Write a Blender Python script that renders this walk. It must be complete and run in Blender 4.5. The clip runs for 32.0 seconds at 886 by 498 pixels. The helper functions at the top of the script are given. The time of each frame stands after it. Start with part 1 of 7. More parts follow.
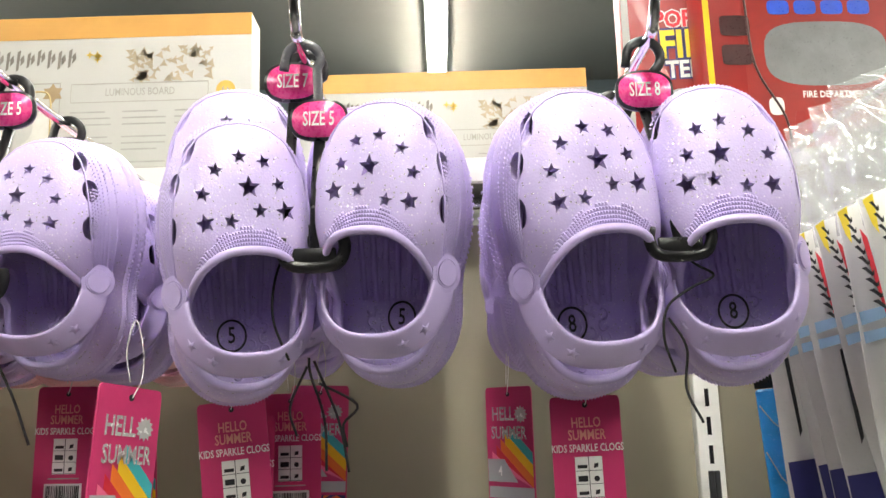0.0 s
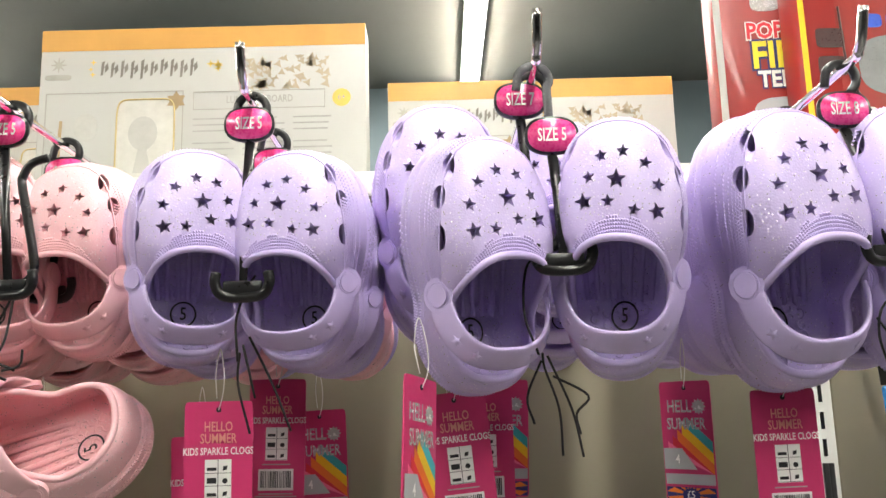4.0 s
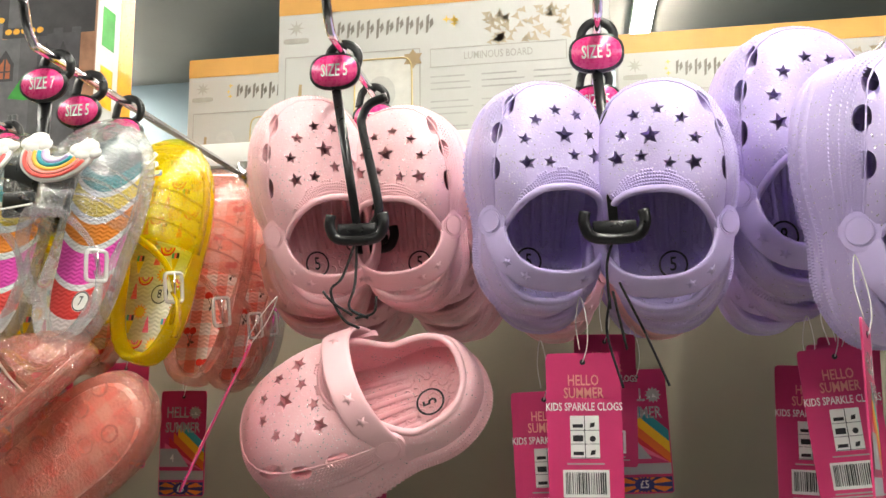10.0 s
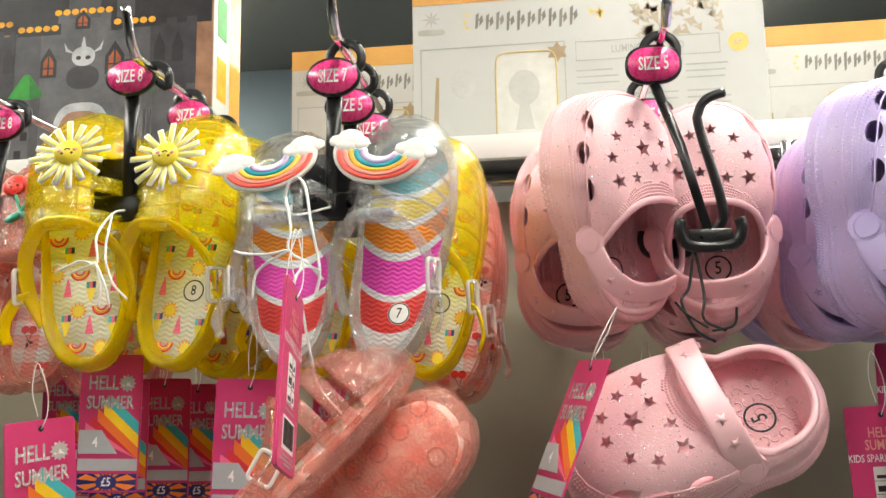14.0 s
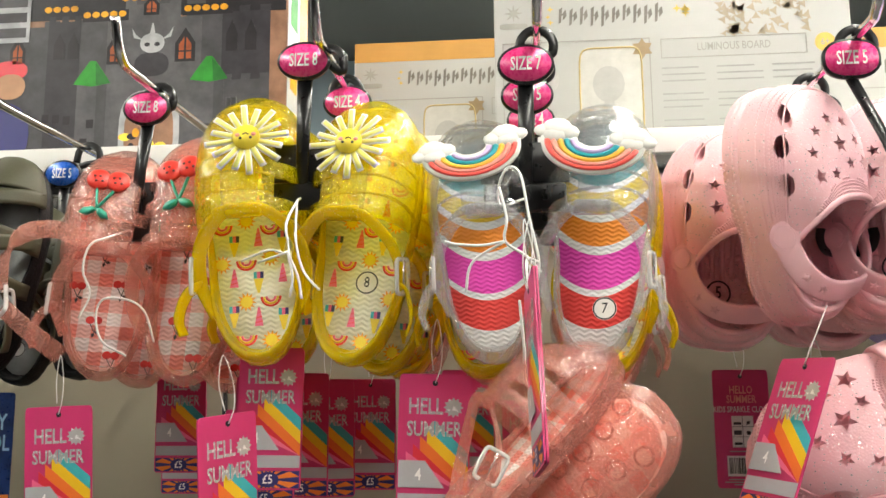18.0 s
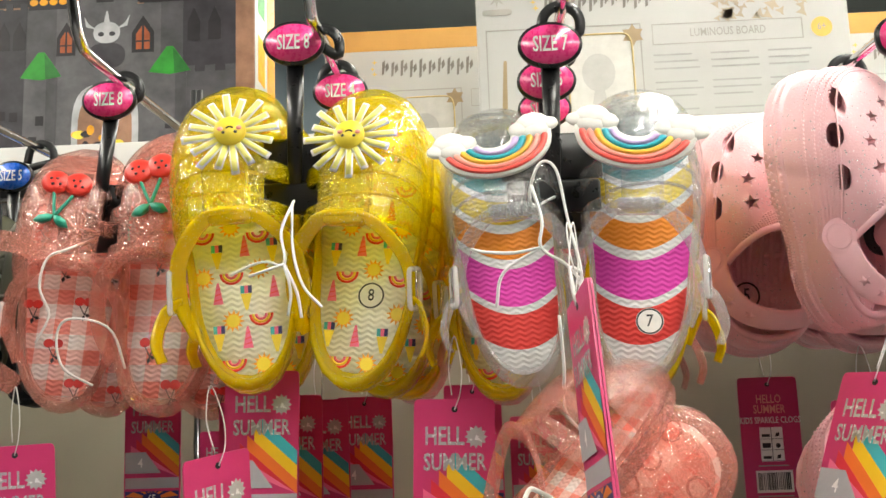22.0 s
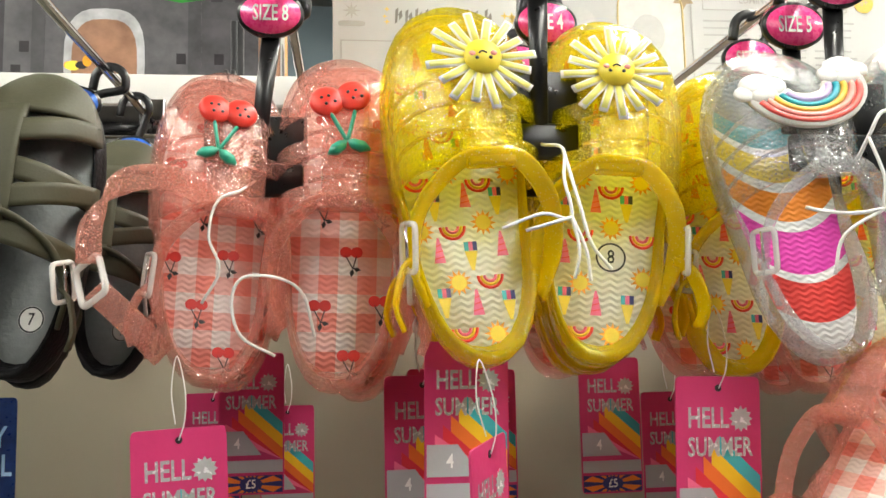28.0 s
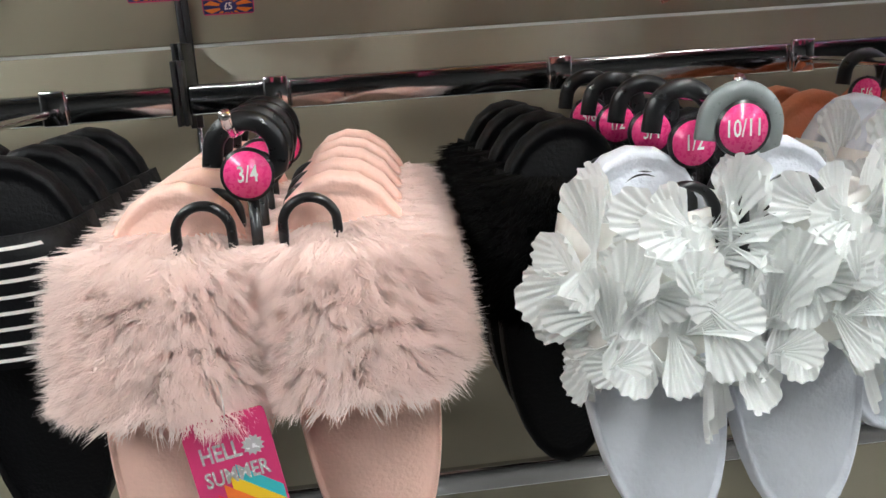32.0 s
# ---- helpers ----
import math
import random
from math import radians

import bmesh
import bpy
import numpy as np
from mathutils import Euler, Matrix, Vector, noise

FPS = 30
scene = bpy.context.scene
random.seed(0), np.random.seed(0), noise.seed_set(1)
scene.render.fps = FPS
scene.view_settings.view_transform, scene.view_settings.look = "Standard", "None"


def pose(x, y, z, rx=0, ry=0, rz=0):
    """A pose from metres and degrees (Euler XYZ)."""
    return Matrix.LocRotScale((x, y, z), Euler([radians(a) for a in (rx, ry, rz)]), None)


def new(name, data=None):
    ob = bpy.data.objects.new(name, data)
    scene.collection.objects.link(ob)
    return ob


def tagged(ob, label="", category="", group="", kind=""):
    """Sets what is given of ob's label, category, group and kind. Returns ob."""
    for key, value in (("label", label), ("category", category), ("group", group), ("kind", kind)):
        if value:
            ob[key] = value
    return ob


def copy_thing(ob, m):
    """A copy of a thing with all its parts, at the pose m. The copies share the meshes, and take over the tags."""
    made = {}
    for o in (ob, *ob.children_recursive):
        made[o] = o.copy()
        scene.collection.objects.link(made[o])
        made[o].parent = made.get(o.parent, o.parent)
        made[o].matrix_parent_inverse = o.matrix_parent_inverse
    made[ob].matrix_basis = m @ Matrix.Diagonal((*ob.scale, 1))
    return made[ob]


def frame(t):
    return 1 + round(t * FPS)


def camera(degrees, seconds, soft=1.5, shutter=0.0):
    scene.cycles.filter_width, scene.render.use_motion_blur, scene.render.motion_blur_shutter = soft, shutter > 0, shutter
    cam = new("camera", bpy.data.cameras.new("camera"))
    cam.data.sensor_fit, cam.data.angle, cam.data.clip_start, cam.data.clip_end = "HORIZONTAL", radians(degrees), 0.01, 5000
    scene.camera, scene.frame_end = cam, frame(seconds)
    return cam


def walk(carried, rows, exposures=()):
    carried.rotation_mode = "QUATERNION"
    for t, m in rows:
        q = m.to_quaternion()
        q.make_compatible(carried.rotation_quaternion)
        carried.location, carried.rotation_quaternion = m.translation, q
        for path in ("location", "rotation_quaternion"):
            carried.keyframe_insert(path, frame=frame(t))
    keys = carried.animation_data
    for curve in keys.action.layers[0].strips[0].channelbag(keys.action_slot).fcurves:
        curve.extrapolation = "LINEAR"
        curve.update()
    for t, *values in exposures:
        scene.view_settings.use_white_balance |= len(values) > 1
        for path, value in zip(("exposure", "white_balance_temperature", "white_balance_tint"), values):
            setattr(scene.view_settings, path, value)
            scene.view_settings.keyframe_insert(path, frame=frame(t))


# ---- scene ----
cam = camera(55.4, 32.0)
METRES, EYE, TILT, LEAN, TURN = 1.38, 1.5, 10.5, 1.8, 0.0
ROWS = [
    (0.0, 0.0, 0.0, 0.0, 0.0, 0.0, -0.0),
    (0.5, -0.0128, -0.0033, 0.0001, 0.07, 0.08, -0.03),
    (1.0, -0.026, -0.0061, 0.0003, -0.02, 0.1, -0.11),
    (1.5, -0.0404, -0.0115, 0.001, -0.17, 0.14, -0.04),
    (2.0, -0.0528, -0.017, 0.0011, -0.44, 0.02, -0.05),
    (2.5, -0.0681, -0.021, 0.0006, -0.75, -0.13, -0.19),
    (4.5, -0.1153, -0.0376, 0.0025, 0.23, -0.04, -0.21),
    (5.0, -0.1294, -0.0399, 0.0018, 0.23, -0.23, 0.01),
    (5.5, -0.1455, -0.0453, 0.0014, 1.09, -0.45, 0.27),
    (6.0, -0.1637, -0.0512, -0.0003, 1.66, -0.74, 0.23),
    (6.5, -0.1765, -0.052, -0.0009, 2.86, -1.02, -0.13),
    (7.0, -0.1849, -0.0559, 0.0003, 2.05, -1.02, -0.44),
    (7.5, -0.1959, -0.0508, -0.0013, 3.95, -1.03, -0.29),
    (8.0, -0.2115, -0.0411, -0.0053, 6.86, -1.0, 0.08),
    (8.5, -0.2197, -0.0354, -0.0114, 7.95, -1.03, 0.55),
    (9.0, -0.2137, -0.0273, -0.0123, 10.05, -1.46, 1.41),
    (9.5, -0.2079, -0.0158, -0.0158, 9.87, -1.72, 1.44),
    (10.0, -0.2108, -0.0066, -0.0149, 9.1, -1.54, 0.5),
    (10.5, -0.2213, 0.0052, -0.0158, 11.1, -1.42, -0.14),
    (11.0, -0.2255, 0.0178, -0.0194, 11.09, -1.05, -0.59),
    (11.5, -0.239, 0.0177, -0.0163, 10.98, -1.54, -0.38),
    (12.0, -0.27, 0.0129, -0.019, 12.1, -1.53, 0.11),
    (12.5, -0.3025, 0.0078, -0.0154, 11.36, -1.69, 0.38),
    (13.0, -0.3329, 0.0028, -0.013, 10.24, -1.79, 0.51),
    (13.5, -0.3588, -0.0013, -0.0113, 9.02, -1.85, 0.67),
    (14.0, -0.3767, -0.0013, -0.0085, 7.04, -1.97, 0.59),
    (14.5, -0.3926, -0.0029, -0.0085, 7.65, -1.82, 0.36),
    (15.0, -0.4066, -0.0034, -0.0095, 8.78, -1.78, 0.21),
    (15.5, -0.4225, -0.0007, -0.0119, 8.21, -1.71, -0.23),
    (17.5, -0.4678, -0.0049, -0.0103, 6.48, -2.01, -0.6),
    (18.0, -0.4744, -0.0016, -0.0115, 5.4, -2.03, -0.32),
    (18.5, -0.4813, 0.0061, -0.0084, 4.72, -2.35, 0.26),
    (19.0, -0.4863, 0.0098, -0.0043, 4.9, -2.95, 0.76),
    (19.5, -0.4905, 0.0113, -0.0072, 3.81, -2.4, 0.58),
    (20.0, -0.4747, 0.023, -0.0116, 2.81, -2.25, 0.14),
    (20.5, -0.486, 0.0158, -0.0097, 1.95, -2.46, -0.19),
    (21.0, -0.4933, 0.0203, -0.0095, 1.85, -2.39, 0.06),
    (21.5, -0.4984, 0.0255, -0.0087, 3.06, -2.37, 0.59),
    (22.0, -0.5023, 0.0433, -0.0083, 2.43, -2.37, 0.66),
    (22.5, -0.4962, 0.0667, -0.0096, 2.7, -2.54, 0.62),
    (23.0, -0.4927, 0.0826, -0.0108, 3.7, -3.36, 0.76),
    (23.5, -0.5136, 0.0933, -0.014, 3.13, -3.54, 0.97),
    (24.0, -0.544, 0.0944, -0.0168, 2.64, -4.81, 0.95),
    (24.5, -0.5659, 0.0942, -0.015, 1.3, -4.86, 0.59),
    (25.0, -0.5855, 0.0944, -0.0141, -0.77, -4.7, -0.07),
    (25.5, -0.6066, 0.0977, -0.0137, -2.2, -4.58, -0.33),
    (26.0, -0.626, 0.1016, -0.0155, -3.79, -4.56, -0.96),
    (26.5, -0.64, 0.1054, -0.0171, -6.07, -4.47, -1.57),
    (28.5, -0.6408, 0.0841, -0.018, -6.2, -4.31, -1.78),
    (29.0, -0.6323, 0.0745, -0.0285, -6.34, -4.19, -0.83),
    (29.5, -0.6217, 0.072, -0.0479, -6.17, -7.07, 0.27),
    (30.0, -0.6131, 0.0633, -0.0696, -6.04, -11.56, 0.93),
    (30.5, -0.6062, 0.0535, -0.0878, -6.34, -14.66, 1.45),
    (31.0, -0.6059, 0.0417, -0.1098, -6.46, -19.74, 1.23),
    (31.5, -0.604, 0.0372, -0.1279, -6.75, -21.55, 1.0),
    (32.0, -0.6062, 0.0311, -0.138, -7.04, -24.23, 0.68),
]
EXPOSURES = [(0.0, 0.0, 6500, 10), (22.0, 0.0, 6500, 10), (28.9, 0.30, 6350, 10), (30.2, 1.05, 5700, 10), (31.0, 0.90, 5650, 10), (32.0, 0.15, 5850, 10)]
walk(cam, [(t, pose(0, 0, EYE, TILT, LEAN, TURN) @ pose(METRES * x, METRES * y, METRES * z, 90 + pitch, roll, yaw)) for t, x, y, z, yaw, pitch, roll in ROWS], EXPOSURES)

# ---- light ----
world = bpy.data.worlds.new("shop_world")
world.use_nodes = True
world.node_tree.nodes["Background"].inputs[0].default_value = (0.9, 0.95, 1.0, 1)
world.node_tree.nodes["Background"].inputs[1].default_value = 0.01
scene.world = world
LAMP = 86.0
LAMP_END = -2.9


# ---- materials ----
def nodes_of(name):
    m = bpy.data.materials.new(name)
    m.use_nodes = True
    nt = m.node_tree
    return m, nt, nt.nodes["Principled BSDF"]


def put(nt, kind, **values):
    n = nt.nodes.new(kind)
    for k, v in values.items():
        n.inputs[k.replace("_", " ")].default_value = v
    return n


def plain(name, color, rough=0.5, metal=0.0, vary=0.12, scale=30.0, bump=0.05, fine=400.0, coat=0.0, spec=0.5, sheen=0.0):
    """A surface with stains at one scale and grain at another."""
    m, nt, bsdf = nodes_of(name)
    link = nt.links.new
    tex = nt.nodes.new("ShaderNodeTexCoord")
    big = put(nt, "ShaderNodeTexNoise", Scale=scale, Detail=4.0, Roughness=0.6)
    small = put(nt, "ShaderNodeTexNoise", Scale=fine, Detail=2.0)
    link(tex.outputs["Object"], big.inputs["Vector"])
    link(tex.outputs["Object"], small.inputs["Vector"])
    ramp = put(nt, "ShaderNodeMapRange", To_Min=1 - vary, To_Max=1 + vary)
    ramp.inputs["From Min"].default_value, ramp.inputs["From Max"].default_value = 0.3, 0.7
    link(big.outputs["Fac"], ramp.inputs["Value"])
    mix = nt.nodes.new("ShaderNodeVectorMath")
    mix.operation = "SCALE"
    mix.inputs[0].default_value = color[:3]
    link(ramp.outputs["Result"], mix.inputs["Scale"])
    link(mix.outputs["Vector"], bsdf.inputs["Base Color"])
    r2 = put(nt, "ShaderNodeMapRange", To_Min=max(0.03, rough - 0.08), To_Max=min(1, rough + 0.08))
    link(small.outputs["Fac"], r2.inputs["Value"])
    link(r2.outputs["Result"], bsdf.inputs["Roughness"])
    if bump:
        b = put(nt, "ShaderNodeBump", Strength=bump, Distance=0.002)
        link(small.outputs["Fac"], b.inputs["Height"])
        link(b.outputs["Normal"], bsdf.inputs["Normal"])
    bsdf.inputs["Metallic"].default_value = metal
    bsdf.inputs["Coat Weight"].default_value = coat
    bsdf.inputs["Specular IOR Level"].default_value = spec
    bsdf.inputs["Sheen Weight"].default_value = sheen
    return m


def glitter(name, color, spark, rough=0.42, clear=0.0, scale=150.0, rare=0.45, relief=0.12, tint=0.30):
    """Moulded foam (clear=0) or see-through jelly plastic (clear>0) with sparkle in it."""
    m, nt, bsdf = nodes_of(name)
    link = nt.links.new
    tex = nt.nodes.new("ShaderNodeTexCoord")
    vor = put(nt, "ShaderNodeTexVoronoi", Scale=scale)
    big = put(nt, "ShaderNodeTexNoise", Scale=7.0, Detail=3.0)
    for n in (vor, big):
        link(tex.outputs["Object"], n.inputs["Vector"])
    dot = put(nt, "ShaderNodeMapRange", To_Min=1.0, To_Max=0.0)
    dot.inputs["From Min"].default_value, dot.inputs["From Max"].default_value = 0.26, 0.40
    link(vor.outputs["Distance"], dot.inputs["Value"])
    pick = nt.nodes.new("ShaderNodeSeparateColor")
    link(vor.outputs["Color"], pick.inputs["Color"])
    lucky = put(nt, "ShaderNodeMapRange")
    lucky.inputs["From Min"].default_value, lucky.inputs["From Max"].default_value = rare, rare + 0.35
    link(pick.outputs["Red"], lucky.inputs["Value"])
    on = nt.nodes.new("ShaderNodeMath")
    on.operation = "MULTIPLY"
    link(dot.outputs["Result"], on.inputs[0])
    link(lucky.outputs["Result"], on.inputs[1])
    shade = put(nt, "ShaderNodeMapRange", To_Min=0.9, To_Max=1.08)
    link(big.outputs["Fac"], shade.inputs["Value"])
    tone = nt.nodes.new("ShaderNodeVectorMath")
    tone.operation = "SCALE"
    tone.inputs[0].default_value = color[:3]
    link(shade.outputs["Result"], tone.inputs["Scale"])
    mix = nt.nodes.new("ShaderNodeMix")
    mix.data_type = "RGBA"
    mix.inputs["B"].default_value = (*spark, 1)
    link(on.outputs[0], mix.inputs["Factor"])
    link(tone.outputs["Vector"], mix.inputs["A"])
    link(mix.outputs["Result"], bsdf.inputs["Base Color"])
    if not clear:
        shiny = put(nt, "ShaderNodeMapRange", To_Min=0.0, To_Max=0.85)
        link(on.outputs[0], shiny.inputs["Value"])
        link(shiny.outputs["Result"], bsdf.inputs["Metallic"])
    rr = put(nt, "ShaderNodeMapRange", To_Min=rough, To_Max=0.22)
    link(on.outputs[0], rr.inputs["Value"])
    link(rr.outputs["Result"], bsdf.inputs["Roughness"])
    bump = put(nt, "ShaderNodeBump", Strength=relief, Distance=0.004)
    link(vor.outputs["Distance"], bump.inputs["Height"])
    # each fleck of glitter faces its own way
    turn = nt.nodes.new("ShaderNodeVectorMath")
    turn.operation = "SUBTRACT"
    turn.inputs[1].default_value = (0.5, 0.5, 0.5)
    link(vor.outputs["Color"], turn.inputs[0])
    amount2 = nt.nodes.new("ShaderNodeVectorMath")
    amount2.operation = "SCALE"
    link(turn.outputs["Vector"], amount2.inputs[0])
    link(on.outputs[0], amount2.inputs["Scale"])
    add = nt.nodes.new("ShaderNodeVectorMath")
    add.operation = "ADD"
    link(bump.outputs["Normal"], add.inputs[0])
    link(amount2.outputs["Vector"], add.inputs[1])
    unit = nt.nodes.new("ShaderNodeVectorMath")
    unit.operation = "NORMALIZE"
    link(add.outputs["Vector"], unit.inputs[0])
    link(unit.outputs["Vector"], bsdf.inputs["Normal"])
    if clear:
        out = nt.nodes["Material Output"]
        bsdf.inputs["Specular IOR Level"].default_value = 0.4
        link(on.outputs[0], bsdf.inputs["Metallic"])
        bsdf.inputs["Roughness"].default_value = 0.5
        glass = nt.nodes.new("ShaderNodeBsdfTransparent")
        glass.inputs["Color"].default_value = (*[min(1, 0.02 + 0.98 * c ** tint) for c in color], 1)
        both = nt.nodes.new("ShaderNodeMixShader")
        amount = put(nt, "ShaderNodeMapRange", To_Min=1 - clear, To_Max=0.9)
        link(on.outputs[0], amount.inputs["Value"])
        link(amount.outputs["Result"], both.inputs["Fac"])
        link(glass.outputs[0], both.inputs[1])
        lit = nt.nodes.new("ShaderNodeBsdfTranslucent")
        link(mix.outputs["Result"], lit.inputs["Color"])
        milk = nt.nodes.new("ShaderNodeMixShader")
        milk.inputs["Fac"].default_value = 0.35
        link(bsdf.outputs[0], milk.inputs[1])
        link(lit.outputs[0], milk.inputs[2])
        link(milk.outputs[0], both.inputs[2])
        # wet-looking gloss over a slightly wavy skin
        wavy = put(nt, "ShaderNodeTexNoise", Scale=17.0, Detail=3.0)
        link(tex.outputs["Object"], wavy.inputs["Vector"])
        skin = put(nt, "ShaderNodeBump", Strength=0.30, Distance=0.02)
        link(wavy.outputs["Fac"], skin.inputs["Height"])
        gloss = nt.nodes.new("ShaderNodeBsdfGlossy")
        gloss.inputs["Roughness"].default_value = 0.07
        link(skin.outputs["Normal"], gloss.inputs["Normal"])
        rim = put(nt, "ShaderNodeLayerWeight", Blend=0.5)
        link(skin.outputs["Normal"], rim.inputs["Normal"])
        steep = nt.nodes.new("ShaderNodeMath")
        steep.operation = "POWER"
        steep.inputs[1].default_value = 3.5
        link(rim.outputs["Facing"], steep.inputs[0])
        fres = put(nt, "ShaderNodeMapRange", To_Min=0.06, To_Max=0.55)
        link(steep.outputs[0], fres.inputs["Value"])
        coat = nt.nodes.new("ShaderNodeMixShader")
        link(fres.outputs[0], coat.inputs["Fac"])
        link(both.outputs[0], coat.inputs[1])
        link(gloss.outputs[0], coat.inputs[2])
        link(coat.outputs[0], out.inputs["Surface"])
    return m


def glow(name, color, strength):
    m, nt, bsdf = nodes_of(name)
    bsdf.inputs["Emission Color"].default_value = (*color, 1)
    bsdf.inputs["Emission Strength"].default_value = strength
    return m


def wave_relief(nt, tex, bsdf, strength=0.22):
    """Fine zigzag grooves of a moulded footbed."""
    link = nt.links.new
    sep = nt.nodes.new("ShaderNodeSeparateXYZ")
    link(tex.outputs["Object"], sep.inputs[0])

    def math_(op, x, y):
        n = nt.nodes.new("ShaderNodeMath")
        n.operation = op
        for k, v in enumerate((x, y)):
            if v is None:
                continue
            if isinstance(v, float):
                n.inputs[k].default_value = v
            else:
                link(v, n.inputs[k])
        return n.outputs[0]
    swing = math_("MULTIPLY", math_("SINE", math_("MULTIPLY", sep.outputs["X"], 145.0), None), 1.5)
    wave = math_("SINE", math_("ADD", math_("MULTIPLY", sep.outputs["Y"], 340.0), swing), None)
    b = put(nt, "ShaderNodeBump", Strength=strength, Distance=0.004)
    link(wave, b.inputs["Height"])
    link(b.outputs["Normal"], bsdf.inputs["Normal"])


def stripes(name, colors, freq=1.0):
    """Curved bands of print across an insole, with a fine wave in relief."""
    m, nt, bsdf = nodes_of(name)
    link = nt.links.new
    tex = nt.nodes.new("ShaderNodeTexCoord")
    sep = nt.nodes.new("ShaderNodeSeparateXYZ")
    link(tex.outputs["Object"], sep.inputs[0])
    sq = nt.nodes.new("ShaderNodeMath")
    sq.operation = "MULTIPLY"
    link(sep.outputs["X"], sq.inputs[0])
    link(sep.outputs["X"], sq.inputs[1])
    add = nt.nodes.new("ShaderNodeMath")
    add.operation = "MULTIPLY_ADD"
    add.inputs[1].default_value = -3.2
    link(sq.outputs[0], add.inputs[0])
    link(sep.outputs["Y"], add.inputs[2])
    ramp = nt.nodes.new("ShaderNodeValToRGB")
    ramp.color_ramp.interpolation = "CONSTANT"
    while len(ramp.color_ramp.elements) < len(colors):
        ramp.color_ramp.elements.new(0.5)
    for e, (p, c) in zip(ramp.color_ramp.elements, colors):
        e.position, e.color = p, (*c, 1)
    link(add.outputs[0], ramp.inputs["Fac"])
    link(ramp.outputs["Color"], bsdf.inputs["Base Color"])
    wave_relief(nt, tex, bsdf)
    bsdf.inputs["Roughness"].default_value = 0.55
    return m


def gingham(name, a, b):
    m, nt, bsdf = nodes_of(name)
    link = nt.links.new
    tex = nt.nodes.new("ShaderNodeTexCoord")
    sep = nt.nodes.new("ShaderNodeSeparateXYZ")
    link(tex.outputs["Object"], sep.inputs[0])
    marks = []
    for axis in ("X", "Y"):
        k = nt.nodes.new("ShaderNodeMath")
        k.operation = "MULTIPLY"
        k.inputs[1].default_value = 8.8
        link(sep.outputs[axis], k.inputs[0])
        f = nt.nodes.new("ShaderNodeMath")
        f.operation = "FRACT"
        link(k.outputs[0], f.inputs[0])
        g = nt.nodes.new("ShaderNodeMath")
        g.operation = "GREATER_THAN"
        g.inputs[1].default_value = 0.5
        link(f.outputs[0], g.inputs[0])
        marks.append(g)
    s = nt.nodes.new("ShaderNodeMath")
    s.operation = "ADD"
    link(marks[0].outputs[0], s.inputs[0])
    link(marks[1].outputs[0], s.inputs[1])
    h = nt.nodes.new("ShaderNodeMath")
    h.operation = "MULTIPLY"
    h.inputs[1].default_value = 0.5
    link(s.outputs[0], h.inputs[0])
    mix = nt.nodes.new("ShaderNodeMix")
    mix.data_type = "RGBA"
    mix.inputs["A"].default_value, mix.inputs["B"].default_value = (*a, 1), (*b, 1)
    link(h.outputs[0], mix.inputs["Factor"])
    link(mix.outputs["Result"], bsdf.inputs["Base Color"])
    wave_relief(nt, tex, bsdf)
    bsdf.inputs["Roughness"].default_value = 0.55
    return m


WALL = plain("cream_panel", (0.345, 0.312, 0.232), 0.36, vary=0.06, scale=3, bump=0.02)
WHITE_METAL = plain("white_enamel", (0.78, 0.77, 0.74), 0.35, vary=0.04, scale=6, bump=0.02)
CHROME = plain("chrome", (0.78, 0.78, 0.8), 0.08, 1.0, vary=0.05, bump=0.0)
RAIL_CHROME = plain("rail_chrome", (0.46, 0.46, 0.47), 0.10, 1.0, vary=0.05, bump=0.0)
DARK_STEEL = plain("dark_steel", (0.022, 0.022, 0.024), 0.32, vary=0.1, bump=0.02)
DARK_CHROME = plain("dark_chrome", (0.20, 0.20, 0.21), 0.12, 1.0, vary=0.1, bump=0.0)
BLACK = plain("black_plastic", (0.008, 0.008, 0.009), 0.3, vary=0.2, bump=0.04, fine=200)
BLACK_CORD = plain("black_cord", (0.01, 0.01, 0.012), 0.7)
WHITE_CORD = plain("white_cord", (0.85, 0.85, 0.83), 0.6)
CLEAR_CORD = plain("nylon_loop", (0.75, 0.74, 0.72), 0.3)
PINK_LABEL = plain("pink_label", (0.84, 0.05, 0.24), 0.28, vary=0.03, bump=0.02, coat=0.3)
BLUE_LABEL = plain("blue_label", (0.02, 0.12, 0.55), 0.28, vary=0.03, bump=0.02, coat=0.3)
WHITE_INK = plain("white_ink", (0.85, 0.84, 0.82), 0.4, vary=0.05, bump=0)
BLACK_INK = plain("black_ink", (0.015, 0.015, 0.018), 0.5, vary=0.05, bump=0)
GREY_INK = plain("grey_ink", (0.36, 0.35, 0.32), 0.5, vary=0.05, bump=0)
PALE_INK = plain("pale_grey_ink", (0.38, 0.37, 0.33), 0.5, vary=0.1, bump=0)
CARD = plain("pink_card", (0.60, 0.040, 0.16), 0.4, vary=0.05, bump=0.03, coat=0.1)
SILVER_FOIL = plain("silver_foil", (0.66, 0.68, 0.67), 0.26, 0.35, vary=0.15, scale=60, bump=0.02)
RAINBOW = [plain("print_" + n, c, 0.38, vary=0.04, bump=0.02) for n, c in
           (("teal", (0.06, 0.45, 0.5)), ("yellow", (0.9, 0.55, 0.02)), ("orange", (0.85, 0.18, 0.03)), ("red", (0.7, 0.03, 0.05)), ("rose", (0.85, 0.16, 0.3)))]
GREY_CARD = plain("grey_print", (0.42, 0.43, 0.45), 0.4, vary=0.05)
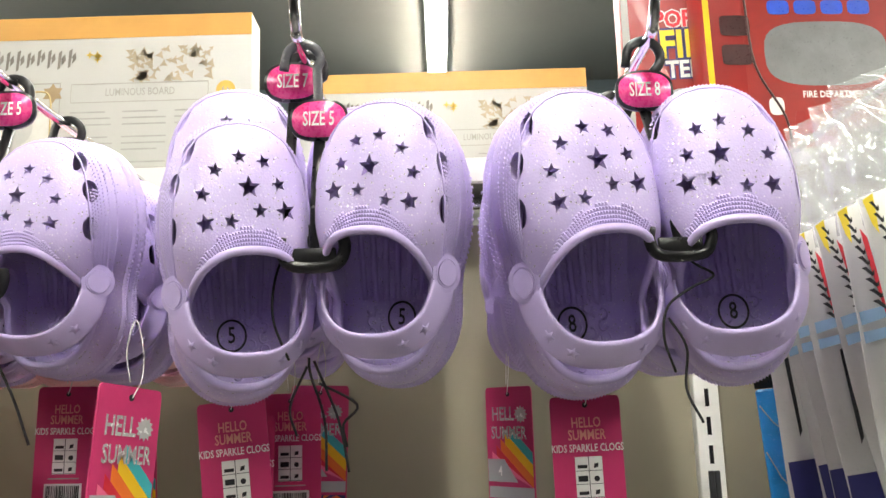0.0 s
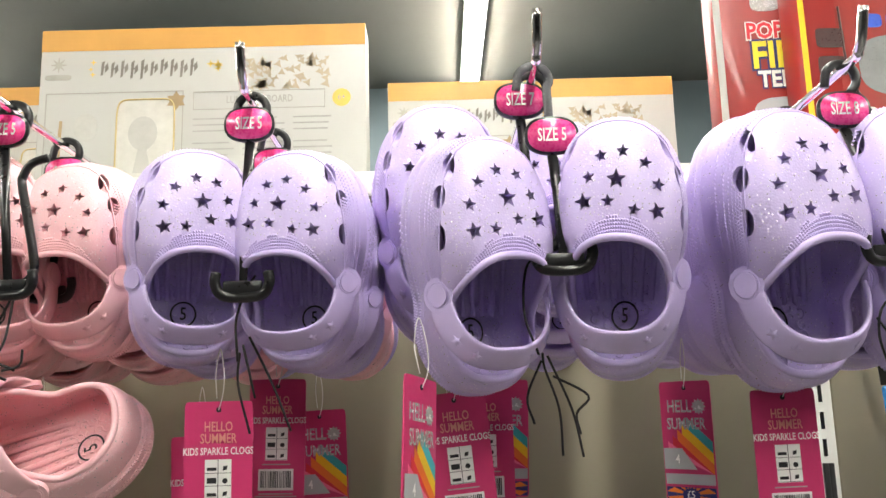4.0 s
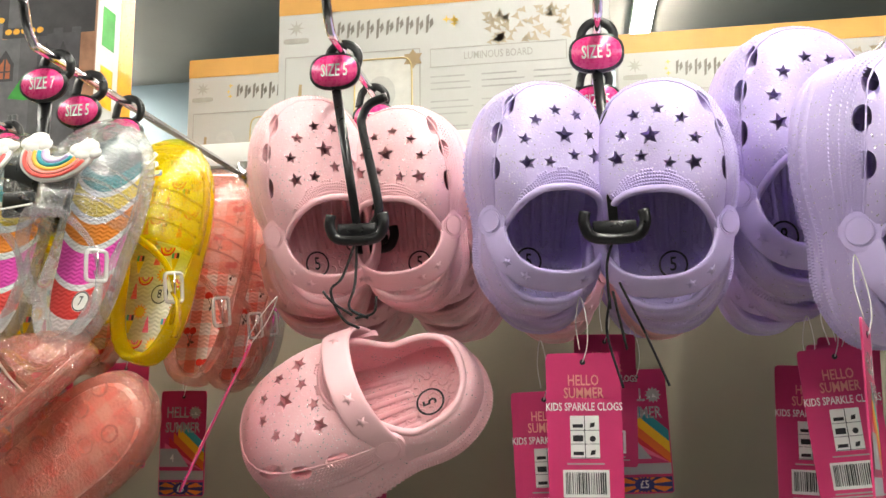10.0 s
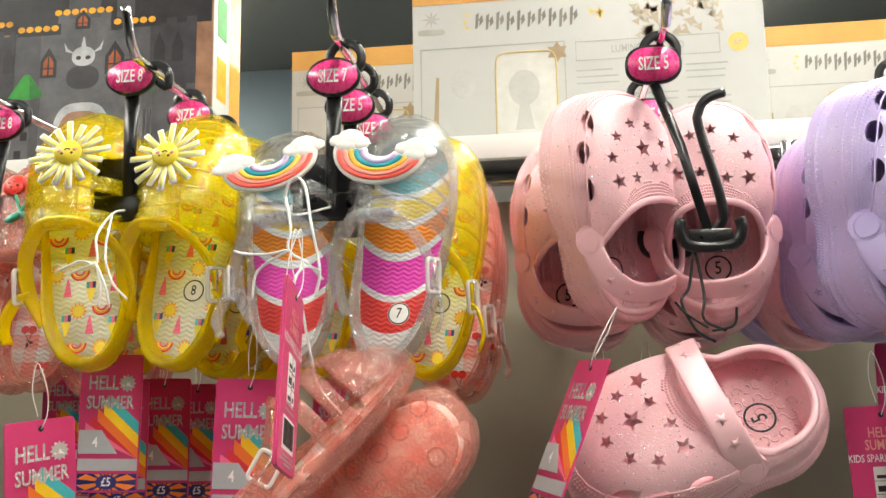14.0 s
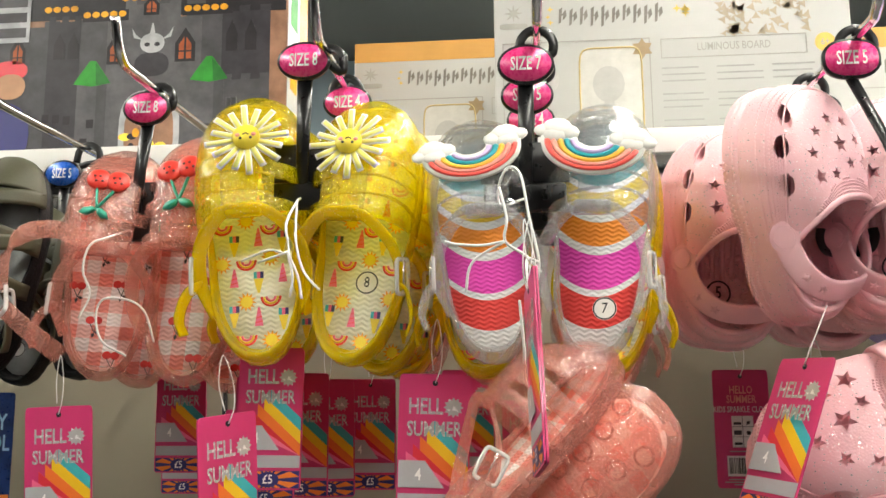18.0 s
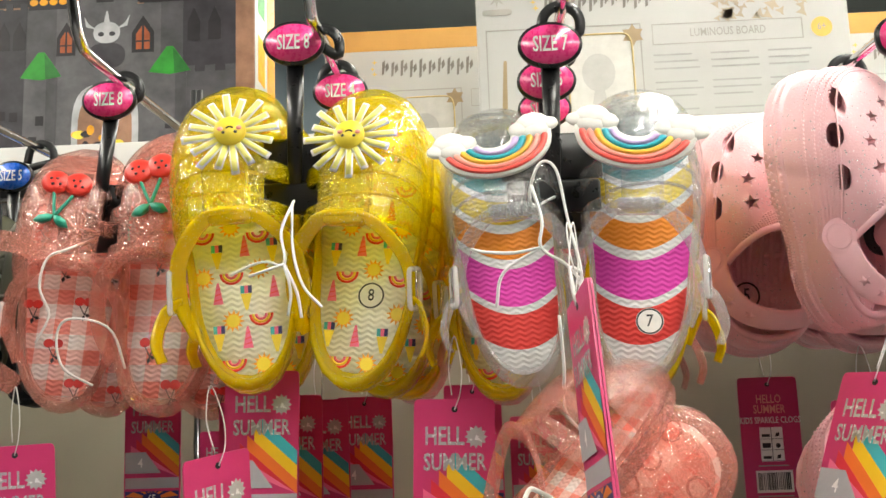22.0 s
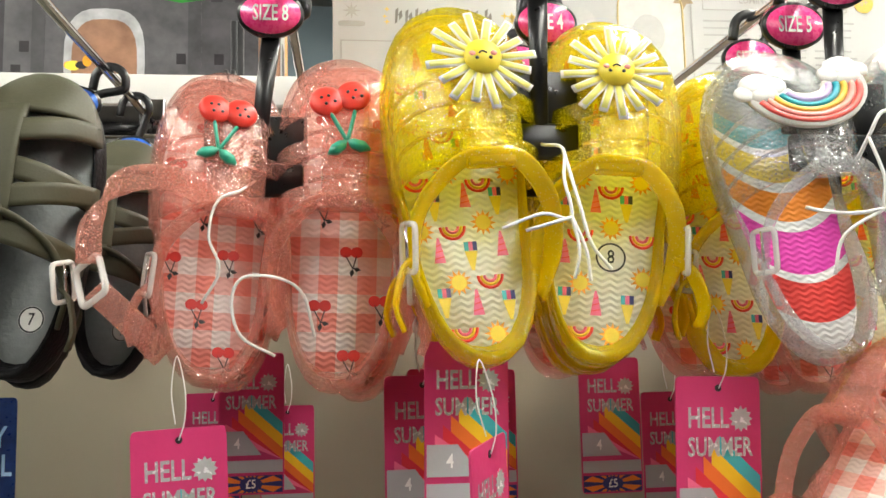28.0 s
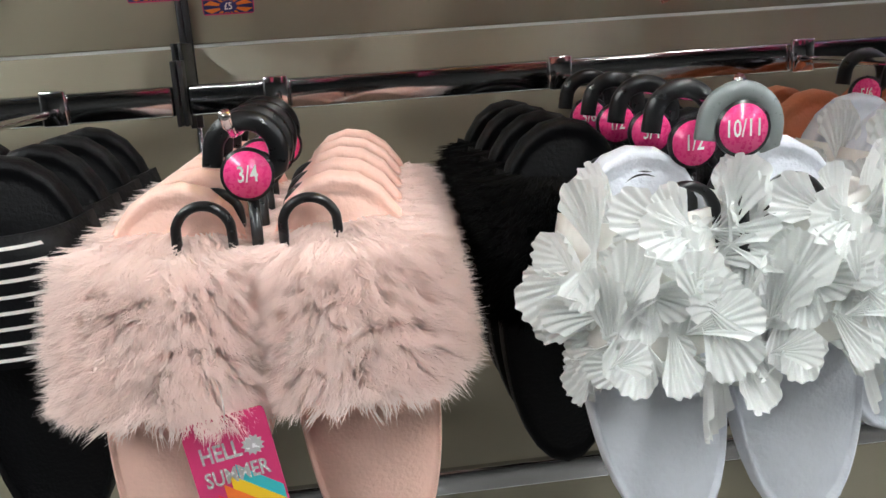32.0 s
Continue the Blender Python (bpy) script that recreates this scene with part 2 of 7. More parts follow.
AMBER_INK = plain("amber_print_ink", (0.90, 0.40, 0.01), 0.4, vary=0.04)
ORANGE_INK = plain("orange_print", (0.85, 0.22, 0.03), 0.4, vary=0.04)
NAVY_INK = plain("navy_print", (0.03, 0.03, 0.16), 0.4, vary=0.04)

LILAC = glitter("lilac_foam", (0.60, 0.495, 0.83), (1.0, 0.98, 1.0), 0.36, 0.0, 135.0, 0.66, 0.05)
PINK_FOAM = glitter("pink_foam", (0.94, 0.55, 0.59), (1.0, 0.97, 0.97), 0.36, 0.0, 135.0, 0.66, 0.05)
LILAC_RIM = plain("lilac_smooth", (0.60, 0.495, 0.83), 0.34, vary=0.05, scale=5, bump=0.03)
PINK_RIM = plain("pink_smooth", (0.94, 0.56, 0.60), 0.32, vary=0.05, scale=5, bump=0.03)
YELLOW_JELLY = glitter("yellow_jelly", (1.0, 0.84, 0.0), (1.0, 0.98, 0.55), 0.08, 0.74, 170, 0.66, 0.05, 0.24)
CORAL_JELLY = glitter("coral_jelly", (0.98, 0.54, 0.46), (1.0, 0.9, 0.86), 0.08, 0.78, 170, 0.62, 0.05, 0.28)
YELLOW_THICK = glitter("yellow_jelly_thick", (1.0, 0.79, 0.0), (1.0, 0.96, 0.45), 0.06, 0.58, 170, 0.68, 0.04, 0.28)
CORAL_THICK = glitter("coral_jelly_thick", (0.98, 0.49, 0.40), (1.0, 0.88, 0.82), 0.06, 0.66, 170, 0.64, 0.04, 0.28)
CLEAR_THICK = glitter("clear_jelly_thick", (0.84, 0.86, 0.87), (1.0, 1.0, 1.0), 0.05, 0.80, 170, 0.60, 0.04)
CLEAR_JELLY = glitter("clear_jelly", (0.85, 0.87, 0.88), (1.0, 1.0, 1.0), 0.05, 0.965, 160, 0.62, 0.05)
CLEAR_SOLE = glitter("clear_jelly_sole", (0.80, 0.82, 0.84), (1.0, 1.0, 1.0), 0.05, 0.72, 180, 0.55, 0.04)
OLIVE = plain("olive_rubber", (0.052, 0.050, 0.025), 0.6, vary=0.1, scale=8, bump=0.06, fine=120)
OLIVE_IN = plain("grey_insole", (0.36, 0.38, 0.38), 0.5, vary=0.1, scale=20, bump=0.2, fine=60)
PRINT_WHITE = stripes("cream_insole", [(0.0, (0.90, 0.89, 0.76)), (0.99, (0.90, 0.89, 0.76))])
# Darkened teal and the slate end paint in the shade inside the toe.
RAINBOW_SOLE = stripes("striped_insole", [(0.0, (0.84, 0.84, 0.82)), (0.115, (0.80, 0.05, 0.04)), (0.235, (0.86, 0.86, 0.84)), (0.265, (0.80, 0.05, 0.45)), (0.40, (0.86, 0.86, 0.84)),
                                         (0.435, (0.86, 0.26, 0.01)), (0.535, (0.86, 0.86, 0.84)), (0.57, (0.78, 0.56, 0.02)), (0.66, (0.86, 0.86, 0.84)), (0.685, (0.04, 0.26, 0.30)), (0.76, (0.16, 0.19, 0.21))])
DEEP_RED_INK = plain("deep_red_ink", (0.62, 0.025, 0.02), 0.45, vary=0.1, scale=30, bump=0.05)
GINGHAM = gingham("gingham_insole", (0.92, 0.89, 0.87), (0.88, 0.30, 0.24))
WHITE_RUBBER = plain("white_rubber", (0.82, 0.80, 0.76), 0.4, vary=0.05, bump=0.03)
BUCKLE = glitter("cloudy_plastic", (0.86, 0.86, 0.84), (0.9, 0.9, 0.9), 0.2, 0.35, 60, 0.9, 0.02)
SUN_YELLOW = plain("sun_yellow", (0.88, 0.68, 0.05), 0.4, vary=0.05, bump=0.03)
SUN_RAY = plain("sun_ray", (0.84, 0.78, 0.20), 0.4, vary=0.05, bump=0.03)
CHERRY = plain("cherry_red", (0.80, 0.05, 0.035), 0.35, vary=0.06, bump=0.03)
LEAF = plain("leaf_green", (0.02, 0.30, 0.20), 0.4, vary=0.1, bump=0.03)
ARCS = [plain("arc_" + n, c, 0.4, vary=0.04, bump=0.03) for n, c in
        (("red", (0.82, 0.10, 0.08)), ("coral", (0.88, 0.33, 0.27)), ("yellow", (0.88, 0.52, 0.06)), ("teal", (0.02, 0.36, 0.46)), ("lilac", (0.62, 0.46, 0.74)))]
BLUSH = plain("blush_sole", (0.92, 0.59, 0.49), 0.5, vary=0.06, scale=8, bump=0.35, fine=90)
FUR_PINK = plain("pink_fur", (0.99, 0.87, 0.83), 0.8, vary=0.06, scale=6, bump=0, spec=0.2)
FUR_BLACK = plain("black_fur", (0.003, 0.003, 0.003), 0.8, vary=0.2, scale=5, bump=0, spec=0.12)
BLACK_SOLE = plain("black_sole", (0.004, 0.004, 0.005), 0.5, vary=0.15, scale=8, bump=0.3, fine=90, spec=0.18)
WHITE_SOLE = plain("white_sole", (0.76, 0.78, 0.85), 0.55, vary=0.05, scale=8, bump=0.4, fine=70)
ORANGE_SOLE = plain("orange_sole", (0.62, 0.20, 0.09), 0.5, vary=0.08, scale=8, bump=0.3, fine=90)
PETAL = plain("white_chiffon", (0.96, 0.97, 0.96), 0.6, vary=0.03, scale=10, bump=0.05, fine=80)


def veil(m, color, amount):
    """Lets light through a thin thing."""
    nt = m.node_tree
    back, both = nt.nodes.new("ShaderNodeBsdfTranslucent"), nt.nodes.new("ShaderNodeMixShader")
    back.inputs["Color"].default_value = (*color, 1)
    both.inputs["Fac"].default_value = amount
    nt.links.new(nt.nodes["Principled BSDF"].outputs[0], both.inputs[1])
    nt.links.new(back.outputs[0], both.inputs[2])
    nt.links.new(both.outputs[0], nt.nodes["Material Output"].inputs["Surface"])


veil(PETAL, (0.95, 0.96, 0.95), 0.4)
veil(FUR_PINK, (0.99, 0.90, 0.87), 0.66)


# ---- mesh tools ----
def part(name, bm, material, parent=None, label="", m=None, smooth=True):
    """Links a bmesh as one mesh object under a thing or a part."""
    me = bpy.data.meshes.new(name)
    if smooth:
        for f in bm.faces:
            f.smooth = True
    bm.to_mesh(me)
    bm.free()
    for x in (material if isinstance(material, (list, tuple)) else [material]):
        me.materials.append(x)
    return attach(name, me, parent, label, m)


def attach(name, me, parent=None, label="", m=None):
    ob = new(name, me)
    if parent:
        ob.parent = parent
    if m is not None:
        ob.matrix_basis = m
    if label:
        ob["label"] = label
    return ob


def root(name, label, category, group="", kind="", m=None):
    ob = tagged(new(name), label, category, group, kind)
    ob.empty_display_size = 0.02
    if m is not None:
        ob.matrix_basis = m
    return ob


def add_box(bm, lo, hi, bevel=0.0, m=None, mi=0):
    vs = [bm.verts.new((x, y, z)) for z in (lo[2], hi[2]) for y in (lo[1], hi[1]) for x in (lo[0], hi[0])]
    fs = [bm.faces.new([vs[i] for i in q]) for q in ((0, 2, 3, 1), (4, 5, 7, 6), (0, 1, 5, 4), (2, 6, 7, 3), (0, 4, 6, 2), (1, 3, 7, 5))]
    for f in fs:
        f.material_index = mi
    if bevel:
        es = {e for f in fs for e in f.edges}
        r = bmesh.ops.bevel(bm, geom=list(es), offset=bevel, segments=2, affect="EDGES", profile=0.5)
        vs = list({v for f in r["faces"] for v in f.verts} | {v for v in vs if v.is_valid})
    if m is not None:
        bmesh.ops.transform(bm, matrix=m, verts=[v for v in vs if v.is_valid])
    return bm


def box(lo, hi, bevel=0.0, m=None):
    return add_box(bmesh.new(), lo, hi, bevel, m)


def add_sheet(bm, f, nu, nv, wrap=False, mi=0):
    """A grid of faces on f(u, v), u and v from 0 to 1; wrap joins the ends of u."""
    grid = [[bm.verts.new(f(i / (nu if wrap else nu - 1), j / (nv - 1))) for i in range(nu)] for j in range(nv)]
    made = []
    for j in range(nv - 1):
        for i in range(nu if wrap else nu - 1):
            k = (i + 1) % nu
            fc = bm.faces.new((grid[j][i], grid[j][k], grid[j + 1][k], grid[j + 1][i]))
            fc.material_index = mi
            made.append(fc)
    return made


def thick(bm, faces, amount):
    bmesh.ops.recalc_face_normals(bm, faces=faces)
    bmesh.ops.solidify(bm, geom=faces, thickness=amount)
    return bm


def smooth_path(pts, n=8):
    """Points of a Catmull-Rom curve through pts."""
    p = [Vector(q) for q in pts]
    p = [p[0] * 2 - p[1]] + p + [p[-1] * 2 - p[-2]]
    out = []
    for i in range(1, len(p) - 2):
        a, b, c, d = p[i - 1:i + 3]
        for k in range(n):
            t = k / n
            out.append(0.5 * (2 * b + (c - a) * t + (2 * a - 5 * b + 4 * c - d) * t * t + (3 * b - a - 3 * c + d) * t ** 3))
    out.append(p[-2])
    return out


def add_tube(bm, pts, r, n=8, closed=False, side=None, flat=None, mi=0):
    """A tube along pts, or a rounded strap where flat=(half width, half thickness) and side(i) gives the way of its width."""
    pts = [Vector(p) for p in pts]
    count = len(pts)
    rings, prev = [], None
    for i, p in enumerate(pts):
        a, b = (pts[i - 1], pts[(i + 1) % count]) if closed else (pts[max(0, i - 1)], pts[min(count - 1, i + 1)])
        t = (b - a).normalized()
        if side:
            w = Vector(side(i / (count - 1)))
        else:
            w = prev if prev is not None else (Vector((0, 0, 1)) if abs(t.z) < 0.9 else Vector((1, 0, 0)))
        w = (w - t * w.dot(t)).normalized()
        prev = w
        u = t.cross(w)
        rr = r(i / (count - 1)) if callable(r) else r
        ring = []
        for k in range(n):
            a2 = 2 * math.pi * k / n
            c, s = math.cos(a2), math.sin(a2)
            if flat:
                c2, s2 = math.copysign(abs(c) ** 0.45, c), math.copysign(abs(s) ** 0.6, s)
                ring.append(bm.verts.new(p + w * c2 * flat[0] * rr + u * s2 * flat[1]))
            else:
                ring.append(bm.verts.new(p + (w * c + u * s) * rr))
        rings.append(ring)
    for i in range(count if closed else count - 1):
        x, y = rings[i], rings[(i + 1) % count]
        for k in range(n):
            bm.faces.new((x[k], x[(k + 1) % n], y[(k + 1) % n], y[k])).material_index = mi
    if not closed:
        bm.faces.new(rings[0][::-1]).material_index = mi
        bm.faces.new(rings[-1]).material_index = mi
    return bm


def tube(pts, r, n=8, **kw):
    return add_tube(bmesh.new(), pts, r, n, **kw)


def add_prism(bm, outline, z0, z1, m=None, mi=0):
    a = [bm.verts.new((x, y, z0)) for x, y in outline]
    b = [bm.verts.new((x, y, z1)) for x, y in outline]
    n = len(outline)
    fs = [bm.faces.new(a[::-1]), bm.faces.new(b)]
    fs += [bm.faces.new((a[i], a[(i + 1) % n], b[(i + 1) % n], b[i])) for i in range(n)]
    for f in fs:
        f.material_index = mi
    if m is not None:
        bmesh.ops.transform(bm, matrix=m, verts=a + b)
    return bm


def prism(outline, z0, z1, m=None):
    return add_prism(bmesh.new(), outline, z0, z1, m)


def oval(a, b, n=28, power=2.0, x=0, y=0):
    out = []
    for k in range(n):
        t = 2 * math.pi * k / n
        c, s = math.cos(t), math.sin(t)
        out.append((x + a * math.copysign(abs(c) ** (2 / power), c), y + b * math.copysign(abs(s) ** (2 / power), s)))
    return out


def star(r, x=0, y=0, turn=0.0, inner=0.45, points=5):
    return [(x + (r if k % 2 == 0 else r * inner) * math.sin(turn + math.pi * k / points), y + (r if k % 2 == 0 else r * inner) * math.cos(turn + math.pi * k / points)) for k in range(2 * points)]


LETTERS = {}


def lettering(text, size, material, squeeze=0.8, bold=0.0):
    """Flat letters, centred, in the plane of x and y."""
    key = (text, size, material.name, squeeze, bold)
    if key not in LETTERS:
        cu = bpy.data.curves.new("lettering", "FONT")
        cu.body, cu.size, cu.align_x, cu.align_y, cu.offset = text, size, "CENTER", "CENTER", bold * size
        cu.resolution_u = 2
        ob = bpy.data.objects.new("lettering", cu)
        scene.collection.objects.link(ob)
        dg = bpy.context.evaluated_depsgraph_get()
        me = bpy.data.meshes.new_from_object(ob.evaluated_get(dg))
        me.transform(Matrix.Diagonal((squeeze, 1, 1, 1)))
        me.materials.clear()
        me.materials.append(material)
        bpy.data.objects.remove(ob)
        LETTERS[key] = me
    return LETTERS[key]


def plate(name, parent, material, x0, y0, x1, y1, z, thick_=0.0003, label=""):
    return part(name, box((x0, y0, z), (x1, y1, z + thick_)), material, parent, label, smooth=False)


UP = Matrix(((1, 0, 0, 0), (0, 0, -1, 0), (0, 1, 0, 0), (0, 0, 0, 1)))  # a drawing in x, y stands up and faces -y


def spread(i, k=0):
    """A number from 0 to 1 that is the same at every build."""
    return math.modf(abs(math.sin(i * 12.9898 + k * 78.233) * 43758.5453))[0]


# ---- the setting ----
X0, X1, WALL_Y, TOP = -2.24, 1.53, 0.93, 1.738
UPRIGHTS = (-2.24, -0.985, 0.285, 1.53)


def setting():
    floor = tagged(part("floor", box((-5, -6.6, -0.1), (4.5, 3.8, 0.0)), plain("grey_vinyl", (0.13, 0.125, 0.12), 0.3, vary=0.1, scale=4)), "pale grey vinyl shop floor", "floor", kind="structure")
    tagged(part("ceiling", box((-5, -6.6, 3.0), (4.5, 3.8, 3.1)), plain("grey_ceiling", (0.32, 0.29, 0.25), 0.8, vary=0.05, scale=1.5, bump=0.1, fine=60)), "plain grey-beige shop ceiling", "ceiling", kind="structure")
    side = plain("blue_grey_paint", (0.19, 0.24, 0.27), 0.6, vary=0.06, scale=2)
    pale = plain("pale_paint", (0.15, 0.145, 0.14), 0.6, vary=0.06, scale=2)
    for name, lo, hi, mt, text in (("wall_north", (-5, 3.8, 0), (4.5, 3.9, 3.0), side, "blue-grey painted far wall of the shop"),
                                   ("wall_south", (-5, -6.7, 0), (4.5, -6.6, 3.0), pale, "pale painted wall across the aisle"),
                                   ("wall_east", (4.5, -6.7, 0), (4.6, 3.9, 3.0), pale, "pale painted end wall"),
                                   ("wall_west", (-5.1, -6.7, 0), (-5, 3.9, 3.0), pale, "pale painted end wall")):
        tagged(part(name, box(lo, hi), mt), text, "wall", kind="structure")
    glow_mat = glow("lamp_diffuser", (1.0, 0.985, 0.88), LAMP)
    # The outer two strips are unseen, added to help light the display.
    for x in (0.02, -2.6, 2.6):
        lamp = root("ceiling_light", "long narrow white LED strip light on the ceiling", "light", "ceiling strip lights")
        part("housing", box((x - 0.045, LAMP_END - 0.01, 2.965), (x + 0.045, 3.75, 2.999), 0.004), WHITE_METAL, lamp)
        part("diffuser", box((x - 0.036, LAMP_END, 2.95), (x + 0.036, 3.74, 2.964)), glow_mat, lamp, "glowing white diffuser")
    # display wall: a steel frame with boards between the uprights
    wall = tagged(part("wall_display", box((X0 - 0.02, WALL_Y + 0.012, 0.10), (X1 + 0.02, WALL_Y + 0.03, 1.70)), WHITE_METAL), "cream panelled display wall of a shop gondola", "wall", kind="structure")
    edges = (0.10, 0.455, 0.755, 1.055, 1.355, 1.70)
    for a, b in zip(UPRIGHTS, UPRIGHTS[1:]):
        for z0, z1 in zip(edges, edges[1:]):
            part("panel", box((a + (0.0025 if a == -0.985 else 0.016), WALL_Y, z0 + 0.0015), (b - (0.0025 if b == -0.985 else 0.016), WALL_Y + 0.011, z1 - 0.0015), 0.0015), WALL, wall)
    for x in UPRIGHTS:
        if x == -0.985:
            tagged(part("trim_joint", box((x - 0.0022, WALL_Y - 0.001, 0.10), (x + 0.0022, WALL_Y + 0.0112, 1.70)), DARK_CHROME), "dark joint strip between cream wall panels", "strip", kind="structure")
            continue
        up = tagged(root("trim_upright", "white steel upright with a row of slots", "upright", kind="structure"))
        part("channel", box((x - 0.0135, WALL_Y - 0.004, 0.0), (x + 0.0135, WALL_Y + 0.0115, 1.715), 0.0015), WHITE_METAL, up)
        bm = bmesh.new()
        for k in range(50):
            z = 0.2 + 0.03 * k
            add_box(bm, (x - 0.0022, WALL_Y - 0.0046, z), (x + 0.0022, WALL_Y - 0.0041, z + 0.019))
        tagged(part("slot", bm, BLACK, up, smooth=False), kind="stuff")
    base = tagged(part("plinth", box((X0 - 0.02, 0.62, 0.0), (X1 + 0.02, WALL_Y + 0.03, 0.10), 0.004), WHITE_METAL), "white steel plinth under the display wall", "plinth", kind="structure")
    # shelf on top
    for a, b in zip(UPRIGHTS, UPRIGHTS[1:]):
        sh = root("shelf", "white steel top shelf carrying toy boxes", "shelf", "top shelves")
        part("board", box((a + 0.001, 0.862, TOP), (b - 0.001, 1.72, TOP + 0.018), 0.002), WHITE_METAL, sh)
        part("lip", box((a + 0.001, 0.858, TOP - 0.008), (b - 0.001, 0.8615, TOP + 0.018), 0.001), WHITE_METAL, sh)
    tagged(part("wall_backing", box((X0, 1.70, 0.0), (X1, 1.72, TOP - 0.001)), WHITE_METAL), "back panel of the gondola", "wall", kind="structure")


def rail(z, name_label):
    for a, b in zip(UPRIGHTS, UPRIGHTS[1:]):
        r = root("hanging_rail", name_label, "rail", "hanging rails")
        part("bar", box((a + 0.006, 0.853, z - 0.0135), (b - 0.006, 0.865, z + 0.0135), 0.003), RAIL_CHROME, r)
        for x in (a + 0.003, b - 0.003):
            bm = bmesh.new()
            add_box(bm, (x - 0.002, 0.850, z - 0.022), (x + 0.002, 0.868, z + 0.035), 0.001)
            add_box(bm, (x - 0.002, 0.866, z - 0.006), (x + 0.002, WALL_Y - 0.005, z + 0.05), 0.001)
            add_box(bm, (x - 0.003, WALL_Y - 0.010, z - 0.03), (x + 0.003, WALL_Y - 0.0052, z + 0.115), 0.001)
            part("bracket", bm, DARK_STEEL, r, "dark steel bracket")


PEG_R = 0.0032


def peg(x, z, front, tip=0.028, lean=0.0, over=False):
    """A chrome hook on the rail that runs out and turns up at its end."""
    p = root("display_peg", "chrome display peg with an upturned end hooked on the rail", "hook", "display pegs", m=pose(x, 0, z))
    pts = smooth_path([(0, 0.848, 0), (lean * 0.3, 0.7, 0), (lean * 0.8, front + 0.03, 0.0), (lean, front, 0.004), (lean, front - 0.012, tip)], 6)
    part("rod", tube(pts, PEG_R, 10), CHROME, p)
    part("clip", box((-0.011, 0.845, -0.012), (0.011, 0.8525, 0.019), 0.002), CHROME, p)
    return p


setting()
rail(1.714, "chrome rail below the top shelf")
rail(1.308, "chrome rail across the middle of the display wall")
rail(0.905, "chrome rail low on the display wall")


# ---- shoes ----
def meet(width, c, phi):
    """How far from c, the way phi, an outline of half width(y) -> (left, right) lies."""
    dx, dy = math.cos(phi), math.sin(phi)
    a, b = 0.0, 1.2
    for _ in range(26):
        m = (a + b) / 2
        x, y = c[0] + dx * m, c[1] + dy * m
        lo, hi = width(y)
        if lo < x < hi:
            a = m
        else:
            b = m
    return Vector((c[0] + dx * a, c[1] + dy * a))


def egg(y, y0, y1, w0, w1, p, q, bend=0.0):
    t = (y - y0) / (y1 - y0)
    if not 0 < t < 1:
        return (1, -1)
    w = (w0 + (w1 - w0) * t) * (1 - abs(2 * t - 1) ** p) ** (1 / q)
    s = bend * math.sin(math.pi * t)
    return (s - w, s + w)


CLOG_STARS = ((-0.053, 0.885, 1), (0.023, 0.90, 1), (0.10, 0.858, 1), (-0.095, 0.815, 1), (0.0, 0.805, 1.5), (0.142, 0.785, 1.0),
              (-0.112, 0.735, 1.35), (-0.03, 0.735, 1), (0.06, 0.705, 1), (0.137, 0.70, 1.25))


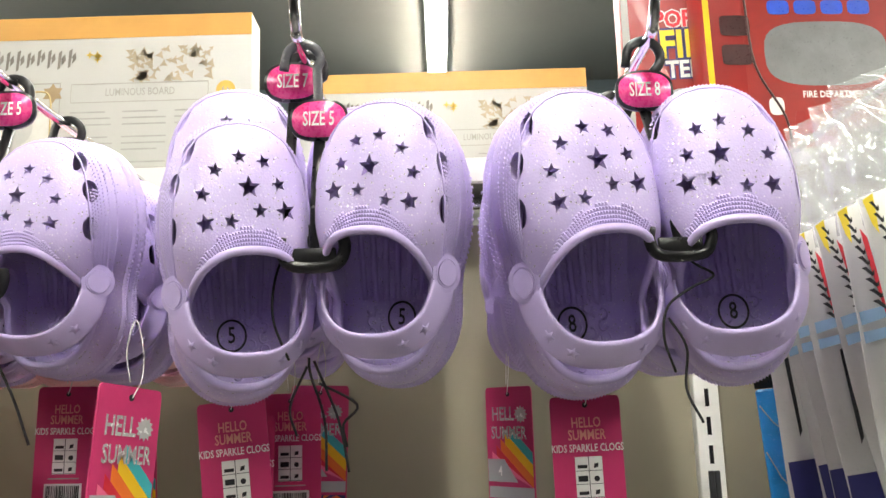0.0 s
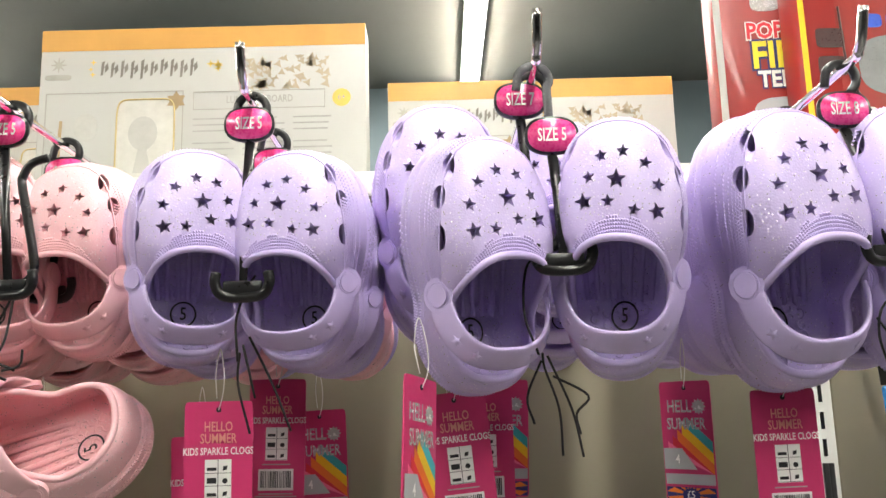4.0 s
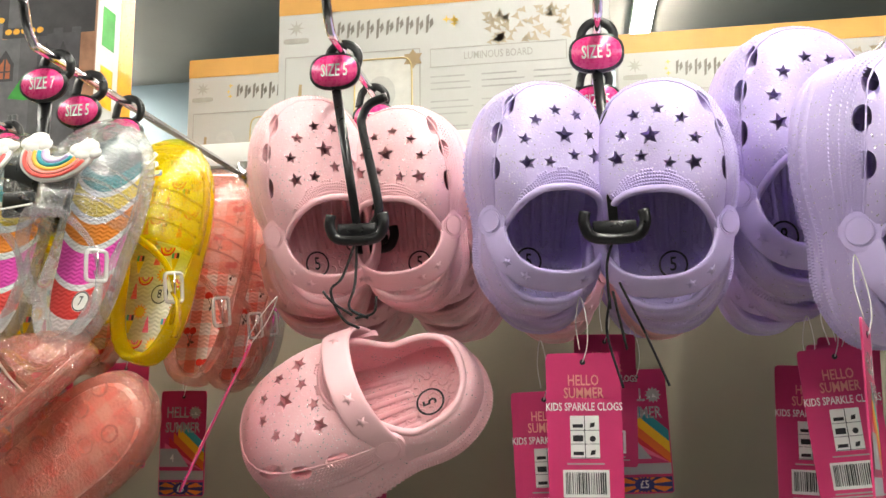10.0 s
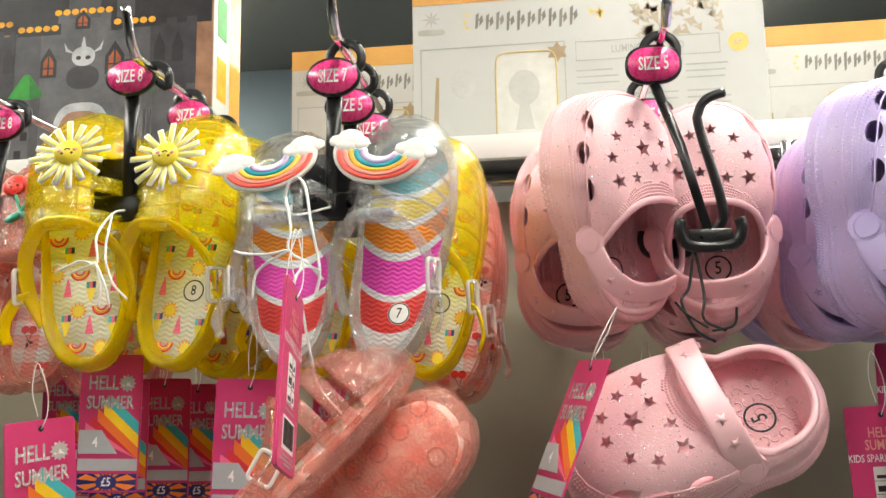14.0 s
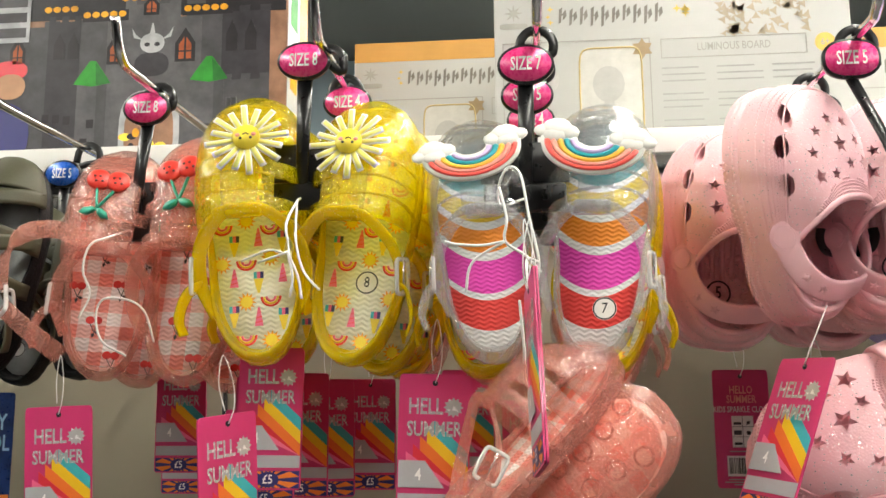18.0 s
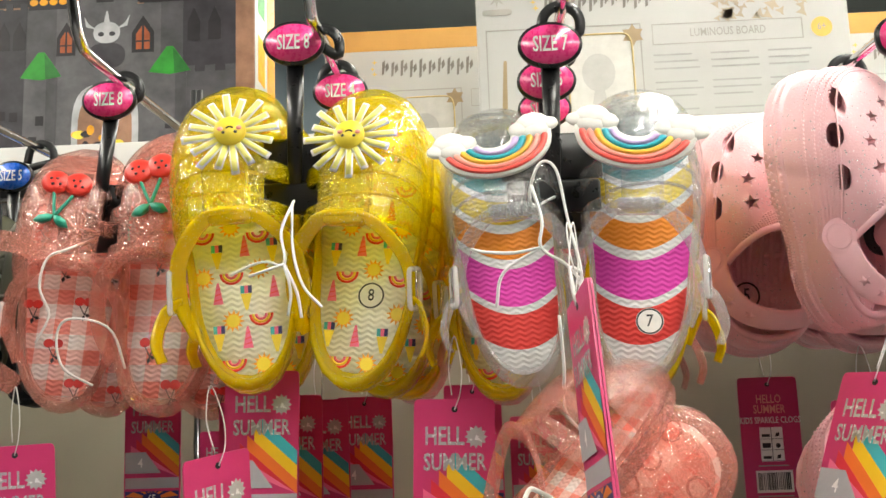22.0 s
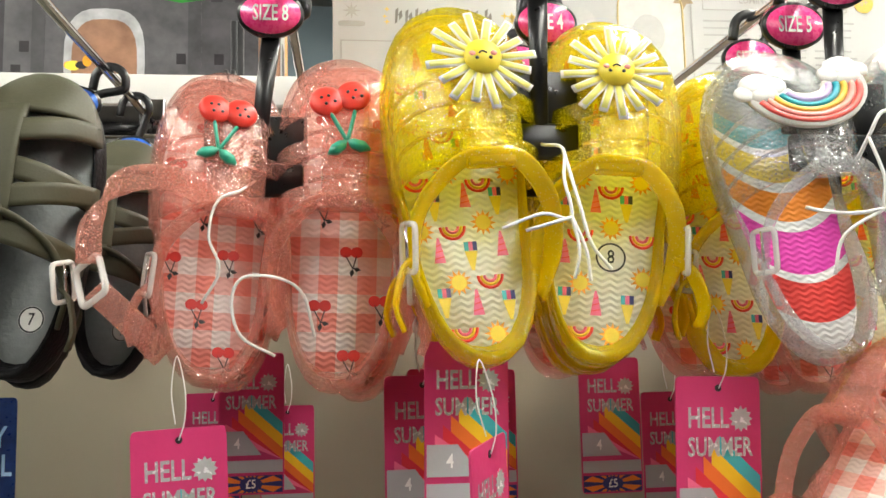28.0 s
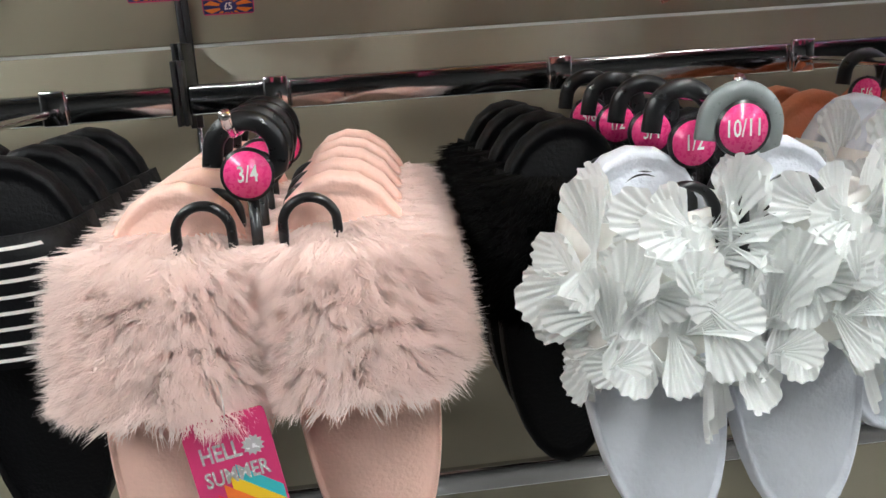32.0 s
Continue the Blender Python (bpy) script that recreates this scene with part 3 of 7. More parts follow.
def clog(flip, foam, rim, size, label, forward=False):
    """A child's moulded clog of length 1: the toe along y, the sole on z = 0."""
    f = -1 if flip else 1
    shoe = root("clog", label, "shoe", "sparkle clogs")
    c = Vector((0.0, 0.40))
    NP = 72
    phis = [2 * math.pi * k / NP for k in range(NP)]
    
    def outline(y):
        pinch = 1 - 0.12 * math.exp(-((y - 0.46) / 0.11) ** 2)
        return tuple(v * pinch for v in egg(y, 0.14, 1.0, 0.222, 0.252, 3.0, 2.3, 0.012 * f)) if 0.14 < y < 1 else (1, -1)
    E = [meet(outline, c, p) for p in phis]
    O = [meet(lambda y: egg(y, 0.185, 0.565, 0.165, 0.180, 2.9, 2.3, 0.010 * f), c, p) for p in phis]

    def ease(v):
        v = min(1, max(0, v))
        return v * v * (3 - 2 * v)
    zo = [0.205 + 0.195 * ease((o.y - 0.38) / 0.18) for o in O]
    bm = bmesh.new()

    def ring(fn):
        return [bm.verts.new(fn(i)) for i in range(NP)]

    def outer(a, k, low):
        s, q = math.sin(a) ** 0.85, max(0.0, math.cos(a)) ** 0.62

        def fn(i):
            p = O[i] + (E[i] - O[i]) * s * k
            return (p.x, p.y, low + (zo[i] - (0 if k == 1 else 0.03) - low) * q)
        return fn
    rows = [ring(lambda i: (E[i].x * 0.93, c.y + (E[i].y - c.y) * 0.95, 0.0))]
    for k, z in ((1.012, 0.012), (1.02, 0.03), (1.02, 0.050), (1.006, 0.056), (1.006, 0.061), (1.022, 0.067), (1.022, 0.082), (1.004, 0.090), (0.994, 0.094), (1.0, 0.098)):
        rows.append(ring(lambda i: (E[i].x * k, c.y + (E[i].y - c.y) * k, z)))
    steps = [math.pi / 2 * j / 11 for j in range(12)]
    rows += [ring(outer(a, 1, 0.10)) for a in steps[::-1]]
    rows += [ring(lambda i: ((O[i] * 0.985 + c * 0.015).x, (O[i] * 0.985 + c * 0.015).y, zo[i] - 0.015))]
    rows += [ring(outer(a, 0.9, 0.075)) for a in steps]
    rows += [ring(lambda i: (E[i].x * 0.82, c.y + (E[i].y - c.y) * 0.86, 0.062))]
    for a, b in zip(rows, rows[1:]):
        for i in range(NP):
            bm.faces.new((a[i], a[(i + 1) % NP], b[(i + 1) % NP], b[i]))
    bm.faces.new(rows[0][::-1])
    tip = bm.verts.new((c.x, c.y, 0.060))
    for i in range(NP):
        bm.faces.new((rows[-1][i], rows[-1][(i + 1) % NP], tip))
    bmesh.ops.recalc_face_normals(bm, faces=bm.faces[:])
    body = part("body", bm, foam, shoe)
    cut = bmesh.new()
    for k, (x, y, s) in enumerate(CLOG_STARS):
        add_prism(cut, star(0.0240 * s, x * f, y - 0.058, 0.2 * (k % 3 - 1)), 0.11, 0.6)
    for x, y, z, w in ((0.207, 0.635, 0.290, 0.040), (0.200, 0.765, 0.285, 0.040), (0.142, 0.885, 0.270, 0.032)):
        for s in (-1, 1):
            m = Matrix.Translation((x * s, y, z)) @ Matrix.Rotation(radians((0 if y < 0.8 else -35) * s), 4, "Z") @ Matrix.Rotation(radians(54 * s), 4, "Y")
            add_prism(cut, oval(w * 0.72, w, 16), -0.09, 0.09, m)
    bmesh.ops.recalc_face_normals(cut, faces=cut.faces[:])
    cm = bpy.data.meshes.new("cutter")
    cut.to_mesh(cm)
    cut.free()
    tool = new("cutter", cm)
    mod = body.modifiers.new("holes", "BOOLEAN")
    mod.operation, mod.object, mod.solver = "DIFFERENCE", tool, "EXACT"
    dg = bpy.context.evaluated_depsgraph_get()
    done = bpy.data.meshes.new_from_object(body.evaluated_get(dg))
    body.modifiers.clear()
    body.data = done
    bpy.data.objects.remove(tool)
    try:
        done.set_sharp_from_angle(angle=radians(42))
    except AttributeError:
        pass
    # rolled edge round the opening
    part("rim", tube([(O[i].x, O[i].y, zo[i] + 0.001) for i in range(NP)], 0.013, 8, closed=True), rim, shoe, "smooth rolled edge")
    # fine knurling: a crowned band along the vamp's edge and a strip low on the sides
    def skin(i, t, k):
        j = (i + 1) % NP
        o, e, z = O[i].lerp(O[j], t), E[i].lerp(E[j], t), zo[i] + (zo[j] - zo[i]) * t
        ang = math.asin(min(1, k ** (1 / 0.85)))
        p = o + (e - o) * k
        out = (e - o).normalized()
        n = Vector((out.x * k, out.y * k, math.cos(ang) + 0.1)).normalized()
        return Vector((p.x, p.y, 0.10 + (z - 0.10) * math.cos(ang) ** 0.62)), n, Vector((-out.y, out.x, 0))

    def dots(name, spots, r, h, label):
        verts, faces = [], []
        for i, t, k in spots:
            p, n, u = skin(i, t, k)
            w = n.cross(u).normalized() * r
            u, b0 = u * r, len(verts)
            p = p - n * 0.001
            verts += [p - u - w, p + u - w, p + u + w, p - u + w, p + n * h]
            faces += [(b0, b0 + 1, b0 + 4), (b0 + 1, b0 + 2, b0 + 4), (b0 + 2, b0 + 3, b0 + 4), (b0 + 3, b0, b0 + 4)]
        me = bpy.data.meshes.new(name)
        me.from_pydata(verts, [], faces)
        me.materials.append(rim)
        tagged(attach(name, me, shoe, label), kind="stuff")
    front = [i for i in range(NP) if O[i].y > 0.45]
    band = []
    for i in front:
        crown = 1 + (2 if abs(O[i].x) < 0.135 and (i // 2) % 2 else 1 if abs(O[i].x) < 0.15 else 0)
        for q in range(2 + crown):
            band += [(i, t, 0.045 + 0.026 * q) for t in (0.0, 0.5)]
    dots("ribbing", band, 0.0060, 0.0062, "raised knurled edge of the vamp")
    low = []
    for i in range(NP):
        if E[i].y > 0.46:
            n = 7 if E[i].y < 0.80 else 4
            for q in range(n):
                low += [(i, t + 0.125 * (q % 2), 0.992 - 0.020 * q) for t in (0.0, 0.25, 0.5, 0.75)]
    dots("knurling", low, 0.0056, 0.0052, "fine knurled side panel")
    verts, faces = [], []
    for row, z in enumerate((0.018, 0.036, 0.074)):
        for i in range(NP):
            if E[i].y > 0.80:
                continue
            for t in (0.0, 0.5):
                e = E[i].lerp(E[(i + 1) % NP], t + 0.25 * (row % 2))
                out = Vector((e.x, e.y - c.y, 0)).normalized()
                u = Vector((-out.y, out.x, 0)) * 0.0085
                p, b0 = Vector((e.x * 1.018, c.y + (e.y - c.y) * 1.018, z)), len(verts)
                w = Vector((0, 0, 0.0085))
                verts += [p - u, p - w, p + u, p + w, p + out * 0.0075]
                faces += [(b0, b0 + 1, b0 + 4), (b0 + 1, b0 + 2, b0 + 4), (b0 + 2, b0 + 3, b0 + 4), (b0 + 3, b0, b0 + 4)]
    me = bpy.data.meshes.new("sole_relief")
    me.from_pydata(verts, [], faces)
    me.materials.append(rim)
    tagged(attach("sole_relief", me, shoe, "coarse diamond relief round the sole"), kind="stuff")
    half = sorted([i for i in range(NP) if E[i].y > 0.45], key=lambda i: (phis[i] + math.pi / 2) % (2 * math.pi))
    part("welt", tube([tuple(skin(i, 0, 0.84 + 0.07 * max(0, (E[i].y - 0.78) / 0.2))[0]) for i in half], 0.0035, 6), rim, shoe, "raised welt")
    # heel strap
    path = []
    for k in range(33):
        a = math.pi * k / 32
        path.append((-0.211 * math.copysign(abs(math.cos(a)) ** 0.8, math.cos(a)), (0.485 + 0.04 * math.sin(a)) if forward else 0.462 - 0.212 * math.sin(a) ** 0.85, 0.235 + (0.225 if forward else 0.065) * math.sin(a)))

    def side(t):
        a = math.pi * t
        if forward:
            return Vector((0.1 * math.cos(a), 0.9, 0.2))
        return Vector((0.50 * math.cos(a), 0.68 * math.sin(a), 0.86 - 0.14 * math.sin(a)))
    strap = part("strap", tube(path, lambda t: (1.12 - 0.10 * math.sin(math.pi * t)) * min(1, 0.25 + (min(t, 1 - t) / 0.03) ** 0.6), 16, side=side, flat=(0.046, 0.0095)), rim, shoe, "heel strap")
    for s in (-1, 1):
        bm = bmesh.new()
        add_prism(bm, oval(0.056, 0.056, 32), -0.016, 0.004)
        add_prism(bm, oval(0.036, 0.036, 28), 0.0045, 0.0105)
        bmesh.ops.bevel(bm, geom=[e for e in bm.edges if len(e.link_faces) == 2 and e.calc_face_angle() > 1], offset=0.003, segments=2, affect="EDGES")
        add_tube(bm, [(0.041 * math.cos(2 * math.pi * k / 28), 0.041 * math.sin(2 * math.pi * k / 28), 0.0045) for k in range(28)], 0.0022, 6, closed=True)
        n = Vector((0.9 * s, 0.0, 0.35)) if forward else Vector((0.78 * s, -0.05, 0.60))
        m2 = Matrix.Translation(Vector((0.212 * s, 0.485 if forward else 0.462, 0.240)) + n.normalized() * 0.010) @ n.to_track_quat("Z", "Y").to_matrix().to_4x4()
        part("rivet", bm, rim, shoe, "round strap rivet", m2, smooth=False)
    for t in (0.22, 0.36, 0.64, 0.78):
        k = int(t * 32)
        p = Vector(path[k])
        tg = (Vector(path[k + 1]) - Vector(path[k - 1])).normalized()
        w = side(t)
        w = (w - tg * w.dot(tg)).normalized()
        n = w.cross(tg)
        if n.y > 0 and abs(n.y) > 0.1:
            n = -n
        if n.dot(Vector((p.x, p.y - 0.46, 0))) < 0:
            n = -n
        m = Matrix.Translation(p + n * 0.0085) @ Matrix((tg.to_4d(), w.to_4d(), n.to_4d(), (0, 0, 0, 1))).to_3x3().transposed().to_4x4()
        part("star_emboss", prism(star(0.021), -0.003, 0.0012, m), rim, strap)
    # footbed: raised waves and the printed size
    bm = bmesh.new()
    for r in range(9):
        for q in range(5):
            x, y, turn = -0.092 + 0.046 * q, 0.225 + 0.036 * r + 0.02 * (q % 2), 1.9 * q + 2.4 * r
            add_tube(bm, [(x + 0.019 * math.cos(turn + k * 0.75) * (1 - 0.06 * k), y + 0.019 * math.sin(turn + k * 0.75) * (1 - 0.06 * k), 0.0625) for k in range(6)], 0.0036, 5)
    for x in (-0.132, -0.088, -0.044, 0.0, 0.044, 0.088, 0.132):
        add_tube(bm, smooth_path([(x * 0.9, 0.40, 0.060), (x, 0.52, 0.068), (x * 1.1, 0.66, 0.078), (x, 0.80, 0.10)], 4), 0.0105, 6)
    tagged(part("footbed_relief", bm, rim, shoe), kind="stuff")
    mark = part("size_mark", add_ring(bmesh.new(), 0.048, 0.0035), BLACK_INK, shoe, "printed black size mark", Matrix.Translation((0.02 * f, 0.345, 0.0735)))
    attach("numeral", lettering(str(size), 0.072, BLACK_INK, 0.8, 0.01), mark, m=Matrix.Translation((0, 0, 0.0005)))
    return shoe


def add_ring(bm, r, w, n=32, z=0.0008, mi=0):
    a = [bm.verts.new(((r + w) * math.cos(2 * math.pi * k / n), (r + w) * math.sin(2 * math.pi * k / n), z)) for k in range(n)]
    b = [bm.verts.new(((r - w) * math.cos(2 * math.pi * k / n), (r - w) * math.sin(2 * math.pi * k / n), z)) for k in range(n)]
    for k in range(n):
        bm.faces.new((a[k], a[(k + 1) % n], b[(k + 1) % n], b[k])).material_index = mi
    return bm


def sandal_width(f):
    def half(y):
        lo, hi = egg(y, 0.0, 1.0, 0.158, 0.214, 3.0, 2.4, 0.014 * f)
        k = 1 - 0.06 * math.exp(-((y - 0.36) / 0.14) ** 2) if lo < hi else 1
        return (lo * k, hi * k)
    return half


def sole_body(width, c, NP=64, inset=0.88, floor_z=0.06, heel=0.05):
    phis = [2 * math.pi * k / NP for k in range(NP)]
    E = [meet(width, c, p) for p in phis]
    bm = bmesh.new()

    def ring(k, z, up=0.0):
        out = []
        for e in E:
            h = up * min(1, max(0, (0.50 - e.y) / 0.3))
            out.append(bm.verts.new((c.x + (e.x - c.x) * k, c.y + (e.y - c.y) * k, z + h)))
        return out
    rows = [ring(0.93, 0.0), ring(0.985, 0.008), ring(1.01, 0.03), ring(1.012, 0.055), ring(1.0, 0.085, heel), ring(0.985, 0.094, heel), ring(0.955, 0.094, heel), ring(0.93, 0.08, heel * 0.8), ring(inset, floor_z)]
    for a, b in zip(rows, rows[1:]):
        for i in range(NP):
            bm.faces.new((a[i], a[(i + 1) % NP], b[(i + 1) % NP], b[i]))
    bm.faces.new(rows[0][::-1])
    bm.faces.new(rows[-1])
    bmesh.ops.recalc_face_normals(bm, faces=bm.faces[:])
    return bm, E


def arch(width, y, u, h, low=0.075):
    a, b = width(y)
    if a > b:
        a = b = 0.0
    t = math.pi * u
    x = (a + b) / 2 - (b - a) / 2 * 0.985 * math.copysign(abs(math.cos(t)) ** 0.85, math.cos(t))
    return Vector((x, y, low + (h - low) * math.sin(t) ** 0.75))


def vamp_h(y):
    return 0.09 + 0.235 * max(0.0, 1 - max(0.0, (y - 0.60) / 0.42) ** 2.4)


def sandal(flip, jelly, insole, size, label, charm, bands, buckle_out=True, base=None, stout=None, skew=0.0):
    stout = stout or jelly
    f = -1 if flip else 1
    W = sandal_width(f)
    c = Vector((0.0, 0.45))
    shoe = root("jelly_sandal" if charm else "strap_sandal", label, "shoe", "children's sandals")
    bm, E = sole_body(W, c)
    part("sole", bm, base or stout, shoe)
    bm = prism([(c.x + (e.x - c.x) * 0.892, c.y + (e.y - c.y) * 0.925) for e in E], 0.061, 0.066)
    part("insole", bm, insole, shoe, "printed insole" if charm else "grey padded insole")
    for turn, (y0, y1, u0, u1) in enumerate(bands):
        lean = 0.0 if turn == len(bands) - 1 else skew * (1 if turn % 2 else -1)
        if charm and f < 0:
            u0, u1 = 1 - u1, 1 - u0
        bm = bmesh.new()
        fs = add_sheet(bm, lambda u, v: arch(W, y0 + (y1 - y0) * v + lean * (u - 0.5), u0 + (u1 - u0) * u, vamp_h(y0 + (y1 - y0) * v) + (0.006 if lean > 0 else 0)), 25, 15 if y1 - y0 > 0.12 else 5)
        thick(bm, fs, -0.018)
        bmesh.ops.recalc_face_normals(bm, faces=bm.faces[:])
        part("band", bm, jelly, shoe)
    if charm:
        for y in (0.545, 0.615, 0.685, 0.865, 0.925):
            ends = (0.34, 0.98) if f > 0 else (0.66, 0.02)
            pts = [arch(W, y + 0.018 * math.sin(math.pi * k / 14), ends[0] + (ends[1] - ends[0]) * k / 14, vamp_h(y) + 0.005) for k in range(15)]
            part("rib", tube(pts, 0.0058, 6), stout, shoe)
    bm = bmesh.new()
    fs = add_sheet(bm, lambda u, v: arch(W, 0.475 + 0.36 * v, 0.5 + (u - 0.5) * 0.17, vamp_h(0.475 + 0.36 * v) + 0.008), 7, 12)
    thick(bm, fs, -0.02)
    part("t_bar", bm, jelly, shoe)
    part("strap_loop", box((-0.062, 0.455, vamp_h(0.47) - 0.01), (0.062, 0.505, vamp_h(0.47) + 0.032), 0.008), stout, shoe)
    path = smooth_path([(-0.150, 0.17, 0.115), (-0.186, 0.27, 0.165), (-0.170, 0.385, 0.245), (-0.085, 0.468, 0.330), (0, 0.482, 0.345), (0.085, 0.468, 0.330), (0.170, 0.385, 0.245), (0.186, 0.27, 0.165), (0.150, 0.17, 0.115)], 5)
    strap = part("ankle_strap", tube(path, 1.0, 10, side=lambda t: (math.cos(math.pi * t) * -0.5, 0.35, 0.8), flat=(0.027, 0.009)), stout, shoe)
    s = f if buckle_out else -f
    m = Matrix.Translation((0.205 * s, 0.295, 0.215)) @ Matrix.Rotation(radians(80 * s), 4, "Y") @ Matrix.Rotation(radians(16 * s), 4, "Z") @ Matrix.Scale(0.85, 4)
    ringp = [(*p, 0) for p in oval(0.056, 0.070, 28, 7)]
    bk = part("buckle", tube(ringp, 0.0095, 8, closed=True), BUCKLE if charm else WHITE_RUBBER, shoe, "cloudy white plastic buckle" if charm else "white plastic buckle", m)
    part("prong", tube([(0, -0.062, 0.004), (0, 0.066, 0.008)], 0.005, 6), CHROME, bk)
    tail = smooth_path([(0.186 * s, 0.27, 0.17), (0.225 * s, 0.235, 0.20), (0.25 * s, 0.15, 0.21), (0.235 * s, 0.09, 0.20)], 5)
    part("strap_tail", tube(tail, 1.0, 10, side=lambda t: (0.3 * s, 0, 1), flat=(0.028, 0.007)), stout, shoe)
    if (f > 0 and charm is not cherry_charm) or not charm:
        mark = part("size_mark", add_ring(prism(oval(0.044, 0.044, 30), 0.0, 0.0006), 0.040, 0.0026, mi=1), [WHITE_RUBBER, BLACK_INK], shoe, "round printed size mark", Matrix.Translation((0.035 * f, 0.305 if charm is sun_charm else 0.195, 0.0680)), smooth=False)
        attach("numeral", lettering(str(size), 0.056, BLACK_INK, 0.8, 0.01), mark, m=Matrix.Translation((0, 0, 0.0016)))
    if not charm:
        bm = bmesh.new()
        for k in range(16):
            x, y = (0.085 if k % 2 else -0.085) + 0.03 * math.sin(k * 2.7), 0.10 + 0.052 * k
            add_tube(bm, [(x + 0.032 * math.cos(2 * math.pi * q / 14), y + 0.032 * math.sin(2 * math.pi * q / 14), -0.001) for q in range(15)], 0.005, 5)
        tagged(part("tread", bm, stout, shoe, "raised tread rings"), kind="stuff")
    if charm:
        charm(shoe, Matrix.Translation((-0.006 if f > 0 else 0.012 if charm is sun_charm else -0.025, 0.740, 0.332)) @ Matrix.Rotation(radians(-10), 4, "X"), f)
    return shoe


def sun_charm(shoe, m, f):
    m = m @ Matrix.Diagonal((0.87, 0.87, 1, 1))
    ch = part("charm", prism(oval(0.054, 0.054, 26), 0.0, 0.026), SUN_YELLOW, shoe, "smiling yellow sun charm with cream rays", m)
    for k in range(16):
        a = 2 * math.pi * k / 16 + 0.1
        ln = 0.168 if k % 2 == 0 else 0.148
        mm = Matrix.Rotation(a, 4, "Z")
        bm = bmesh.new()
        add_tube(bm, [(0.045, 0, 0.006), (ln, 0, 0.006)], 1.0, 8, side=lambda t: (0, 1, 0), flat=(0.0138, 0.0045), mi=1)
        add_tube(bm, [(0.05, 0, 0.0095), (ln - 0.008, 0, 0.0095)], 1.0, 8, side=lambda t: (0, 1, 0), flat=(0.0092, 0.0025), mi=0)
        part("ray", bm, [SUN_RAY, WHITE_RUBBER], ch, m=mm)
    bm = bmesh.new()
    for x in (-0.017, 0.017):
        add_prism(bm, oval(0.006, 0.006, 10, x=x * 1.2, y=-0.010), 0.0262, 0.0275)
    add_tube(bm, [(-0.012 + 0.004 * k, 0.006 + 0.007 * math.sin(math.pi * k / 6), 0.0265) for k in range(7)], 0.0028, 5)
    part("features", bm, BLACK_INK, ch)
    for x in (-0.032, 0.032):
        part("cheek", prism(oval(0.010, 0.009, 12, x=x, y=0.006), 0.0262, 0.0272), ARCS[1], ch)


def rainbow_charm(shoe, m, f):
    m = m @ Matrix.Translation((0, -0.012, 0.010)) @ Matrix.Rotation(radians(-11 * f), 4, "Z") @ Matrix.Diagonal((1.06, 1.02, 1, 1))
    outline = []
    for k in range(25):
        a = math.pi + math.pi * k / 24
        outline.append((0.178 * math.cos(a), 0.142 * math.sin(a)))
    for k in range(25):
        a = 2 * math.pi - math.pi * k / 24
        outline.append((0.052 * math.cos(a), 0.030 * math.sin(a)))
    ch = part("charm", prism(outline, 0.0, 0.016), WHITE_RUBBER, shoe, "white-edged rainbow charm with two clouds", m)
    for k, mt in enumerate(ARCS):
        r0, r1 = 0.165 - 0.0225 * k, 0.1435 - 0.0225 * k
        bm = bmesh.new()
        fs = add_sheet(bm, lambda u, v: ((r0 + (r1 - r0) * v) * math.cos(math.pi * (1.06 + 0.88 * u)), (r0 + (r1 - r0) * v) * 0.80 * math.sin(math.pi * (1.06 + 0.88 * u)) - 0.002, 0.017 + 0.006 * math.sin(math.pi * v)), 22, 4)
        thick(bm, fs, 0.004)
        part("arc", bm, mt, ch)
    for s in (-1, 1):
        bm = bmesh.new()
        for dx, dy, r in ((-0.034 * s, 0.0, 0.030), (0.0, 0.012, 0.042), (0.036 * s, -0.004, 0.026), (0.0, -0.014, 0.036)):
            bmesh.ops.create_icosphere(bm, subdivisions=2, radius=r * 1.32, matrix=Matrix.Translation((s * 0.132 + dx * 1.25, 0.020 + dy, 0.012)) @ Matrix.Diagonal((1, 0.8, 0.38, 1)))
        part("cloud", bm, WHITE_RUBBER, ch, "white cloud")


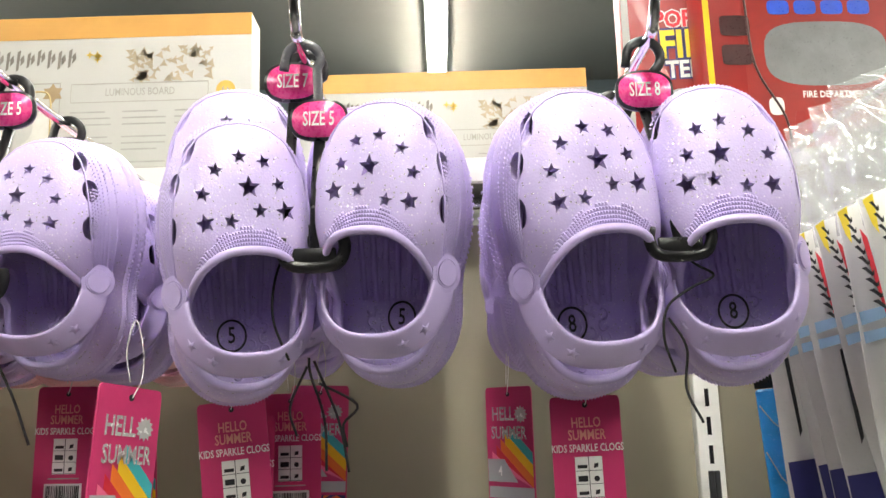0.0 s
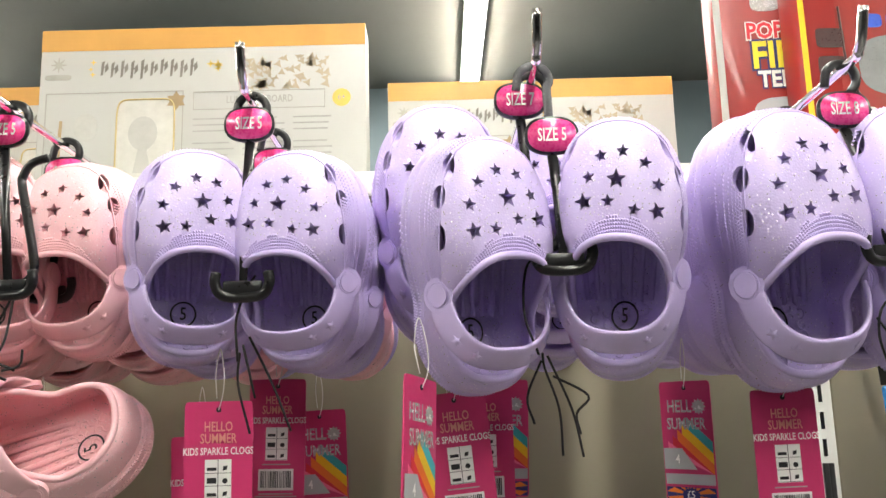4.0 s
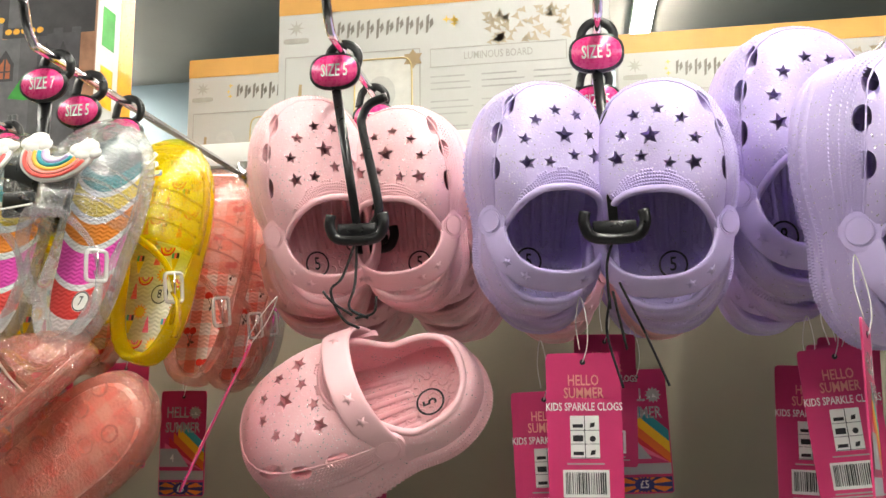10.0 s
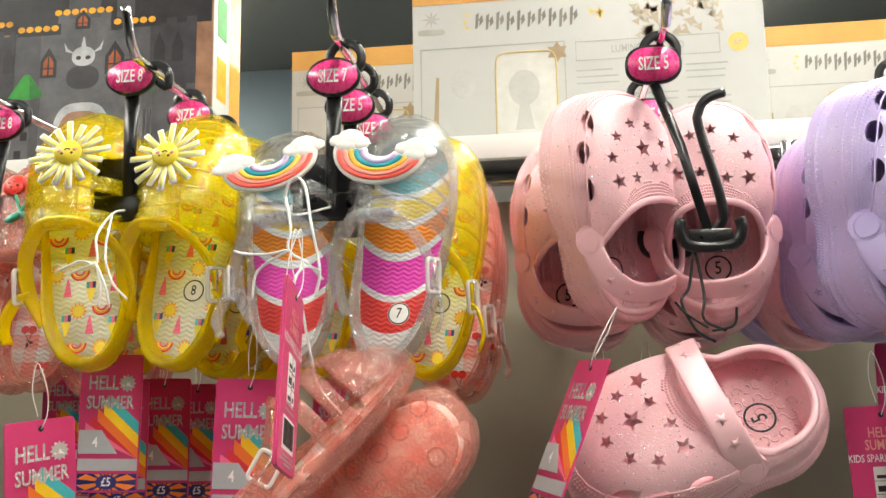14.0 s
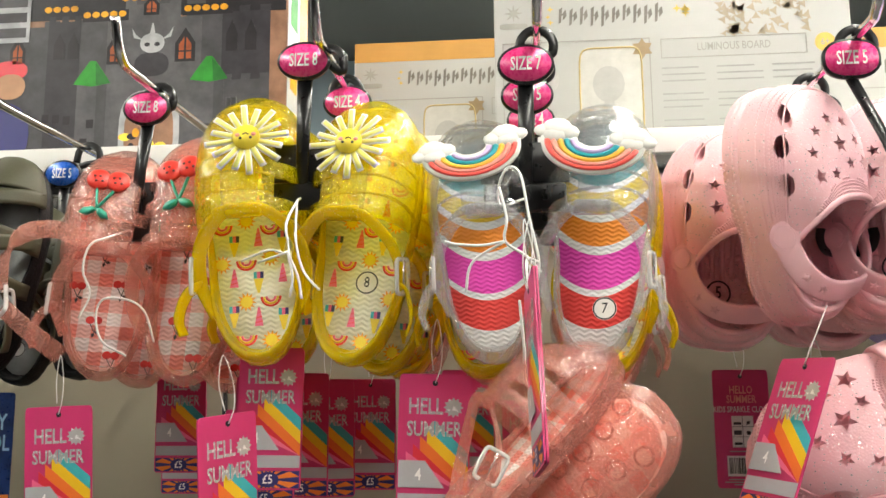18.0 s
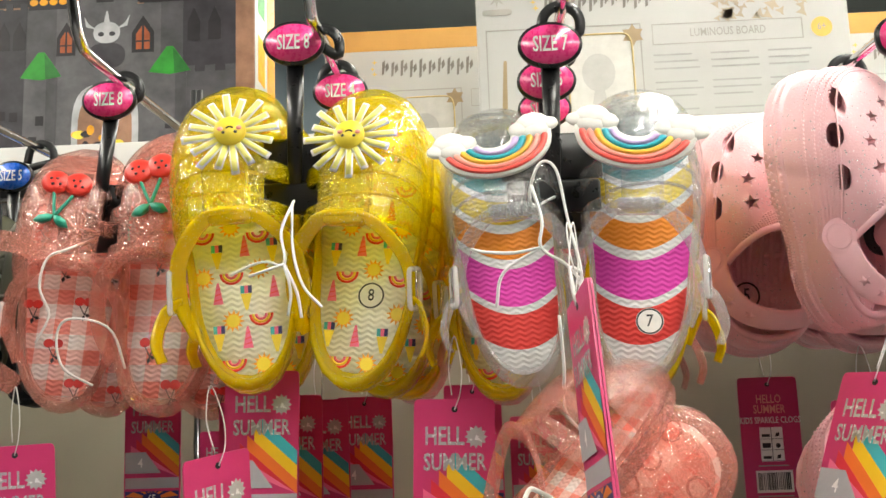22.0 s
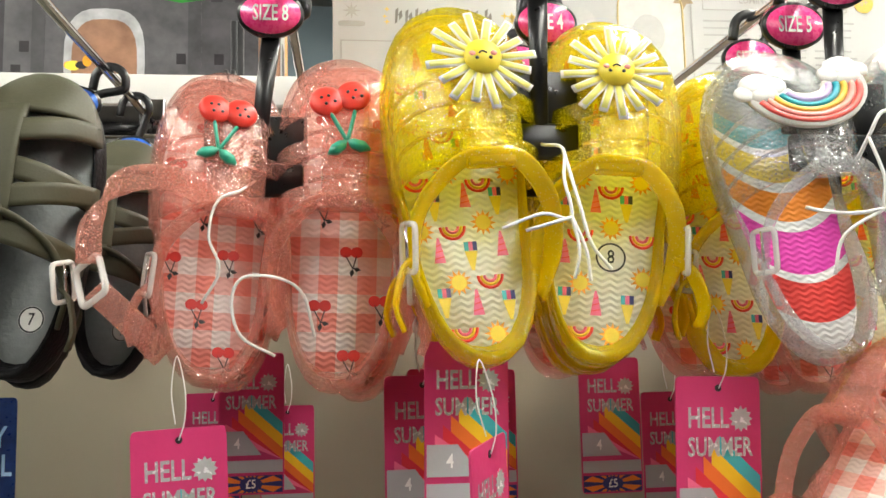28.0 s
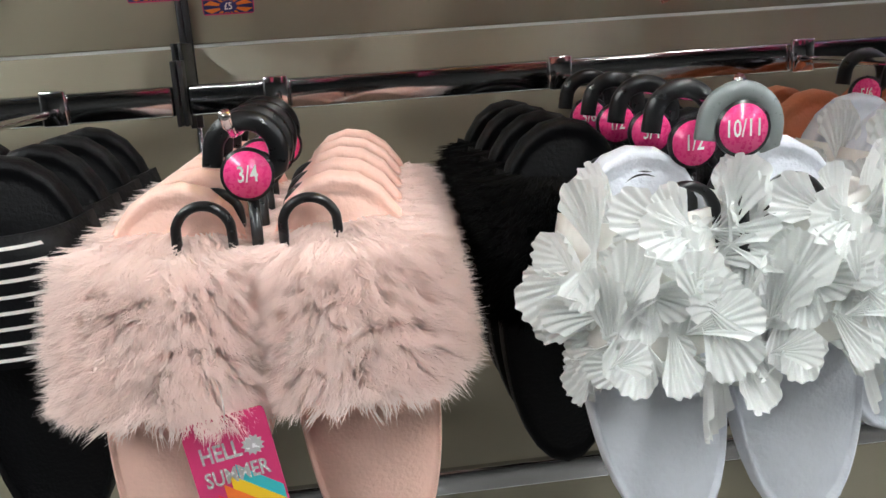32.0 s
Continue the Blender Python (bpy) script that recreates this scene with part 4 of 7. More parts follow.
def cherry_charm(shoe, m, f):
    m = m @ Matrix.Translation((0, 0.035, 0)) @ Matrix.Rotation(radians(10 * f), 4, "Z") @ Matrix.Diagonal((0.78, 0.80, 1, 1))
    bm = bmesh.new()
    for x, y in ((-0.048, 0.0), (0.048, 0.012)):
        bmesh.ops.create_uvsphere(bm, u_segments=20, v_segments=12, radius=0.062, matrix=Matrix.Translation((x, y, 0.012)) @ Matrix.Diagonal((1, 0.95, 0.32, 1)))
    ch = part("charm", bm, CHERRY, shoe, "pair of red cherry charm with green stalks", m)
    bm = bmesh.new()
    for x, y in ((-0.066, 0.004), (-0.040, 0.008), (-0.052, -0.022), (0.03, 0.016), (0.058, 0.020), (0.045, -0.010), (-0.02, -0.016), (0.076, -0.006)):
        bmesh.ops.create_icosphere(bm, subdivisions=1, radius=0.0075, matrix=Matrix.Translation((x, y, 0.031)) @ Matrix.Diagonal((1, 1, 0.3, 1)))
    part("dot", bm, BLACK_INK, ch)
    for x in (-0.04, 0.045):
        part("stalk", tube(smooth_path([(x, -0.05, 0.012), (x * 0.5, -0.11, 0.012), (0.0, -0.165, 0.010)], 5), 0.0075, 7), LEAF, ch, "green stalk")
    for a in (-1, 1):
        out = [(0, 0), (0.02, -0.018), (0.055, -0.022), (0.085, -0.002), (0.058, 0.016), (0.022, 0.014)]
        part("leaf", prism([(a * x, y) for x, y in out][::a], 0.0, 0.014, Matrix.Translation((0, -0.168, 0.006)) @ Matrix.Rotation(radians(-28 * a), 4, "Z")), LEAF, ch, "green leaf")


def print_motifs(shoe, kind, f):
    """Little printed pictures on the footbed."""
    mats = [SUN_YELLOW, RAINBOW[0], CHERRY, RAINBOW[4], AMBER_INK, BLACK_INK, NAVY_INK, DEEP_RED_INK]
    bm = bmesh.new()
    W = sandal_width(f)
    for r in range(12):
        for q in range(4):
            y = 0.095 + 0.072 * r + 0.012 * math.sin(q * 2.3 + r)
            x = -0.135 + 0.088 * q + (0.040 if r % 2 else -0.004)
            a, b = W(y)
            if not a * 0.80 < x < b * 0.80 or (f > 0 and kind == "summer" and math.hypot(x - 0.035, y - 0.305) < 0.066):
                continue
            z = 0.0664
            if kind == "summer":
                w = (r + 2 * q) % 4
                if w == 0:
                    add_prism(bm, star(0.037, x, y, 0.1, 0.58, 12), z, z + 0.0006, mi=4)
                    add_prism(bm, oval(0.021, 0.021, 16, x=x, y=y), z + 0.0008, z + 0.0011, mi=0)
                elif w == 1:
                    add_prism(bm, [(x - 0.018, y + 0.012), (x + 0.018, y + 0.012), (x + 0.004, y - 0.042), (x - 0.004, y - 0.042)], z, z + 0.0006, mi=0)
                    for j, mi in ((-1, 1), (0, 3), (1, 6)):
                        add_prism(bm, [(x + 0.012 * j - 0.006, y + 0.013), (x + 0.012 * j + 0.006, y + 0.013), (x + 0.012 * j + 0.006, y + 0.038), (x + 0.012 * j - 0.006, y + 0.038)], z, z + 0.0006, mi=mi)
                elif w == 2:
                    for j, mi in ((0.034, 2), (0.025, 0), (0.016, 3)):
                        add_tube(bm, [(x + j * math.cos(math.pi * (1 + t / 9)), y + j * math.sin(math.pi * (1 + t / 9)), z) for t in range(10)], 0.0042, 4, mi=mi)
                else:
                    add_prism(bm, [(x - 0.016, y - 0.028), (x + 0.016, y - 0.028), (x + 0.003, y + 0.042), (x - 0.003, y + 0.042)], z, z + 0.0006, mi=3)
                    for j in range(3):
                        add_prism(bm, [(x - 0.014 + 0.003 * j, y - 0.018 + 0.017 * j), (x + 0.014 - 0.003 * j, y - 0.012 + 0.017 * j), (x + 0.014 - 0.003 * j, y - 0.009 + 0.017 * j), (x - 0.014 + 0.003 * j, y - 0.015 + 0.017 * j)], z + 0.0008, z + 0.001, mi=2)
            elif r % 2 == 0 and q % 2 == (r // 2) % 2:
                for dx in (-0.016, 0.016):
                    add_prism(bm, oval(0.018, 0.017, 14, x=x + dx, y=y + 0.02), z, z + 0.0006, mi=7)
                    add_tube(bm, [(x + dx, y + 0.008, z), (x + 0.006, y - 0.030, z)], 0.0018, 4, mi=5)
                add_prism(bm, [(x + 0.006, y - 0.028), (x + 0.020, y - 0.026), (x + 0.030, y - 0.034), (x + 0.016, y - 0.040)], z, z + 0.0006, mi=5)
                add_prism(bm, [(x + 0.006, y - 0.030), (x + 0.010, y - 0.044), (x + 0.002, y - 0.056), (x - 0.004, y - 0.042)], z, z + 0.0006, mi=5)
    tagged(part("print", bm, mats, shoe, "small printed summer pictures" if kind == "summer" else "small printed cherries", smooth=False), kind="stuff")


JELLY_BANDS = ((0.475, 0.995, 0.33, 1.0), (0.475, 0.530, 0.0, 0.345), (0.605, 0.660, 0.0, 0.345), (0.745, 0.995, 0.0, 0.345))
PLAIN_BANDS = ((0.50, 0.572, 0.0, 1.0), (0.612, 0.685, 0.0, 1.0), (0.725, 0.995, 0.0, 1.0))
OLIVE_BANDS = ((0.40, 0.47, 0.0, 1.0), (0.49, 0.56, 0.0, 1.0), (0.60, 0.67, 0.0, 1.0), (0.70, 0.77, 0.0, 1.0), (0.82, 0.995, 0.0, 1.0))


def slider_width(f):
    return lambda y: egg(y, 0.0, 1.0, 0.150, 0.205, 3.0, 2.1, 0.012 * f)


def slider_arch(W, y, u, h=0.27, wide=1.03):
    a, b = W(y)
    t = math.pi * u
    return Vector(((a + b) / 2 - (b - a) / 2 * wide * math.copysign(abs(math.cos(t)) ** 0.8, math.cos(t)), y, 0.03 + (h - 0.03) * math.sin(t) ** 0.6))


def slider(flip, sole_mat, strap_mat, label, style):
    f = -1 if flip else 1
    W = slider_width(f)
    c = Vector((0, 0.45))
    shoe = root("slider", label, "shoe", "adult sliders")
    bm, E = sole_body(W, c, NP=56, inset=0.9, floor_z=0.088, heel=0.0)
    part("sole", bm, sole_mat, shoe)
    y0, y1 = (0.54, 0.87) if style == "fur" else (0.56, 0.87) if style == "flower" else (0.55, 0.85)
    bm = bmesh.new()
    fs = add_sheet(bm, lambda u, v: slider_arch(W, y0 + (y1 - y0) * v, u), 25, 6)
    thick(bm, fs, -0.02)
    strap = part("strap", bm, strap_mat, shoe, "wide foot strap")
    rnd = random.Random(7)
    if style == "fur":
        verts, faces = [], []

        def pile(u, v):
            p = slider_arch(W, y0 + (y1 - y0) * v, u, 0.275, 1.06)
            return p, Vector((p.x, 0, p.z - 0.06)).normalized()
        # tufts first, then hairs that lean towards the tip of their tuft
        for tuft in range(1250):
            tu, tv = rnd.uniform(0.0, 1.0), rnd.uniform(-0.02, 1.02)
            p0, n0 = pile(tu, tv)
            lean = Vector((0.25 * noise.noise((tu * 6, tv * 4, 3)), 0.25 * noise.noise((tu * 5, tv * 3, f)) - 0.42, 0)) + Vector([rnd.uniform(-0.4, 0.4) for _ in range(3)])
            tip = p0 + (n0 * 1.15 + lean).normalized() * rnd.uniform(0.075, 0.115)
            for k in range(20):
                u, v = tu + rnd.gauss(0, 0.018), tv + rnd.gauss(0, 0.034)
                if not (0 <= u <= 1 and -0.03 <= v <= 1.03):
                    continue
                p, n = pile(u, v)
                end = p.lerp(tip, 0.80) + n * rnd.uniform(0.0, 0.035) + Vector([rnd.uniform(-0.012, 0.012) for _ in range(3)])
                mid = (p + end) / 2 + n * 0.016
                w = (end - p).cross(n0 + Vector((0.05, 0.12, 0))).normalized() * 0.0018
                b = len(verts)
                verts += [p - w, p + w, mid - w * 0.8, mid + w * 0.8, end]
                faces += [(b, b + 1, b + 3, b + 2), (b + 2, b + 3, b + 4)]
        me = bpy.data.meshes.new("fur")
        me.from_pydata(verts, [], faces)
        me.materials.append(strap_mat)
        tagged(attach("fur", me, strap, "long fluffy fur pile"), kind="stuff")
    elif style == "flower":
        bm = bmesh.new()
        def petal(u, v):
            a = (u - 0.5) * 0.85
            r = 0.02 + 0.225 * v * (1 - 0.32 * abs(2 * u - 1) ** 3 + 0.02 * math.cos(u * 31))
            w = 0.55 + 0.45 * v
            return Vector((r * math.sin(a * w), r * math.cos(a * w), 0.006 * math.cos(u * math.pi * 14) * v ** 0.6 + 0.05 * v * v - 0.02 * v + 0.012 * math.sin(5 * u + 3 * v)))
        fs = add_sheet(bm, petal, 43, 9)
        for fc in bm.faces:
            fc.smooth = True
        me = bpy.data.meshes.new("petal")
        bm.to_mesh(me)
        bm.free()
        me.materials.append(PETAL)
        for k in range(110):
            u, v = rnd.uniform(0.12, 0.88), rnd.uniform(-0.05, 0.95)
            p = slider_arch(W, y0 + (y1 - y0) * v, u, 0.28)
            n = Vector((p.x, 0, p.z - 0.08)).normalized()
            n = (n + Vector([rnd.uniform(-0.35, 0.35) for _ in range(3)])).normalized()
            away = Vector((p.x * 1.2, (v - 0.45) * 0.35, 0)) + Vector((rnd.uniform(-0.25, 0.25), rnd.uniform(-0.25, 0.25), 0))
            q = n.to_track_quat("Z", "Y").to_matrix().to_4x4()
            loc = q.inverted() @ away
            m = Matrix.Translation(p - away * 0.15 + n * rnd.uniform(0.0, 0.05)) @ q @ Matrix.Rotation(math.atan2(-loc.x, loc.y) + rnd.uniform(-0.5, 0.5), 4, "Z") @ Matrix.Scale(rnd.uniform(0.55, 0.9), 4)
            attach("petal", me, strap, m=m)
    elif style == "stripe":
        bm = bmesh.new()
        for k in range(8):
            v = 0.08 + 0.84 * k / 7
            fs = add_sheet(bm, lambda u, w: slider_arch(W, y0 + (y1 - y0) * (v + 0.028 * (w - 0.5)), 0.5 + (-0.05 + 0.42 * u) * f, 0.30, 1.05), 12, 2)
        part("stripe", bm, WHITE_RUBBER, strap, "white printed stripes")
    return shoe


# ---- hanging things ----
FIRST = set()


def hang(proto, toe, heel, y, tilt=0.0, yaw=0.0, stretch=1.0, wide=1.0, deep=1.0):
    """Places a shoe: toe and heel as (x, z), its sole at depth y."""
    d = Vector((toe[0] - heel[0], 0, toe[1] - heel[1]))
    ang = math.degrees(math.atan2(d.x, d.z))
    L = d.length * stretch
    mid = Vector((heel[0], y, heel[1])) + d * stretch / 2
    m = Matrix.Translation(mid) @ Matrix.Rotation(radians(yaw), 4, "Z") @ Matrix.Rotation(radians(ang), 4, "Y") @ Matrix.Rotation(radians(90 + tilt), 4, "X")
    m = m @ Matrix.Diagonal((L * wide, L, L * deep, 1)) @ Matrix.Translation((0, -0.5, -0.16))
    return put_shoe(proto, m)


def put_shoe(proto, m):
    if proto.name not in FIRST:
        FIRST.add(proto.name)
        proto.matrix_basis = m
        return proto
    twin = copy_thing(proto, m)
    twin.matrix_basis = m
    return twin


def hanger(pill, foot, y, text, peg_at, style="clog", pink=True, tone=None, turn=0.0, dy=-0.028):
    """A black hook with a size badge, a stem and a foot that carries a pair. pill, foot, peg_at: (x, z)."""
    h = root("shoe_hanger", "black plastic shoe hanger with a " + ("pink" if pink else "blue") + " size badge", "hanger", "shoe hangers", m=pose(pill[0], y, pill[1], 0, 0, turn))
    face = PINK_LABEL if pink else BLUE_LABEL
    px, pz = peg_at[0] - pill[0], peg_at[1] - pill[1]
    r = 0.0175 if style == "slider" else 0.0105
    top = pz + PEG_R + 0.0024
    pts = [(px * 0.3, 0, 0.0), (px * 0.5 + 0.004, 0, pz * 0.35)]
    for k in range(9):
        a = radians(-35 + 215 * k / 8)
        pts.append((px + r * math.cos(a), 0, top - r + r * math.sin(a)))
    pts.append((px - r - 0.001, 0, top - r - 0.006))
    part("hook", tube(smooth_path(pts, 3), 1.0, 8, side=lambda t: (0, 1, 0), flat=(0.0042, 0.0056) if style == "slider" else (0.0022, 0.0030)), tone or BLACK, h)
    fx, fz = foot[0] - pill[0], foot[1] - pill[1]
    if style == "slider":
        a, b = 0.0145, 0.0145
    else:
        a, b = 0.0175, 0.0128
    pw = 2.0 if style == "slider" else (2.0 if style == "jelly" else 2.5)
    badge = part("badge", prism(oval(a, b, 32, pw), -0.0016, 0.0016, UP), BLACK, h, "oval black badge holder", Matrix.Translation((0, -0.003, 0)))
    part("badge_face", prism(oval(a - 0.0017, b - 0.0017, 32, pw), 0.0016, 0.0022, UP), face, badge, "glossy printed badge")
    attach("badge_text", lettering(text, 0.0124 if style != "slider" else 0.0125, WHITE_INK, 0.58 if style != "slider" else 0.72, 0.014), badge, m=Matrix.Translation((0, -0.0025, 0)) @ UP)
    dy = dy if style == "clog" else 0.0
    part("stem", tube([(0, 0.0, -b * 0.8), (fx * 0.5, dy * 0.6, fz * 0.5), (fx, dy, fz)], lambda t: 1.25 - 0.3 * t, 8, side=lambda t: (1, 0, 0), flat=(0.0042 if style == "jelly" else 0.0028, 0.0018)), BLACK, h)
    if style == "clog":
        pts = [(fx - 0.0165, dy - 0.003, fz + 0.010), (fx - 0.0172, dy - 0.003, fz + 0.003), (fx - 0.013, dy - 0.002, fz - 0.0045), (fx, dy - 0.001, fz - 0.006), (fx + 0.013, dy - 0.002, fz - 0.0045), (fx + 0.0172, dy - 0.003, fz + 0.003), (fx + 0.0165, dy - 0.003, fz + 0.010)]
        part("foot", tube(smooth_path(pts, 4), 0.0034, 8), BLACK, h)
        part("foot_plate", box((fx - 0.0125, dy - 0.003, fz - 0.004), (fx + 0.0125, dy - 0.0005, fz + 0.0045), 0.001), BLACK, h)
    elif style == "jelly":
        part("foot", box((fx - 0.025, -0.002, fz - 0.010), (fx + 0.025, 0.0025, fz + 0.008), 0.002), BLACK, h)
        part("shoulder", box((fx - 0.027, 0.0008, fz + 0.0085), (fx + 0.027, 0.0030, fz + 0.034), 0.001), BLACK, h)
    else:
        part("foot", tube([(fx, 0, fz + 0.004), (fx, -0.004, fz - 0.034)], 1.0, 8, side=lambda t: (1, 0, 0), flat=(0.0032, 0.002)), BLACK, h)
        part("cross_bar", tube([(fx - 0.044, 0.002, fz - 0.032), (fx + 0.044, 0.002, fz - 0.032)], 0.002, 8), BLACK, h)
        for s in (-1, 1):
            pts = [(fx + 0.0140 * s, 0.002, fz - 0.032)] + [(fx + s * (0.029 - 0.0150 * math.cos(radians(q))), 0.002, fz - 0.012 + 0.0150 * math.sin(radians(q))) for q in range(0, 181, 22)] + [(fx + 0.0440 * s, 0.002, fz - 0.032)]
            part("loop", tube(smooth_path(pts, 3), 1.0, 8, side=lambda t: (0, 1, 0), flat=(0.004, 0.0028)), BLACK, h, "black plastic loop")
    return h


def string(pts, r=0.0007, mat_=None, label="thin black tie string knotted round shoes", name="tie_string"):
    return tagged(part(name, tube(smooth_path(pts, 5), r, 6), mat_ or BLACK_CORD), label, "string", "tie strings")


def tag_front(w=0.044, hgt=0.094, size="4"):
    t = root("swing_tag", "pink printed swing tag with a rainbow and a five pound price", "tag", "swing tags")
    z = 0.0005
    card = part("card", prism(oval(w / 2, hgt / 2, 4 * 6, 24, y=-hgt / 2), -z, z), CARD, t, "glossy pink card", smooth=False)
    hx = w / 2 - 0.001
    # diagonal rainbow, clipped to the card
    for k, mt in enumerate(RAINBOW):
        low, x0, top = -hgt + 0.0225, -hx * 0.2 * k, -0.028 - 0.0085 * k
        poly = []
        for x, d in ((x0, 0.0), (hx, 0.0), (hx, -0.0085), (x0, -0.0085)):
            poly.append((x, max(low, top + d - 0.9 * x)))
        part("rainbow_stripe", prism(poly[::-1], z + 0.0001 * (k + 1), z + 0.0001 * (k + 1) + 0.0001), mt, t, smooth=False)
    attach("lettering", lettering("HELL", 0.0135, SILVER_FOIL, 0.72, 0.02), t, "foil lettering", Matrix.Translation((-0.0055, -0.020, z + 0.0002)))
    part("sun_motif", prism(star(0.0062, 0.0115, -0.020, 0, 0.72, 12), z + 0.0001, z + 0.0003), SILVER_FOIL, t, "foil sun", smooth=False)
    attach("lettering", lettering("SUMMER", 0.0125, SILVER_FOIL, 0.70, 0.02), t, "foil lettering", Matrix.Translation((0, -0.0335, z + 0.0009)))
    part("size_flash", prism([(-hx, -0.052), (-hx + 0.016, -0.052), (-hx + 0.028, -0.068), (-hx, -0.068)][::-1], z + 0.0007, z + 0.0008), GREY_CARD, t, smooth=False)
    attach("lettering", lettering(size, 0.010, WHITE_INK, 0.8, 0.01), t, m=Matrix.Translation((-hx + 0.012, -0.0605, z + 0.0010)))
    part("size_bar", box((-hx, -0.0795, z), (hx, -0.0715, z + 0.0002)), GREY_CARD, t, smooth=False)
    bm = box((-hx, -hgt + 0.0012, z), (hx, -hgt + 0.0125, z + 0.0001))
    strip = part("price_strip", bm, NAVY_INK, t, "orange and navy sunburst strip", smooth=False)
    cy = -hgt + 0.0068
    bm = bmesh.new()
    for k in range(14):
        a = 2 * math.pi * (k + 0.5) / 14
        pts = [(0.0, cy)]
        for d in (-0.13, 0.13):
            dx, dy = math.cos(a + d), math.sin(a + d)
            s = min(hx / max(1e-6, abs(dx)), 0.0054 / max(1e-6, abs(dy)))
            pts.append((dx * s, cy + dy * s))
        add_prism(bm, pts, z + 0.0002, z + 0.0003)
    part("sunburst", bm, ORANGE_INK, strip, smooth=False)
    part("price_disc", prism(oval(0.0075, 0.0050, 20, y=cy), z + 0.0004, z + 0.0005), NAVY_INK, strip, smooth=False)
    attach("price", lettering("£5", 0.0082, WHITE_INK, 0.85, 0.015), strip, m=Matrix.Translation((0, cy, z + 0.0008)))
    tag_loop(t)
    return t


def tag_back(w=0.044, hgt=0.094):
    t = root("swing_tag", "pink swing tag printed with clog details and a barcode", "tag", "swing tags")
    z = 0.0005
    part("card", prism(oval(w / 2, hgt / 2, 24, 24, y=-hgt / 2), -z, z), CARD, t, "glossy pink card", smooth=False)
    for text, y, s, mt in (("HELLO", -0.0165, 0.0088, GOLD), ("SUMMER", -0.0240, 0.0088, GOLD), ("KIDS SPARKLE CLOGS", -0.0320, 0.0066, WHITE_INK)):
        attach("lettering", lettering(text, s, mt, 0.70, 0.015), t, "printed lettering", Matrix.Translation((0, y, z + 0.0003)))
    part("care_panel", box((-0.0085, -0.062, z), (0.0085, -0.037, z + 0.0002)), WHITE_INK, t, "white care label panel", smooth=False)
    bm = bmesh.new()
    for r in range(3):
        y = -0.0415 - 0.008 * r
        add_box(bm, (-0.007, y - 0.0025, z + 0.0002), (-0.001, y + (0.001 if r % 2 else -0.0005), z + 0.0004))
        add_prism(bm, star(0.0022, 0.0045, y - 0.001, 0.785, 0.7, 2) if r != 1 else oval(0.0018, 0.0018, 8, x=0.0045, y=y - 0.001), z + 0.0002, z + 0.0004)
        add_box(bm, (-0.0085, y - 0.0042, z + 0.0002), (0.0085, y - 0.0039, z + 0.0004))
    add_box(bm, (-0.0002, -0.062, z + 0.0002), (0.0002, -0.037, z + 0.0004))
    tagged(part("care_symbol", bm, BLACK_INK, t, smooth=False), kind="stuff")
    part("barcode_panel", box((-0.0135, -0.0845, z), (0.0135, -0.0685, z + 0.0002)), WHITE_INK, t, "white barcode panel", smooth=False)
    bm = bmesh.new()
    x = -0.012
    k = 0
    while x < 0.0115:
        w2 = 0.0003 + 0.0007 * spread(k, 3)
        add_box(bm, (x, -0.0825, z + 0.0002), (x + w2, -0.0700, z + 0.0004))
        x += w2 + 0.0003 + 0.0006 * spread(k, 5)
        k += 1
    tagged(part("barcode", bm, BLACK_INK, t, smooth=False), kind="stuff")
    bm = bmesh.new()
    for k, (y, wd) in enumerate(((-0.0655, 0.011), (-0.0875, 0.013), (-0.0895, 0.016), (-0.0915, 0.009))):
        add_box(bm, (-wd, y, z), (wd, y + 0.0009, z + 0.0002))
    tagged(part("small_print", bm, PALE_INK, t, smooth=False), kind="stuff")
    tag_loop(t)
    return t


def tag_loop(t):
    part("hole", prism(oval(0.0017, 0.0017, 14, y=-0.0055), 0.0005, 0.0008), BLACK_INK, t, smooth=False)
    part("loop", tube(smooth_path([(0, -0.0055, 0.0012), (0.003, 0.004, 0.003), (0.0035, 0.018, 0.002), (0.0, 0.034, -0.002), (-0.003, 0.018, -0.003), (-0.0015, 0.002, 0.0)], 5), 0.00035, 5), CLEAR_CORD, t, "clear nylon loop")


GOLD = plain("rose_gold_foil", (0.86, 0.42, 0.34), 0.3, 0.4, vary=0.1, bump=0.02)


def tag(proto, x, z, y, roll=0.0, yaw=0.0, tilt=0.0, s=1.0):
    """Hangs a tag by its top edge."""
    return put_shoe(proto, Matrix.Translation((x, y, z)) @ Matrix.Rotation(radians(yaw), 4, "Z") @ Matrix.Rotation(radians(roll), 4, "Y") @ Matrix.Rotation(radians(90 + tilt), 4, "X") @ Matrix.Scale(s, 4))


# ---- clogs ----
lilac5 = [clog(k, LILAC, LILAC_RIM, 5, "lilac glitter foam clog with star holes, hanging from its hanger") for k in (0, 1)]
lilac8 = [clog(k, LILAC, LILAC_RIM, 8, "large lilac glitter foam clog with star holes on a hanger") for k in (0, 1)]
pink5 = [clog(k, PINK_FOAM, PINK_RIM, 5, "pink glitter foam clog with star holes, hanging from its hanger") for k in (0, 1)]
front_tag, back_tag = tag_front(), tag_back()

# peg by peg, from the fire engine box to the castle box
PEGS = ((0.130, 0.462), (-0.078, 0.455), (-0.272, 0.492), (-0.442, 0.492), (-0.641, 0.475), (-0.776, 0.488), (-0.915, 0.515), (-1.045, 0.56))
for x, front in PEGS:
    peg(x, 1.712, front)

